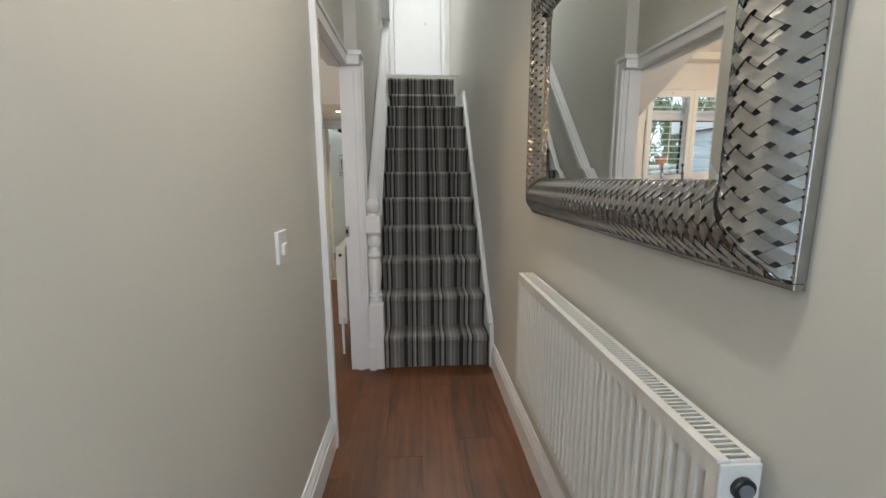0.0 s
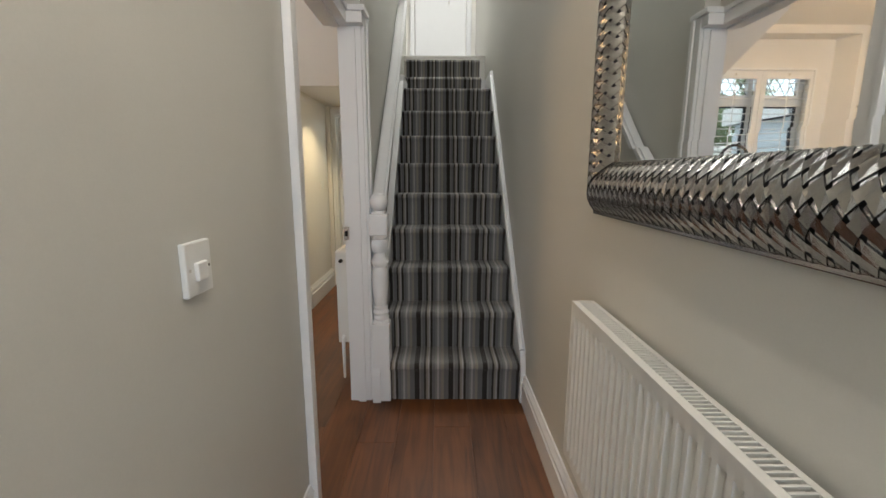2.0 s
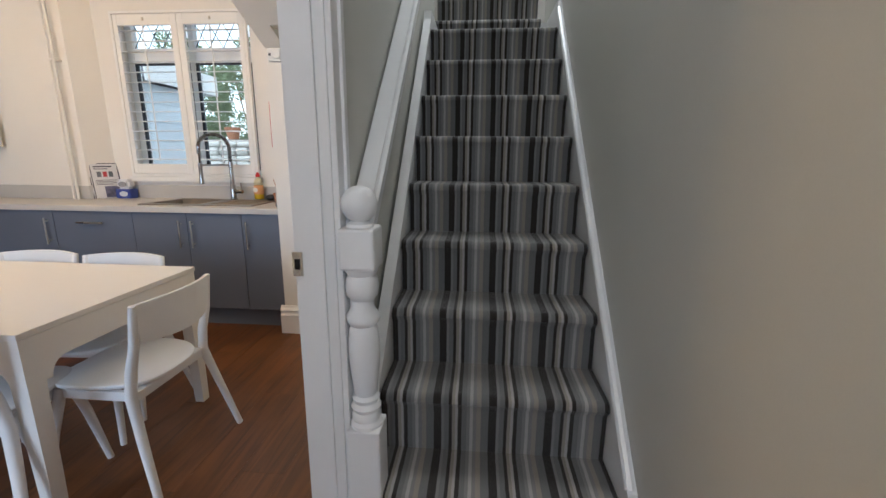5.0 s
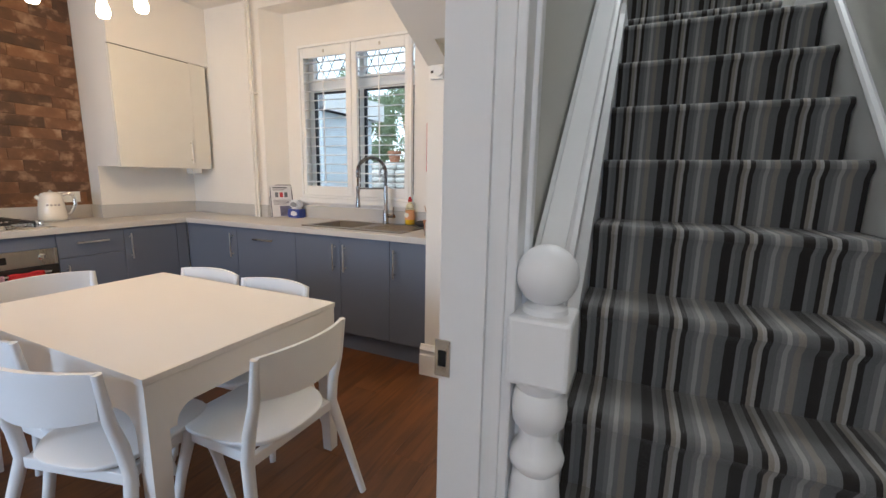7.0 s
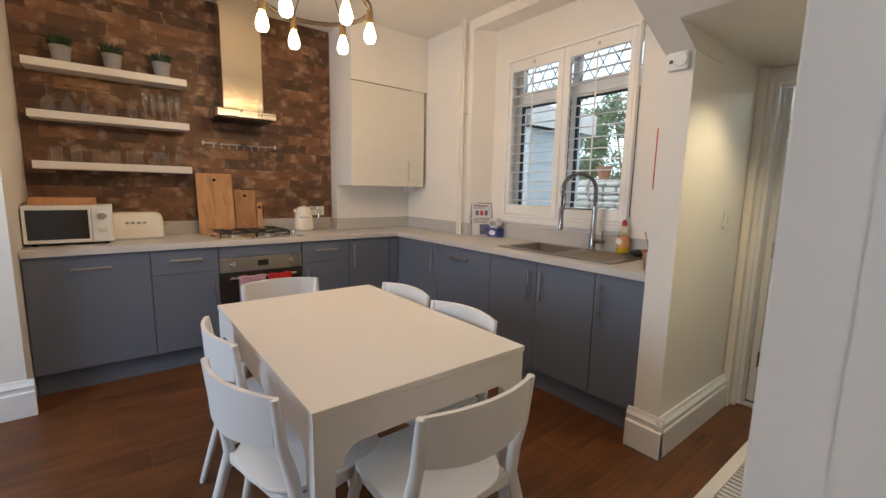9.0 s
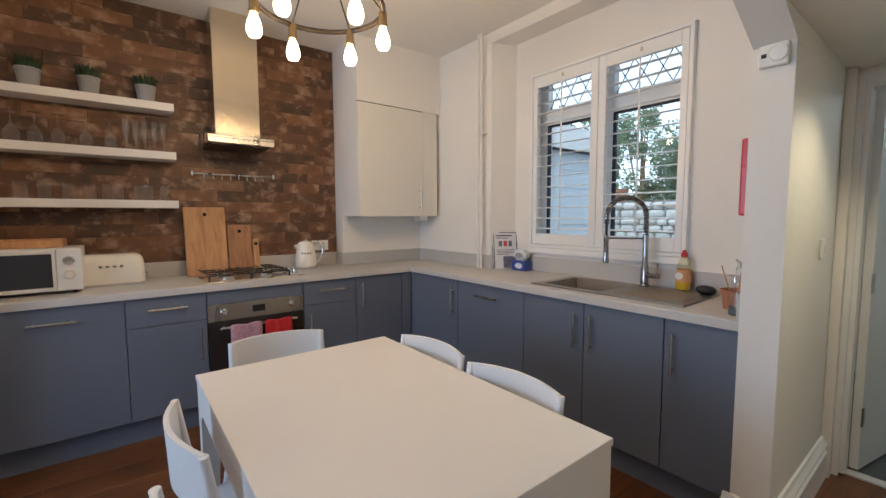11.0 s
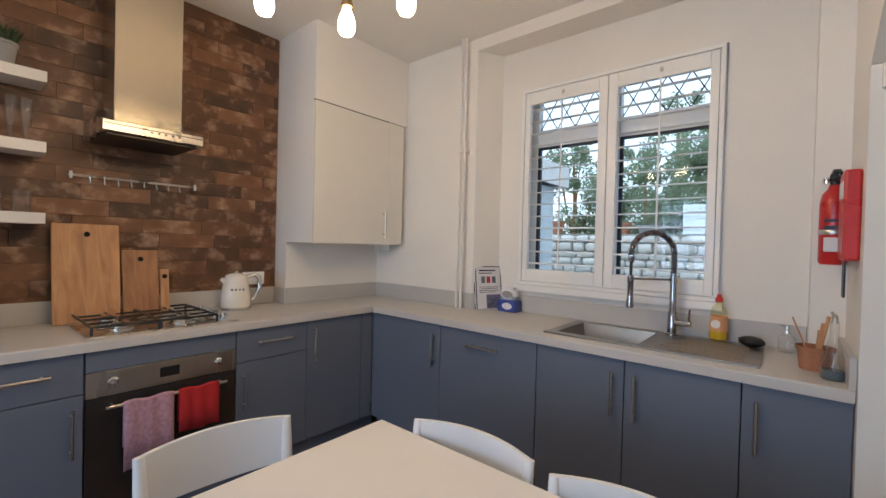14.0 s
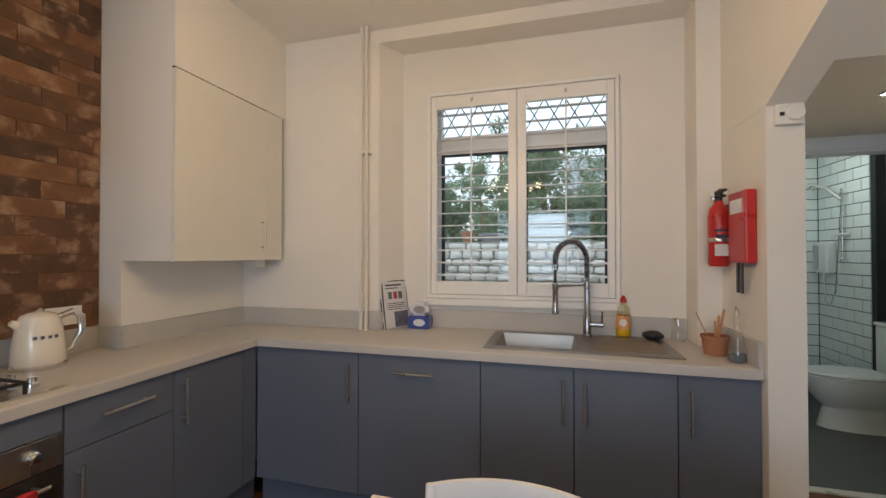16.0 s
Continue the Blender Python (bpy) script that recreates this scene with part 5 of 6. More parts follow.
part("label_sticker", boxes((-1.0075, -1.004, 4.985, 5.105, 1.56, 1.62)), PAPER, blk)
for y in (5.025, 5.065):
    part("pull_tape", boxes((-0.995, -0.989, y - 0.011, y + 0.011, 1.215, 1.347)), BLACK, blk)
therm = thing("thermostat", (-0.89, 4.86, 1.88), "white wall thermostat with a round dial", "thermostat")
part("case", boxes((-0.935, -0.845, 4.852, 4.879, 1.885, 1.965), bevel=0.006), PLASTIC_WHITE, therm)
dl = lathe([(0.030, 0), (0.030, 0.008), (0.026, 0.012), (0, 0.012)], seg=24)
bmesh.ops.rotate(dl, verts=dl.verts, cent=(0, 0, 0), matrix=Matrix.Rotation(radians(90), 3, "X"))
bmesh.ops.translate(dl, verts=dl.verts, vec=(-0.873, 4.853, 1.927))
part("dial", dl, PLASTIC_WHITE, therm, smooth=True)
part("display", boxes((-0.925, -0.910, 4.849, 4.853, 1.918, 1.932)), BLACK, therm)
csw = thing("light_switch", (-0.83, 5.48, 1.15), "small white light switch in the corridor", "switch")
part("plate", boxes((-0.829, -0.820, 5.44, 5.525, 1.15, 1.235), bevel=0.002), PLASTIC_WHITE, csw)
part("rocker", boxes((-0.821, -0.815, 5.472, 5.492, 1.175, 1.21), bevel=0.002), PLASTIC_WHITE, csw)
dlt = thing("downlight", (-0.42, 5.10, 2.05), "round recessed ceiling downlight in the corridor", "ceiling light")
part("rim", lathe([(0.032, 2.054), (0.045, 2.054), (0.047, 2.049), (0.034, 2.046), (0.032, 2.054)], -0.42, 5.10, 28, False), CHROME, dlt, smooth=True)
part("lens", lathe([(0.033, 2.0525), (0.033, 2.0505), (0, 2.0505)], -0.42, 5.10, 24), glow("downlight lens", (1.0, 0.86, 0.62), 18), dlt)

# ---------------------------------------------------------------- chandelier
ch = thing("ring_chandelier", (*CHANDELIER, 2.1), "dark bronze ring chandelier with six bare bulbs", "chandelier")
CX, CY = CHANDELIER
ring = [(CX + 0.27 * math.cos(radians(a)), CY + 0.27 * math.sin(radians(a)), 2.265) for a in range(0, 361, 10)]
part("ring", tube(ring, 0.012, 8), DARK_METAL, ch, smooth=True)
part("ceiling_rose", lathe([(0.06, 2.779), (0.06, 2.765), (0.04, 2.755), (0, 2.755)], CX, CY, 24), DARK_METAL, ch, smooth=True)
part("stem", tube([(CX, CY, 2.756), (CX, CY, 2.56)], 0.006, 8), DARK_METAL, ch)
BULB = glow("warm bulb glass", (1.0, 0.70, 0.36), 32)
BRASS = material("aged brass", (0.36, 0.26, 0.13), 0.35, metal=1.0, vary=0.1, bump=0.01)
for k in range(6):
    a = radians(7 + 60 * k)
    x, y = CX + 0.27 * math.cos(a), CY + 0.27 * math.sin(a)
    part("hanging_rod", tube([(CX, CY, 2.57), (x, y, 2.27)], 0.0035, 6), DARK_METAL, ch)
    hold = part("lamp_holder", lathe([(0.010, 2.275), (0.018, 2.265), (0.019, 2.215), (0.022, 2.213), (0.022, 2.20), (0.016, 2.198)], x, y, 16), BRASS, ch, smooth=True)
    bl = part("bulb", lathe([(0.013, 2.20), (0.016, 2.19), (0.026, 2.165), (0.031, 2.14), (0.030, 2.12), (0.022, 2.105), (0, 2.10)], x, y, 18), BULB, hold, smooth=True)
    bl.visible_shadow = False
# unseen fitting added to go with the hall light, a chrome base only
hl = thing("hall_ceiling_lamp", (0.46, 0.98, 2.6), "chrome base of an added, unseen ceiling lamp in the hallway", "ceiling light")
part("base", lathe([(0.13, 2.779), (0.13, 2.755), (0.10, 2.75)], 0.46, 0.98, 28), CHROME, hl, smooth=True)

# ---------------------------------------------------------------- worktop appliances
mw = thing("microwave", (-3.76, 2.53, 0.91), "white microwave oven with a dark glass door", "microwave")
MX, my0, my1 = -3.53, 2.347, 2.785
part("body", boxes((-3.86, MX - 0.02, my0, my1, 0.925, 1.165), bevel=0.006), PLASTIC_WHITE, mw)
md = part("door", boxes((MX - 0.02, MX, my0 + 0.002, my1 - 0.11, 0.93, 1.16), bevel=0.004), PLASTIC_WHITE, mw)
part("window_glass", boxes((MX - 0.002, MX + 0.002, my0 + 0.02, my1 - 0.125, 0.952, 1.138)), OVEN_GLASS, md, "dark door glass")
mp = part("control_panel", boxes((MX - 0.02, MX, my1 - 0.107, my1 - 0.002, 0.93, 1.16), bevel=0.004), PLASTIC_WHITE, mw)
for z in (1.10, 1.02):
    kn = lathe([(0.026, 0), (0.026, 0.006), (0.02, 0.010), (0.019, 0.018), (0, 0.018)], seg=22)
    bmesh.ops.rotate(kn, verts=kn.verts, cent=(0, 0, 0), matrix=Matrix.Rotation(radians(90), 3, "Y"))
    bmesh.ops.translate(kn, verts=kn.verts, vec=(MX, my1 - 0.055, z))
    part("knob", kn, CREAM if z < 1.05 else CHROME, mp, smooth=True)
for yy in (my0 + 0.04, my1 - 0.04):
    for xx in (-3.83, -3.60):
        part("foot", lathe([(0.012, 0.91), (0.012, 0.926)], xx, yy, 10), BLACK, mw)
tray = thing("wooden_tray", (-3.78, 2.55, 1.165), "brown wooden tray lying on the microwave", "tray")
part("tray", boxes((-3.92, -3.66, 2.37, 2.70, 1.166, 1.178), (-3.92, -3.905, 2.37, 2.70, 1.178, 1.21), (-3.675, -3.66, 2.37, 2.70, 1.178, 1.21), (-3.905, -3.675, 2.37, 2.385, 1.178, 1.21), (-3.905, -3.675, 2.685, 2.70, 1.178, 1.21), bevel=0.003), BOARD_WOOD, tray)
ts = thing("toaster", (-3.78, 2.98, 0.91), "cream retro four slice toaster", "toaster")
TX, ty0, ty1 = -3.68, 2.742, 3.085
tb = bmesh.new()
rings = []
for z, g, r in ((0.925, 0.004, 0.040), (0.935, 0.0, 0.042), (1.00, 0.001, 0.045), (1.06, 0.005, 0.048), (1.085, 0.012, 0.048), (1.10, 0.024, 0.045), (1.108, 0.042, 0.038), (1.110, 0.060, 0.025)):
    x0, x1, y0, y1 = -3.88 + g, TX - g, ty0 + g, ty1 - g
    ring = []
    for qx, qy, a0 in ((x1 - r, y1 - r, 0), (x0 + r, y1 - r, 90), (x0 + r, y0 + r, 180), (x1 - r, y0 + r, 270)):
        ring += [tb.verts.new((qx + r * math.cos(radians(a0 + d)), qy + r * math.sin(radians(a0 + d)), z)) for d in range(0, 91, 18)]
    rings.append(ring)
for a, b in zip(rings, rings[1:]):
    for i in range(len(a)):
        tb.faces.new((a[i], a[(i + 1) % len(a)], b[(i + 1) % len(a)], b[i]))
tb.faces.new(rings[0][::-1]), tb.faces.new(rings[-1])
bmesh.ops.recalc_face_normals(tb, faces=tb.faces)
part("body", tb, CREAM, ts, smooth=True)
part("base", boxes((-3.875, TX - 0.006, ty0 + 0.008, ty1 - 0.008, 0.91, 0.928), bevel=0.003), CHROME, ts)
part("slot", boxes((-3.815, -3.765, ty0 + 0.07, ty1 - 0.07, 1.1085, 1.1115)), BLACK, ts)
for i in range(4):
    part("logo_block", boxes((TX - 0.001, TX + 0.002, 2.852 + 0.034 * i, 2.870 + 0.034 * i, 1.028, 1.040)), CHROME, ts)
part("lever", boxes((-3.80, -3.78, ty1, ty1 + 0.018, 1.0, 1.015), bevel=0.003), CHROME, ts)
kn = lathe([(0.014, 0), (0.014, 0.014), (0, 0.015)], seg=14)
bmesh.ops.rotate(kn, verts=kn.verts, cent=(0, 0, 0), matrix=Matrix.Rotation(radians(-90), 3, "X"))
bmesh.ops.translate(kn, verts=kn.verts, vec=(-3.79, ty1 - 0.001, 0.96))
part("knob", kn, CHROME, ts, smooth=True)
kt = thing("kettle", (-3.80, 4.17, 0.91), "cream retro electric kettle with a chrome base", "kettle")
KX, KY = -3.80, 4.17
part("base", lathe([(0.090, 0.911), (0.090, 0.925), (0.082, 0.93)], KX, KY, 28), CHROME, kt, smooth=True)
part("body", lathe([(0.082, 0.93), (0.088, 0.94), (0.084, 1.0), (0.072, 1.08), (0.064, 1.112), (0.058, 1.124), (0.034, 1.136), (0, 1.139)], KX, KY, 32), CREAM, kt, smooth=True)
part("lid_knob", lathe([(0.012, 1.136), (0.014, 1.146), (0.008, 1.152), (0, 1.152)], KX, KY, 14), CHROME, kt, smooth=True)
part("handle", tube([(KX + 0.02, KY + 0.055, 1.11), (KX + 0.03, KY + 0.10, 1.128), (KX + 0.035, KY + 0.132, 1.105), (KX + 0.035, KY + 0.135, 1.04), (KX + 0.03, KY + 0.10, 0.97), (KX + 0.025, KY + 0.08, 0.965)], [0.012, 0.014, 0.015, 0.014, 0.012, 0.011], 10), CHROME, kt, smooth=True)
part("spout", tube([(KX - 0.01, KY - 0.05, 1.08), (KX - 0.015, KY - 0.085, 1.105)], [0.022, 0.012], 10), CREAM, kt, smooth=True)
for i in range(4):
    a = radians(-40 + 16 * i)
    part("logo_block", boxes((KX + 0.078 * math.cos(a) - 0.004, KX + 0.078 * math.cos(a) + 0.005, KY + 0.078 * math.sin(a) - 0.006, KY + 0.078 * math.sin(a) + 0.006, 1.035, 1.048)), CHROME, kt)
sock = thing("wall_socket", (-3.94, 4.33, 1.1), "white double wall socket on the brick tiles", "socket")
part("plate", boxes((-3.955, -3.944, 4.28, 4.425, 1.055, 1.14), bevel=0.002), PLASTIC_WHITE, sock)
for y in (4.305, 4.40):
    part("rocker", boxes((-3.945, -3.940, y - 0.008, y + 0.008, 1.10, 1.125)), PLASTIC_WHITE, sock)


def chopping_board(y0, y1, h, lean, mat, label, hole):
    bm = bmesh.new()
    box(bm, -0.018, 0, y0, y1, 0, h, 0.006)
    m = Matrix.Translation((-3.835, 0, 0.912)) @ Matrix.Rotation(radians(-lean), 4, "Y")
    bmesh.ops.transform(bm, matrix=m, verts=bm.verts)
    c = thing("chopping_board", (-3.85, (y0 + y1) / 2, 0.91), label, "chopping board", "boards leaning on the brick wall")
    part("board", bm, mat, c)
    # black disc for the shade in a hole that is not cut
    ho = lathe([(0.013, 0), (0.013, 0.003), (0, 0.003)], seg=16)
    bmesh.ops.transform(ho, matrix=m @ Matrix.Translation((-0.001, (y0 + y1) / 2, hole)) @ Matrix.Rotation(radians(90), 4, "Y"), verts=ho.verts)
    part("hanging_hole", ho, GAP_SHADE, c)


chopping_board(3.33, 3.60, 0.505, 9, BOARD_WOOD, "large pale wooden chopping board leaning on the wall", 0.45)
chopping_board(3.607, 3.775, 0.37, 9, BOARD_DARK, "smaller brown wooden chopping board leaning on the wall", 0.32)
chopping_board(3.78, 3.825, 0.26, 9, BOARD_WOOD, "narrow wooden board edge leaning beside the larger ones", 0.22)
rail = thing("hook_rail", (-3.93, 3.68, 1.66), "steel utensil rail with small hooks", "utensil rail")
part("bar", tube([(-3.915, 3.39, 1.665), (-3.915, 3.975, 1.665)], 0.006, 10), STEEL, rail, smooth=True)
for y in (3.40, 3.965):
    part("bracket", boxes((-3.957, -3.908, y - 0.008, y + 0.008, 1.645, 1.685), bevel=0.003), CHROME, rail)
for i in range(8):
    y = 3.475 + 0.058 * i
    part("hook", tube([(-3.908, y, 1.674), (-3.904, y, 1.66), (-3.905, y, 1.635), (-3.892, y, 1.625), (-3.882, y, 1.638)], 0.0025, 6), STEEL, rail)

# the worktop's surface lies at 0.92
for ob in (hob, sink, tap, soap, disp, pot, flask, mags, pack, mw, tray, ts, kt, scourer):
    ob.location.z += 0.01
for ob in bpy.data.objects:
    if ob.name.startswith("chopping_board"):
        ob.location.z += 0.01

# ---------------------------------------------------------------- shelves' contents
random.seed(4)


def plant_pot(y):
    p = thing("potted_plant", (-3.86, y, 2.106), "dark green grassy plant in a grey pot", "plant", "plants on the top shelf")
    part("pot", lathe([(0.045, 2.107), (0.056, 2.20), (0.060, 2.203), (0.060, 2.215), (0.053, 2.215), (0.05, 2.195), (0, 2.195)], -3.86, y, 22), POT_GREY, p, smooth=True)
    bm = bmesh.new()
    for i in range(230):
        a, r = random.uniform(0, 6.283), 0.05 * math.sqrt(random.random())
        lean = random.uniform(0.0, 0.055)
        b0 = Vector((-3.86 + r * math.cos(a), y + r * math.sin(a), 2.195))
        a2 = a + random.uniform(-0.8, 0.8)
        tip = b0 + Vector((lean * math.cos(a2), lean * math.sin(a2), random.uniform(0.05, 0.095)))
        mid = b0.lerp(tip, 0.55) + Vector((0, 0, 0.012))
        s = Vector((math.sin(a2), -math.cos(a2), 0)) * 0.0032
        v = [bm.verts.new(q) for q in (b0 - s, b0 + s, mid + s, mid - s, tip)]
        bm.faces.new(v[:4]), bm.faces.new((v[3], v[2], v[4]))
    part("foliage", bm, LEAF, p)


for y in (2.59, 2.86, 3.15):
    plant_pot(y)

WINE = [(0, 0), (0.034, 0), (0.034, 0.003), (0.006, 0.008), (0.004, 0.07), (0.012, 0.082), (0.036, 0.11), (0.042, 0.14), (0.036, 0.185)]
FLUTE = [(0, 0), (0.030, 0), (0.030, 0.003), (0.005, 0.008), (0.004, 0.06), (0.016, 0.085), (0.023, 0.13), (0.021, 0.20)]
TUMB = [(0, 0.006), (0.028, 0.006), (0.029, 0), (0.032, 0.004), (0.037, 0.10)]


def flip(profile, h):
    return [(r, h - z) for r, z in profile]


def glass_row(profile, ys, z, name, label, xs=(-3.87,)):
    me = None
    for y in ys:
        for x in xs:
            if me is None:
                me = mesh_of(name, lathe(profile, seg=20, capped=False), TUMBLER, True)
            ob = tagged(new(name, me), label, "glass", label.split(" on ")[0] + " group")
            ob.matrix_basis = pose(x + random.uniform(-0.012, 0.012), y, z)


glass_row(flip(WINE, 0.185), (2.50, 2.60, 2.70, 2.83, 2.95), 1.7855, "wine_glass", "clear upturned wine glass on the white shelf")
glass_row(FLUTE, (3.03, 3.08, 3.13, 3.185, 3.235), 1.7855, "flute_glass", "clear champagne flute on the white shelf", (-3.84, -3.90))
glass_row(TUMB, (2.52, 2.62, 2.73, 2.83, 2.92, 2.97, 3.08, 3.13, 3.225), 1.4605, "tumbler", "clear glass tumbler on the white shelf")

# ---------------------------------------------------------------- hallway things
sw = thing("light_switch", (-0.03, 1.73, 1.06), "white plastic rocker light switch on the hall wall", "switch")
part("plate", boxes((-0.0345, -0.022, 1.685, 1.772, 1.075, 1.180), bevel=0.003), PLASTIC_WHITE, sw)
part("rocker", boxes((-0.023, -0.013, 1.711, 1.746, 1.103, 1.140), bevel=0.003), PLASTIC_WHITE, sw)
for z in (1.127,):
    for y in (1.697, 1.760):
        part("screw", boxes((-0.0225, -0.0212, y - 0.003, y + 0.003, z - 0.003, z + 0.003)), STEEL, sw)


def radiator(name, wall_x, side, y0, y1, z0, z1, label, depth=0.084):
    """A double panel radiator on a wall that runs along y; side is the way into the room."""
    r = thing(name, (wall_x, (y0 + y1) / 2, z0), label, "radiator")
    back, front = wall_x + side * (depth - 0.066), wall_x + side * depth
    span = lambda a, b: (min(a, b), max(a, b))
    bm = bmesh.new()
    n = int((y1 - y0 - 0.04) / 0.034)
    pitch = (y1 - y0 - 0.04) / n
    pts = [(y0, 0), (y0 + 0.02, 0)]
    for i in range(n):
        a = y0 + 0.02 + i * pitch
        pts += [(a + pitch * 0.10, 0.0), (a + pitch * 0.24, -0.010), (a + pitch * 0.60, -0.010), (a + pitch * 0.74, 0.0)]
    pts += [(y1 - 0.02, 0), (y1, 0)]
    for zz0, zz1, flat in ((z0, z0 + 0.028, True), (z0 + 0.045, z1 - 0.05, False), (z1 - 0.03, z1, True)):
        lo = [bm.verts.new((front + side * (0 if flat else d), y, zz0)) for y, d in pts]
        hi = [bm.verts.new((front + side * (0 if flat else d), y, zz1)) for y, d in pts]
        for i in range(len(pts) - 1):
            bm.faces.new((lo[i], lo[i + 1], hi[i + 1], hi[i]))
        if zz0 > z0:
            for i in range(len(pts) - 1):
                bm.faces.new((last[i], last[i + 1], lo[i + 1], lo[i]))
        last = hi
    bmesh.ops.recalc_face_normals(bm, faces=bm.faces)
    part("front_panel", bm, RADIATOR_WHITE, r, smooth=True)
    part("back_panel", boxes((*span(back, back + side * 0.012), y0 + 0.01, y1 - 0.01, z0 + 0.01, z1 - 0.015), (*span(front - side * 0.012, front - side * 0.024), y0 + 0.005, y1 - 0.005, z0 + 0.005, z1 - 0.006)), RADIATOR_WHITE, r)
    part("side_cover", boxes((*span(back, front + side * 0.001), y0 - 0.006, y0 - 0.0005, z0, z1 + 0.002), bevel=0.002), RADIATOR_WHITE, r)
    part("side_cover", boxes((*span(back, front + side * 0.001), y1 + 0.0005, y1 + 0.006, z0, z1 + 0.002), bevel=0.002), RADIATOR_WHITE, r)
    part("grille_frame", boxes((*span(back - side * 0.0, back + side * 0.012), y0, y1, z1 + 0.001, z1 + 0.007), (*span(front - side * 0.016, front + side * 0.003), y0, y1, z1 + 0.001, z1 + 0.007)), RADIATOR_WHITE, r)
    bar = mesh_of("grille_bar", boxes((*span(back + side * 0.0125, front - side * 0.0165), -0.0022, 0.0022, -0.003, 0.003)), RADIATOR_WHITE)
    k = int((y1 - y0) / 0.0125)
    for i in range(k + 1):
        piece("grille_bar", bar, r, Matrix.Translation((0, y0 + (y1 - y0) * i / k, z1 + 0.004)))
    # solid filler whose dark grey stands for the shade between the panels
    part("shade_core", boxes((*span(back + side * 0.013, front - side * 0.025), y0 + 0.01, y1 - 0.01, z0 + 0.03, z1 - 0.12)), material("radiator inner shade", (0.30, 0.29, 0.27), 0.6), r)
    for y in (y0 + 0.2, y1 - 0.2):
        part("wall_bracket", boxes((*span(wall_x, back), y - 0.015, y + 0.015, z0 + 0.05, z1 - 0.05)), RADIATOR_WHITE, r)
    return r


hr = radiator("radiator", 0.945, -1, 0.912, 2.165, 0.40, 0.918, "white ribbed panel radiator on the hallway wall")
cap = lathe([(0.0185, 0), (0.0185, 0.007), (0.016, 0.009), (0.0125, 0.009), (0, 0.0088)], seg=26)
knob = lathe([(0.0115, 0.0085), (0.0112, 0.0125), (0.009, 0.0135), (0, 0.0135)], seg=22)
for c in (cap, knob):
    bmesh.ops.rotate(c, verts=c.verts, cent=(0, 0, 0), matrix=Matrix.Rotation(radians(90), 3, "X"))
    bmesh.ops.translate(c, verts=c.verts, vec=(0.8965, 0.9055, 0.882))
cp = part("valve_cap", cap, BLACK, hr, "black radiator valve cap", smooth=True)
part("knob", knob, material("grey valve knob", (0.16, 0.17, 0.19), 0.4), cp, smooth=True)
part("valve_stem", boxes((0.885, 0.908, 0.8995, 0.9055, 0.825, 0.868), bevel=0.003), BLACK, hr, "black valve stem")
kr = radiator("radiator", EAST_K, -1, 3.485, 4.45, 0.235, 0.825, "white ribbed panel radiator on the kitchen wall", 0.138)
part("air_valve", tube([(EAST_K - 0.105, 3.478, 0.775), (EAST_K - 0.105, 3.452, 0.775)], [0.012, 0.010], 10), DARK_METAL, kr, smooth=True)
part("valve", tube([(EAST_K - 0.105, 3.462, 0.0), (EAST_K - 0.105, 3.462, 0.27), (EAST_K - 0.105, 3.482, 0.28)], [0.008, 0.012, 0.010], 10), PLASTIC_WHITE, kr, smooth=True)

mirror = thing("wall_mirror", (0.94, 1.55, 1.2), "large wall mirror with a wide woven silver metal frame", "mirror")
MY0, MY1, MZ0, MZ1, MW, MH = 0.898, 2.215, 1.195, 2.10, 0.155, 0.066
part("mirror_glass", boxes((0.918, 0.926, MY0 + MW - 0.02, MY1 - MW + 0.02, MZ0 + MW - 0.02, MZ1 - MW + 0.02)), MIRROR, mirror, "silvered mirror glass")
bev = 0.022
i0, i1, j0, j1 = MY0 + MW, MY1 - MW, MZ0 + MW, MZ1 - MW
bm = bmesh.new()
oo = [bm.verts.new((0.9165, y, z)) for y, z in ((i0 - 0.01, j0 - 0.01), (i1 + 0.01, j0 - 0.01), (i1 + 0.01, j1 + 0.01), (i0 - 0.01, j1 + 0.01))]
ii = [bm.verts.new((0.9155, y, z)) for y, z in ((i0 + bev, j0 + bev), (i1 - bev, j0 + bev), (i1 - bev, j1 - bev), (i0 + bev, j1 - bev))]
for i in range(4):
    bm.faces.new((oo[i], oo[(i + 1) % 4], ii[(i + 1) % 4], ii[i]))
bm.faces.new(ii)
bmesh.ops.recalc_face_normals(bm, faces=bm.faces)
part("bevelled_face", bm, MIRROR, mirror)
part("back_board", boxes((0.927, 0.944, MY0 + 0.01, MY1 - 0.01, MZ0 + 0.01, MZ1 - 0.01)), BLACK, mirror)


def frame_point(side, a, v, lift):
    """A place on the bulging frame: a along the side, v across it from the outer edge to the inner one."""
    x = 0.942 - (MH * math.sin(math.pi * (0.06 + 0.86 * v)) + lift)
    d = MW * v
    lo, hi = ((MY0, MY1) if side in "bt" else (MZ0, MZ1))
    a = min(max(a, lo + d), hi - d)
    if side == "b":
        return (x, a, MZ0 + d)
    if side == "t":
        return (x, a, MZ1 - d)
    return (x, (MY0 + d) if side == "s" else (MY1 - d), a)


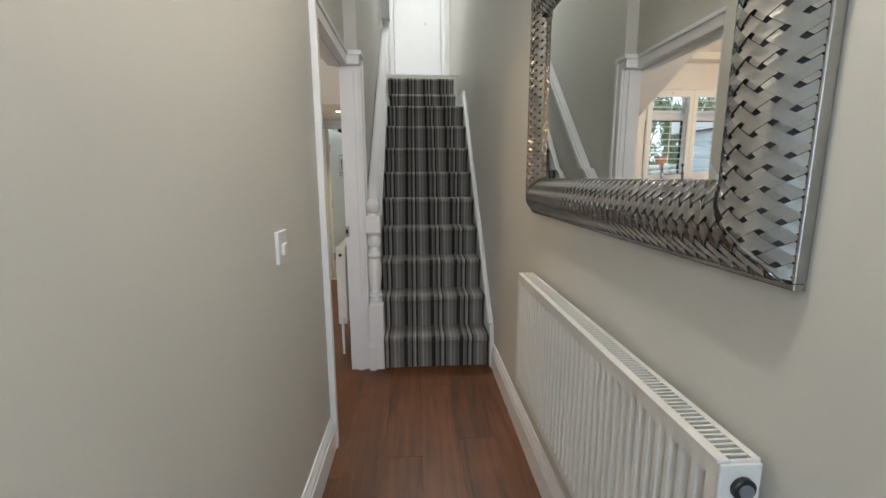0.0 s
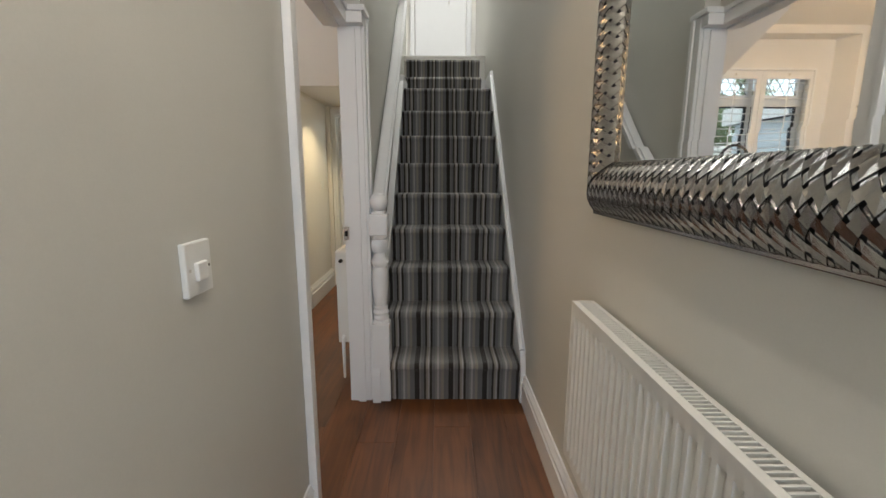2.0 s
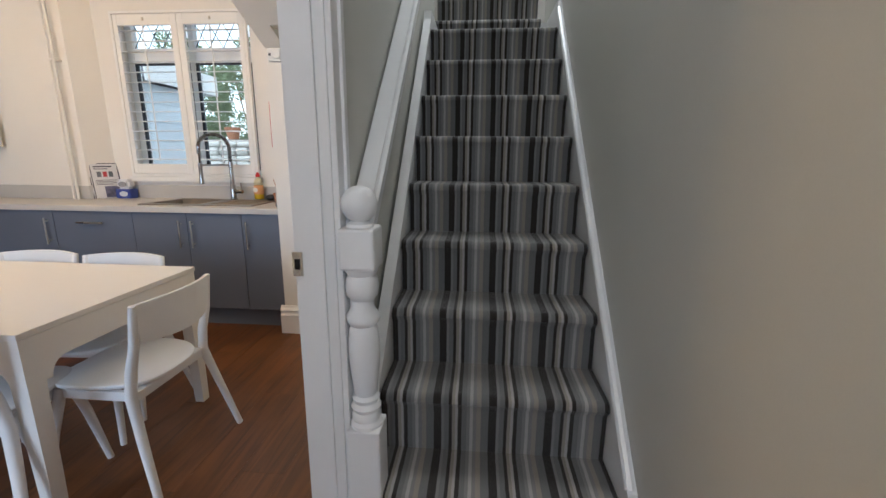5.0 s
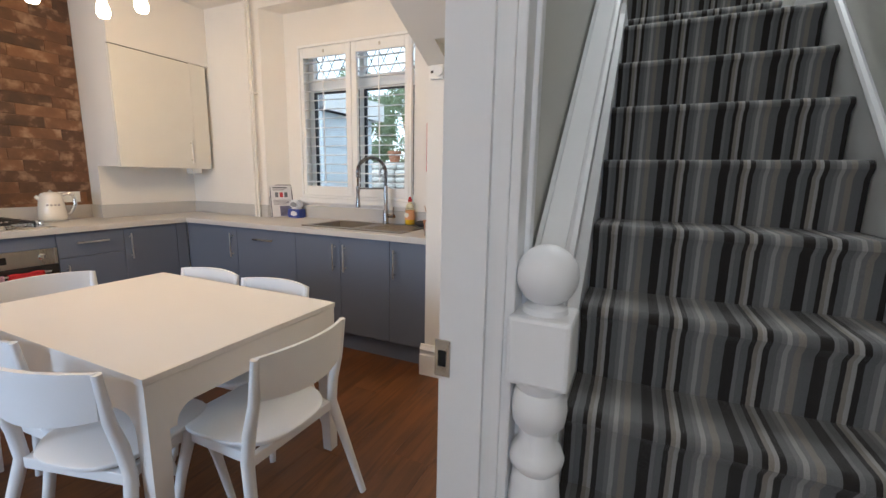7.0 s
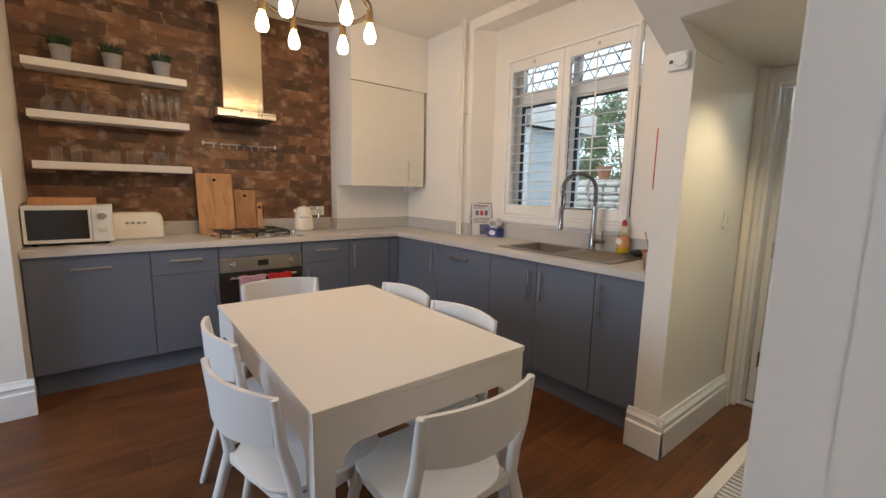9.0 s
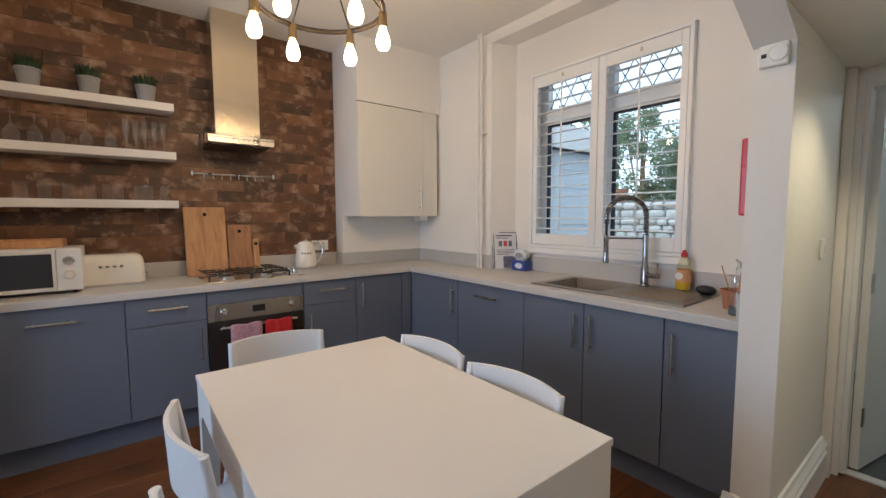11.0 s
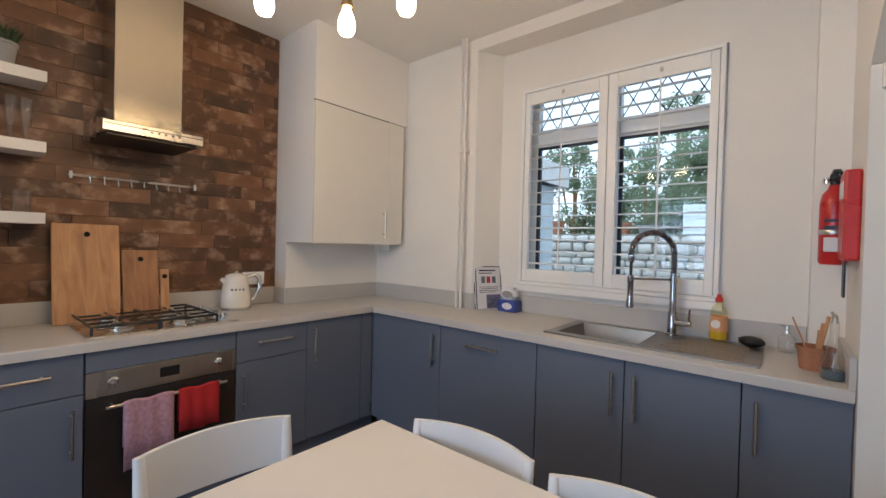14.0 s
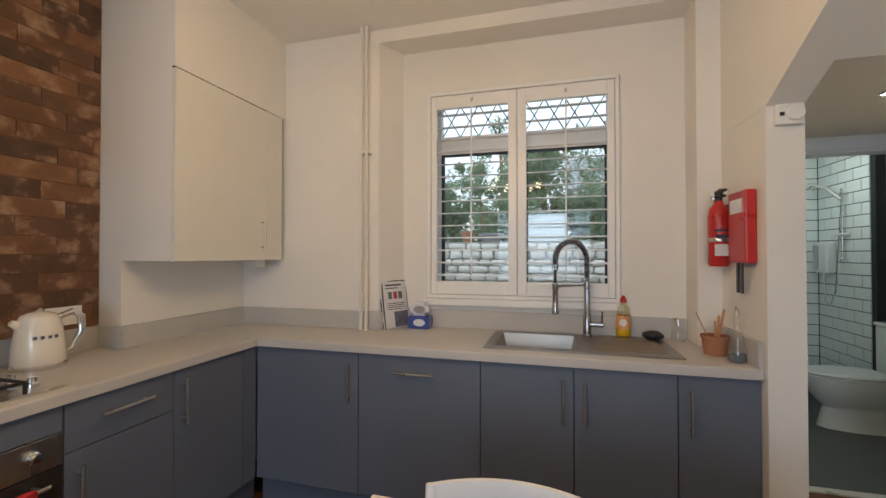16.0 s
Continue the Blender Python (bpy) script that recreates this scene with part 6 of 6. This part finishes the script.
PITCH, HALF, WIDE = 0.030, 0.110, 0.335
for side in "btsn":
    lo, hi = ((MY0, MY1) if side in "bt" else (MZ0, MZ1))
    bm = bmesh.new()
    nv = 12
    rows = [[bm.verts.new(frame_point(side, a, v / nv, -0.004)) for v in range(nv + 1)] for a in (lo, hi)]
    for v in range(nv):
        bm.faces.new((rows[0][v], rows[1][v], rows[1][v + 1], rows[0][v + 1]))
    fr = part("frame_rail", bm, BLACK, mirror, "dark backing of the woven frame", smooth=True)
    # plain weave on the diagonal: each strip lies flat over one crossing and dips under the next
    bm = bmesh.new()
    for m in range(int(1 / HALF) + 2):
        way, vm = (1, -1)[m % 2], m * HALF
        for k in range(-1, int((hi - lo) / PITCH) + 3):
            am = lo + k * PITCH + (PITCH / 2 if m % 2 else 0)
            prev = None
            for u, lift in ((-1, -0.0009), (WIDE - 1, -0.0009), (-WIDE, 0.0009), (WIDE, 0.0009), (1 - WIDE, -0.0009), (1, -0.0009)):
                pair = []
                for w in (-WIDE, WIDE):
                    v = min(max(vm + HALF * (u + w), 0), 1)
                    a = am + way * (u - w) * PITCH / 2
                    pair.append((v, a))
                inside = any(lo + MW * v < a < hi - MW * v for v, a in pair)
                flat = pair[0][0] == pair[1][0]
                pair = [bm.verts.new(frame_point(side, a, v, lift)) for v, a in pair] if inside and not flat else None
                if prev and pair:
                    bm.faces.new((prev[0], prev[1], pair[1], pair[0]))
                prev = pair
    bmesh.ops.recalc_face_normals(bm, faces=bm.faces)
    wv = part("woven_band", bm, SILVER_WEAVE, fr, "woven polished silver strips")
    so = wv.modifiers.new("thickness", "SOLIDIFY")
    so.thickness, so.offset = 0.0009, 0
for y0, y1, z0, z1 in ((MY0 - 0.001, MY1 + 0.004, MZ0 - 0.004, MZ0 + 0.006), (MY0 - 0.001, MY1 + 0.004, MZ1 - 0.006, MZ1 + 0.004), (MY0 - 0.001, MY0 + 0.005, MZ0 + 0.006, MZ1 - 0.006), (MY1 - 0.006, MY1 + 0.004, MZ0 + 0.006, MZ1 - 0.006)):
    part("edge_strip", boxes((0.925, 0.9445, y0, y1, z0, z1), bevel=0.002), SILVER_WEAVE, mirror)

# upstairs door at the stair head
ud = thing("door_upstairs", (0.5, 7.18, 2.56), "white painted door at the head of the stairs", "door", kind="structure")
part("door_panel", boxes((0.10, 0.80, 7.165, 7.195, 2.565, 4.55), bevel=0.003), WHITE_GLOSS, ud)
part("architrave", boxes((0.81, 0.88, 7.15, 7.199, 2.555, 4.60), (0.03, 0.09, 7.15, 7.199, 2.555, 4.60), bevel=0.004), WHITE_GLOSS, ud)
part("coat_hook", tube([(0.567, 7.165, 3.62), (0.567, 7.13, 3.61), (0.567, 7.125, 3.64)], 0.007, 8), STEEL, ud)

# ---------------------------------------------------------------- bathroom
bd = thing("door_bathroom", (-0.765, 5.9, 0), "white bathroom door standing open with a toilet sign", "door", kind="structure")
DW = WHITE_GLOSS
fr = part("frame", boxes((-0.775, -0.745, 5.84, 5.945, 0.012, 1.96), (0.075, 0.105, 5.84, 5.945, 0.012, 1.96), (-0.775, 0.105, 5.84, 5.945, 1.96, 1.99), (-0.828, -0.765, 5.82, 5.839, 0, 2.03), (0.095, 0.165, 5.82, 5.839, 0, 2.03), (-0.765, 0.095, 5.82, 5.839, 1.975, 2.03), bevel=0.002), DW, bd)
ang = Matrix.Translation((-0.745, 5.945, 0)) @ Matrix.Rotation(radians(78), 4, "Z")


def on_door(bm):
    bmesh.ops.transform(bm, matrix=ang, verts=bm.verts)
    return bm


leafd = part("door_leaf", on_door(boxes((0.0, 0.80, -0.04, -0.002, 0.015, 1.955), bevel=0.002)), DW, bd)
for z in (0.30, 1.0, 1.72):
    part("hinge", on_door(boxes((-0.006, 0.03, -0.0425, -0.0385, z - 0.05, z + 0.05), bevel=0.001)), STEEL, leafd, "steel door hinge")
sign = part("toilet_sign", on_door(boxes((0.30, 0.45, -0.046, -0.0405, 1.36, 1.66), bevel=0.002)), PAPER, leafd, "white enamel toilet sign with a black border")
part("sign_border", on_door(boxes((0.308, 0.442, -0.0468, -0.0455, 1.645, 1.65), (0.308, 0.442, -0.0468, -0.0455, 1.37, 1.375), (0.308, 0.312, -0.0468, -0.0455, 1.375, 1.645), (0.438, 0.442, -0.0468, -0.0455, 1.375, 1.645))), INK, sign)
part("sign_symbol", on_door(prism([(0.365, 1.60), (0.385, 1.60), (0.39, 1.585), (0.395, 1.55), (0.383, 1.47), (0.39, 1.45), (0.36, 1.45), (0.367, 1.47), (0.355, 1.55), (0.36, 1.585)], "y", -0.0468, -0.0455)), INK, sign)
txt = bpy.data.curves.new("toilet_lettering", "FONT")
txt.body, txt.size, txt.extrude, txt.align_x = "TOILET", 0.036, 0.0004, "CENTER"
to = new("lettering", txt)
to.parent = sign
to.matrix_basis = Matrix.Translation(-ORIGIN[sign.name]) @ ang @ Matrix.Translation((0.375, -0.0466, 1.40)) @ Matrix.Rotation(radians(90), 4, "X")
txt.materials.append(INK)
PORC = material("white porcelain", (0.80, 0.81, 0.80), 0.12, vary=0.01, bump=0, coat=0.3)
wc = thing("toilet", (0.55, 6.95, 0), "white porcelain toilet with a closed lid", "toilet")


def oval(cx, cy, lx, ly, z, n=28, back=None):
    return [(cx + lx * math.cos(2 * math.pi * i / n) if back is None else max(min(cx + lx * math.cos(2 * math.pi * i / n), back), -9), cy + ly * math.sin(2 * math.pi * i / n), z) for i in range(n)]


def loft(rings):
    bm = bmesh.new()
    vs = [[bm.verts.new(p) for p in r] for r in rings]
    for a, b in zip(vs, vs[1:]):
        for i in range(len(a)):
            bm.faces.new((a[i], a[(i + 1) % len(a)], b[(i + 1) % len(a)], b[i]))
    bm.faces.new(vs[0][::-1]), bm.faces.new(vs[-1])
    bmesh.ops.recalc_face_normals(bm, faces=bm.faces)
    return bm


wx, wy = 0.50, 7.02
part("pedestal", loft([oval(wx + 0.06, wy, 0.295, 0.125, 0.004, back=0.76), oval(wx + 0.065, wy, 0.285, 0.12, 0.06, back=0.76), oval(wx + 0.08, wy, 0.275, 0.11, 0.17, back=0.76), oval(wx + 0.07, wy, 0.30, 0.125, 0.20, back=0.76), oval(wx + 0.03, wy, 0.315, 0.16, 0.27, back=0.76), oval(wx, wy, 0.31, 0.182, 0.345, back=0.76), oval(wx - 0.02, wy, 0.30, 0.188, 0.40, back=0.76)]), PORC, wc, smooth=True)
part("seat", loft([oval(wx - 0.02, wy, 0.305, 0.19, 0.402, back=0.70), oval(wx - 0.02, wy, 0.31, 0.195, 0.412, back=0.70), oval(wx - 0.02, wy, 0.305, 0.19, 0.422, back=0.70)]), PORC, wc, smooth=True)
part("lid", loft([oval(wx - 0.02, wy, 0.30, 0.187, 0.425, back=0.70), oval(wx - 0.02, wy, 0.308, 0.193, 0.436, back=0.70), oval(wx - 0.02, wy, 0.295, 0.18, 0.450, back=0.70)]), PORC, wc, smooth=True)
part("cistern", boxes((0.76, 0.948, 6.80, 7.20, 0.38, 0.80), (0.75, 0.949, 6.79, 7.21, 0.80, 0.83), bevel=0.012), PORC, wc)
part("flush_lever", tube([(0.79, 6.80, 0.74), (0.79, 6.77, 0.74), (0.73, 6.765, 0.735)], 0.008, 8), CHROME, wc, smooth=True)
shw = thing("electric_shower", (0.75, 7.7, 1.2), "white electric shower with a riser rail and hose", "shower")
SHY = 7.70
part("unit", boxes((0.70, 0.782, SHY, SHY + 0.22, 1.20, 1.50), bevel=0.02), PLASTIC_WHITE, shw)
part("control_panel", boxes((0.693, 0.701, SHY + 0.13, SHY + 0.21, 1.23, 1.47), bevel=0.01), material("grey control panel", (0.45, 0.47, 0.48), 0.3), shw)
part("riser_rail", tube([(0.745, 7.56, 1.33), (0.745, 7.56, 1.98)], 0.011, 10), CHROME, shw, smooth=True)
for z in (1.32, 1.93):
    part("rail_bracket", boxes((0.735, 0.782, 7.54, 7.58, z - 0.02, z + 0.02), bevel=0.004), CHROME, shw)
part("shower_head", tube([(0.74, 7.56, 1.88), (0.68, 7.66, 2.0), (0.61, 7.75, 2.05), (0.595, 7.77, 2.03)], [0.016, 0.014, 0.018, 0.05], 12), CHROME, shw, smooth=True)
part("hose", tube([(0.74, 7.56, 1.84), (0.725, 7.58, 1.4), (0.72, 7.61, 1.05), (0.715, 7.68, 0.90), (0.715, 7.76, 0.93), (0.73, 7.80, 1.05), (0.735, 7.82, 1.20)], 0.007, 8), CHROME, shw, smooth=True)
part("soap_dish", boxes((0.67, 0.782, 7.51, 7.61, 1.55, 1.575), bevel=0.008), PLASTIC_WHITE, shw)

# ---------------------------------------------------------------- garden beyond the window
LAWN = material("stone paving", (0.28, 0.27, 0.25), 0.9, vary=0.2, scale=3, grain=60, bump=0.1)
setting("ground", boxes((-60, 60, 5.75, 90, -0.6, -0.35)), LAWN, "grey paved yard outside")
BLUE_RENDER = material("pale blue boards", (0.70, 0.77, 0.83), 0.6, vary=0.05, scale=3, grain=40, bump=0.03)
shed = thing("outbuilding", (-4.5, 7.5, -0.35), "pale blue boarded outbuilding with a white roof edge", "outbuilding")
part("wall", boxes((-5.6, -3.5, 6.9, 8.0, -0.35, 2.12)), BLUE_RENDER, shed)
for i in range(11):
    part("board", boxes((-3.5, -3.485, 6.9, 8.0, -0.3 + 0.22 * i, -0.095 + 0.22 * i), bevel=0.003), BLUE_RENDER, shed)
part("roof", boxes((-5.7, -3.37, 6.8, 8.12, 2.15, 2.36), bevel=0.01), material("grey roof felt", (0.22, 0.23, 0.25), 0.8), shed)
part("fascia", boxes((-3.37, -3.35, 6.8, 8.12, 2.12, 2.38)), SHUTTER_WHITE, shed)
part("fascia", boxes((-5.7, -3.35, 8.12, 8.14, 2.12, 2.38)), SHUTTER_WHITE, shed)
STONE = material("pale rubble stone", (0.62, 0.60, 0.55), 0.9, vary=0.3, scale=12, grain=60, bump=0.15, per_piece=0.3)
gw = thing("garden_wall", (-1.5, 10.2, -0.35), "low pale rubble stone garden wall", "garden wall", kind="structure")
part("core", boxes((-7.0, 3.5, 10.25, 10.6, -0.35, 1.60)), material("lime mortar", (0.30, 0.28, 0.25), 0.95, vary=0.2, bump=0.1), gw)
random.seed(9)
stones = []
for q in range(3):
    sb = bmesh.new()
    bmesh.ops.create_icosphere(sb, subdivisions=2, radius=0.5)
    for v in sb.verts:
        w = Vector((math.copysign(abs(v.co.x * 2) ** 0.55, v.co.x) / 2, v.co.y * 0.6, math.copysign(abs(v.co.z * 2) ** 0.55, v.co.z) / 2))
        v.co = w * (1 + 0.16 * noise.noise(v.co * 3 + Vector((q * 7, 0, 0))))
    stones.append(mesh_of("stone", sb, STONE, True))
z = -0.35
while z < 1.54:
    hgt = random.uniform(0.11, 0.17)
    x = -5.0
    while x < 1.0:
        w = random.uniform(0.18, 0.36)
        piece("stone", random.choice(stones), gw, Matrix.LocRotScale((x + w / 2, 10.24, z + hgt / 2), Euler((0, random.uniform(-0.05, 0.05), 0)), (w * 0.97, 0.2, hgt * 0.95)))
        x += w
    z += hgt


def leafy(name, cx, cy, z0, z1, rx, ry, count, seed, label):
    """A shrub: a branching stem and a crown of many small leaves in uneven clumps."""
    rnd = random.Random(seed)
    b = thing(name, (cx, cy, -0.35), label, "shrub", "shrubs behind the garden wall")
    bm = bmesh.new()
    heads = []
    for i in range(44):
        a, r = rnd.uniform(0, 6.283), math.sqrt(rnd.random())
        heads.append((Vector((cx + rx * r * math.cos(a), cy + ry * r * math.sin(a), z0 + (z1 - z0) * rnd.random() * (1.1 - 0.5 * r))), rnd.uniform(0.16, 0.36)))
    part("trunk", tube([(cx, cy, -0.36), (cx + 0.05, cy, (z0 + z1) / 2 - 0.3), (cx - 0.03, cy, z1 - 0.4)], [0.07, 0.05, 0.015], 8), BOARD_DARK, b)
    limb = bmesh.new()
    for hp, hr in heads[:12]:
        tube([(cx, cy, z0 + 0.25 * (hp.z - z0)), hp], [0.022, 0.006], 5, limb)
    part("limb", limb, BOARD_DARK, b)
    for hp, hr in heads:
        for i in range(count // len(heads)):
            d = Vector((rnd.gauss(0, 1), rnd.gauss(0, 1), rnd.gauss(0, 1))).normalized() * hr * rnd.random() ** 0.4
            p = hp + d
            u = Vector((rnd.gauss(0, 1), rnd.gauss(0, 1), rnd.gauss(0, 0.6))).normalized()
            w = u.orthogonal().normalized()
            l, ww = rnd.uniform(0.035, 0.07), rnd.uniform(0.014, 0.026)
            v = [bm.verts.new(q) for q in (p - u * l, p + w * ww, p + u * l, p - w * ww)]
            bm.faces.new(v)
    part("crown", bm, GARDEN_LEAF, b)


GARDEN_LEAF = material("garden leaf", (0.25, 0.30, 0.21), 0.6, vary=0.5, scale=5, grain=40, bump=0)
leaf_nodes = GARDEN_LEAF.node_tree
through_leaf, leaf_mix = leaf_nodes.nodes.new("ShaderNodeBsdfTranslucent"), leaf_nodes.nodes.new("ShaderNodeMixShader")
through_leaf.inputs["Color"].default_value = (0.30, 0.38, 0.20, 1)
leaf_mix.inputs[0].default_value = 0.5
leaf_nodes.links.new(leaf_nodes.nodes["Principled BSDF"].outputs[0], leaf_mix.inputs[1])
leaf_nodes.links.new(through_leaf.outputs[0], leaf_mix.inputs[2])
leaf_nodes.links.new(leaf_mix.outputs[0], leaf_nodes.nodes["Material Output"].inputs["Surface"])
leafy("shrub", -2.0, 11.0, 0.9, 3.7, 1.25, 0.5, 12000, 3, "dense dark green shrub behind the garden wall")
leafy("shrub", -0.2, 11.0, 0.9, 3.5, 1.1, 0.5, 9000, 5, "thin pale green shrub behind the garden wall")
leafy("shrub", -4.6, 11.3, 0.9, 3.6, 1.2, 0.5, 9000, 21, "pale green shrub beyond the outbuilding")
leafy("shrub", -6.6, 11.8, 0.9, 4.2, 1.5, 0.6, 9000, 22, "tall green shrub beyond the outbuilding")
leafy("shrub", -3.1, 13.2, 1.6, 5.2, 1.6, 0.7, 8000, 23, "tall thin green tree behind the shrubs")
leafy("shrub", -0.6, 13.6, 1.6, 5.0, 1.5, 0.7, 6000, 24, "tall thin green tree behind the shrubs")
leafy("shrub", -3.3, 11.6, 0.9, 3.2, 0.9, 0.5, 7000, 8, "dark green shrub beside the outbuilding")
leafy("shrub", 1.5, 11.3, 0.8, 3.4, 1.0, 0.5, 7000, 11, "tall green shrub behind the garden wall")
PALE_PAINT = material("pale blue white paint", (0.74, 0.79, 0.82), 0.6, vary=0.06, scale=6, bump=0.03)
chest = thing("garden_chest", (-2.0, 10.43, 1.6), "pale painted wooden chest standing on the garden wall", "garden chest")
for k in range(4):
    part("board", boxes((-2.40, -1.62, 10.29, 10.56, 1.61 + 0.115 * k, 1.72 + 0.115 * k), bevel=0.004), PALE_PAINT, chest)
for x in (-2.42, -1.64):
    part("corner_post", boxes((x, x + 0.04, 10.275, 10.57, 1.60, 2.08), bevel=0.004), PALE_PAINT, chest)
for x, h, r, mm, lab in ((-3.32, 0.20, 0.12, TERRA, "terracotta flower pot on the garden wall"), (-4.55, 0.24, 0.14, TERRA, "terracotta flower pot on the garden wall"), (-2.9, 0.15, 0.22, POT_GREY, "wide dark grey planter on the garden wall")):
    solid("flower_pot", lathe([(r * 0.7, 1.60), (r, 1.60 + h * 0.8), (r * 1.08, 1.60 + h * 0.8), (r * 1.08, 1.60 + h), (r * 0.95, 1.60 + h), (r * 0.9, 1.60 + h * 0.85), (0, 1.60 + h * 0.85)], x, 10.43, 20), mm, lab, "flower pot", "pots on the garden wall", smooth=True)
house = thing("neighbour_house", (1.5, 24, -0.35), "distant white rendered house with a grey roof", "house")
part("wall", boxes((-1, 9, 22, 26, -0.35, 4.2)), KITCHEN_PAINT, house)
part("roof", prism([(21.6, 4.2), (24, 6.0), (26.4, 4.2)], "x", -1.3, 9.3), material("slate roof", (0.34, 0.35, 0.37), 0.7, vary=0.2, bump=0.05), house)
for x in (0.4, 3, 5.6):
    wn = part("window", boxes((x, x + 1.1, 21.96, 21.995, 1.6, 2.9)), PVC, house)
    part("pane", boxes((x + 0.08, x + 1.02, 21.94, 21.958, 1.68, 2.82)), OVEN_GLASS, wn)

# ---------------------------------------------------------------- pieces of floor and walls
def slab(name, w, d, h, mat, bevel=0.002):
    """A thin piece w by d by h with its four upper edges eased, centred on x and y, standing on z = 0."""
    bm = bmesh.new()
    lo = [bm.verts.new((x * w / 2, y * d / 2, 0)) for x, y in ((-1, -1), (1, -1), (1, 1), (-1, 1))]
    mi = [bm.verts.new((x * w / 2, y * d / 2, h - bevel)) for x, y in ((-1, -1), (1, -1), (1, 1), (-1, 1))]
    up = [bm.verts.new((x * (w / 2 - bevel), y * (d / 2 - bevel), h)) for x, y in ((-1, -1), (1, -1), (1, 1), (-1, 1))]
    for a, b in ((lo, mi), (mi, up)):
        for i in range(4):
            bm.faces.new((a[i], a[(i + 1) % 4], b[(i + 1) % 4], b[i]))
    bm.faces.new(up)
    bmesh.ops.recalc_face_normals(bm, faces=bm.faces)
    return mesh_of(name, bm, mat)


random.seed(12)
# floor planks run along the hall
PW, PL = 0.19, 1.28
cache = {}


def lay(x0, x1, y0, y1, shift):
    x, n = x0, 0
    while x < x1 - 0.01:
        w = min(PW, x1 - x)
        y = y0 - ((n * 0.45 + shift) % 1.0) * PL
        while y < y1:
            a, b = max(y, y0), min(y + PL, y1)
            if b - a > 0.02:
                key = (round(w, 3), round(b - a, 2))
                if key not in cache:
                    cache[key] = slab("plank", w - 0.0006, b - a - 0.0006, 0.012, FLOOR_WOOD, 0.0007)
                piece("plank", cache[key], floor, Matrix.Translation((x + w / 2, (a + b) / 2, -0.012)))
            y += PL
        x += PW
        n += 1


lay(-0.15, 0.95, -1.5, 5.3, 0.2)
lay(-3.18 - 0.76, -0.15, 0.55, 5.3, 0.6)
lay(-0.83, 0.95, 5.3, 5.9, 0.3)

# brick slips on the kitchen wall
brickwall = tagged(new("wall_brick_slips", mesh_of("brick_bed", boxes((WEST - 0.001, WEST + 0.006, NIB_Y + 0.002, 4.513, 0.93, CEIL - 0.002)), GROUT)), "dark brown glazed brick slip wall with worn pale patches", kind="structure")
ORIGIN[brickwall.name] = Vector((0, 0, 0))
BL, BH, JT = 0.305, 0.082, 0.0026
bricks = {}
turn = Matrix.Rotation(radians(90), 4, "Z") @ Matrix.Rotation(radians(90), 4, "X")
row, z = 0, CEIL - 0.004 - BH
while z > 0.93:
    y = NIB_Y + 0.004 - ((0.0, 0.5, 0.23, 0.71, 0.38)[row % 5]) * BL
    while y < 4.512:
        a, b = max(y, NIB_Y + 0.004), min(y + BL, 4.512)
        if b - a > 0.02:
            key = round(b - a, 2)
            if key not in bricks:
                bricks[key] = [slab("brick", b - a - JT, BH - JT, 0.008 + 0.0012 * v, BRICK, 0.0015) for v in range(2)]
            piece("brick", random.choice(bricks[key]), brickwall, Matrix.Translation((WEST + 0.001, (a + b) / 2, z + BH / 2)) @ turn)
        y += BL
    z -= BH
    row += 1

# bathroom tiles
TILE = material("white glazed tile", (0.80, 0.85, 0.82), 0.12, vary=0.03, scale=6, grain=40, bump=0.01, per_piece=0.15)
TW, TH, TJ = 0.205, 0.105, 0.007
full, cut = slab("tile", TW - TJ, TH - TJ, 0.008, TILE, 0.002), slab("tile", TW / 2 - TJ, TH - TJ, 0.008, TILE, 0.002)
north, east = bpy.data.objects["wall_bathroom_north"], bpy.data.objects["wall_bathroom_east"]
for r in range(21):
    z = 0.15 + TH * (r + 0.5)
    for c in range(5):
        if r % 2 and c == 0:
            piece("tile", cut, north, Matrix.Translation((0.782 - TW / 4, 8.0, z)) @ Matrix.Rotation(radians(90), 4, "X"))
        else:
            piece("tile", full, north, Matrix.Translation((0.782 - TW * (c + (0.0 if r % 2 else 0.5)), 8.0, z)) @ Matrix.Rotation(radians(90), 4, "X"))
    for c in range(4):
        if (r % 2 == 0 and c == 0) or (r % 2 and c == 3):
            piece("tile", cut, east, Matrix.Translation((0.79, 7.992 - (TW / 4 if c == 0 else TW * 3.25), z)) @ Matrix.Rotation(radians(-90), 4, "Z") @ Matrix.Rotation(radians(90), 4, "X"))
        else:
            piece("tile", full, east, Matrix.Translation((0.79, 7.992 - TW * (c + (0.5 if r % 2 else 0.0)), z)) @ Matrix.Rotation(radians(-90), 4, "Z") @ Matrix.Rotation(radians(90), 4, "X"))
setting("trim_bathroom_cove", boxes((-0.2, 0.775, 7.985, 7.9985, 0.004, 0.148), (0.777, 0.7885, 7.22, 7.985, 0.004, 0.148)), BATH_FLOOR, "dark grey coved vinyl skirting")
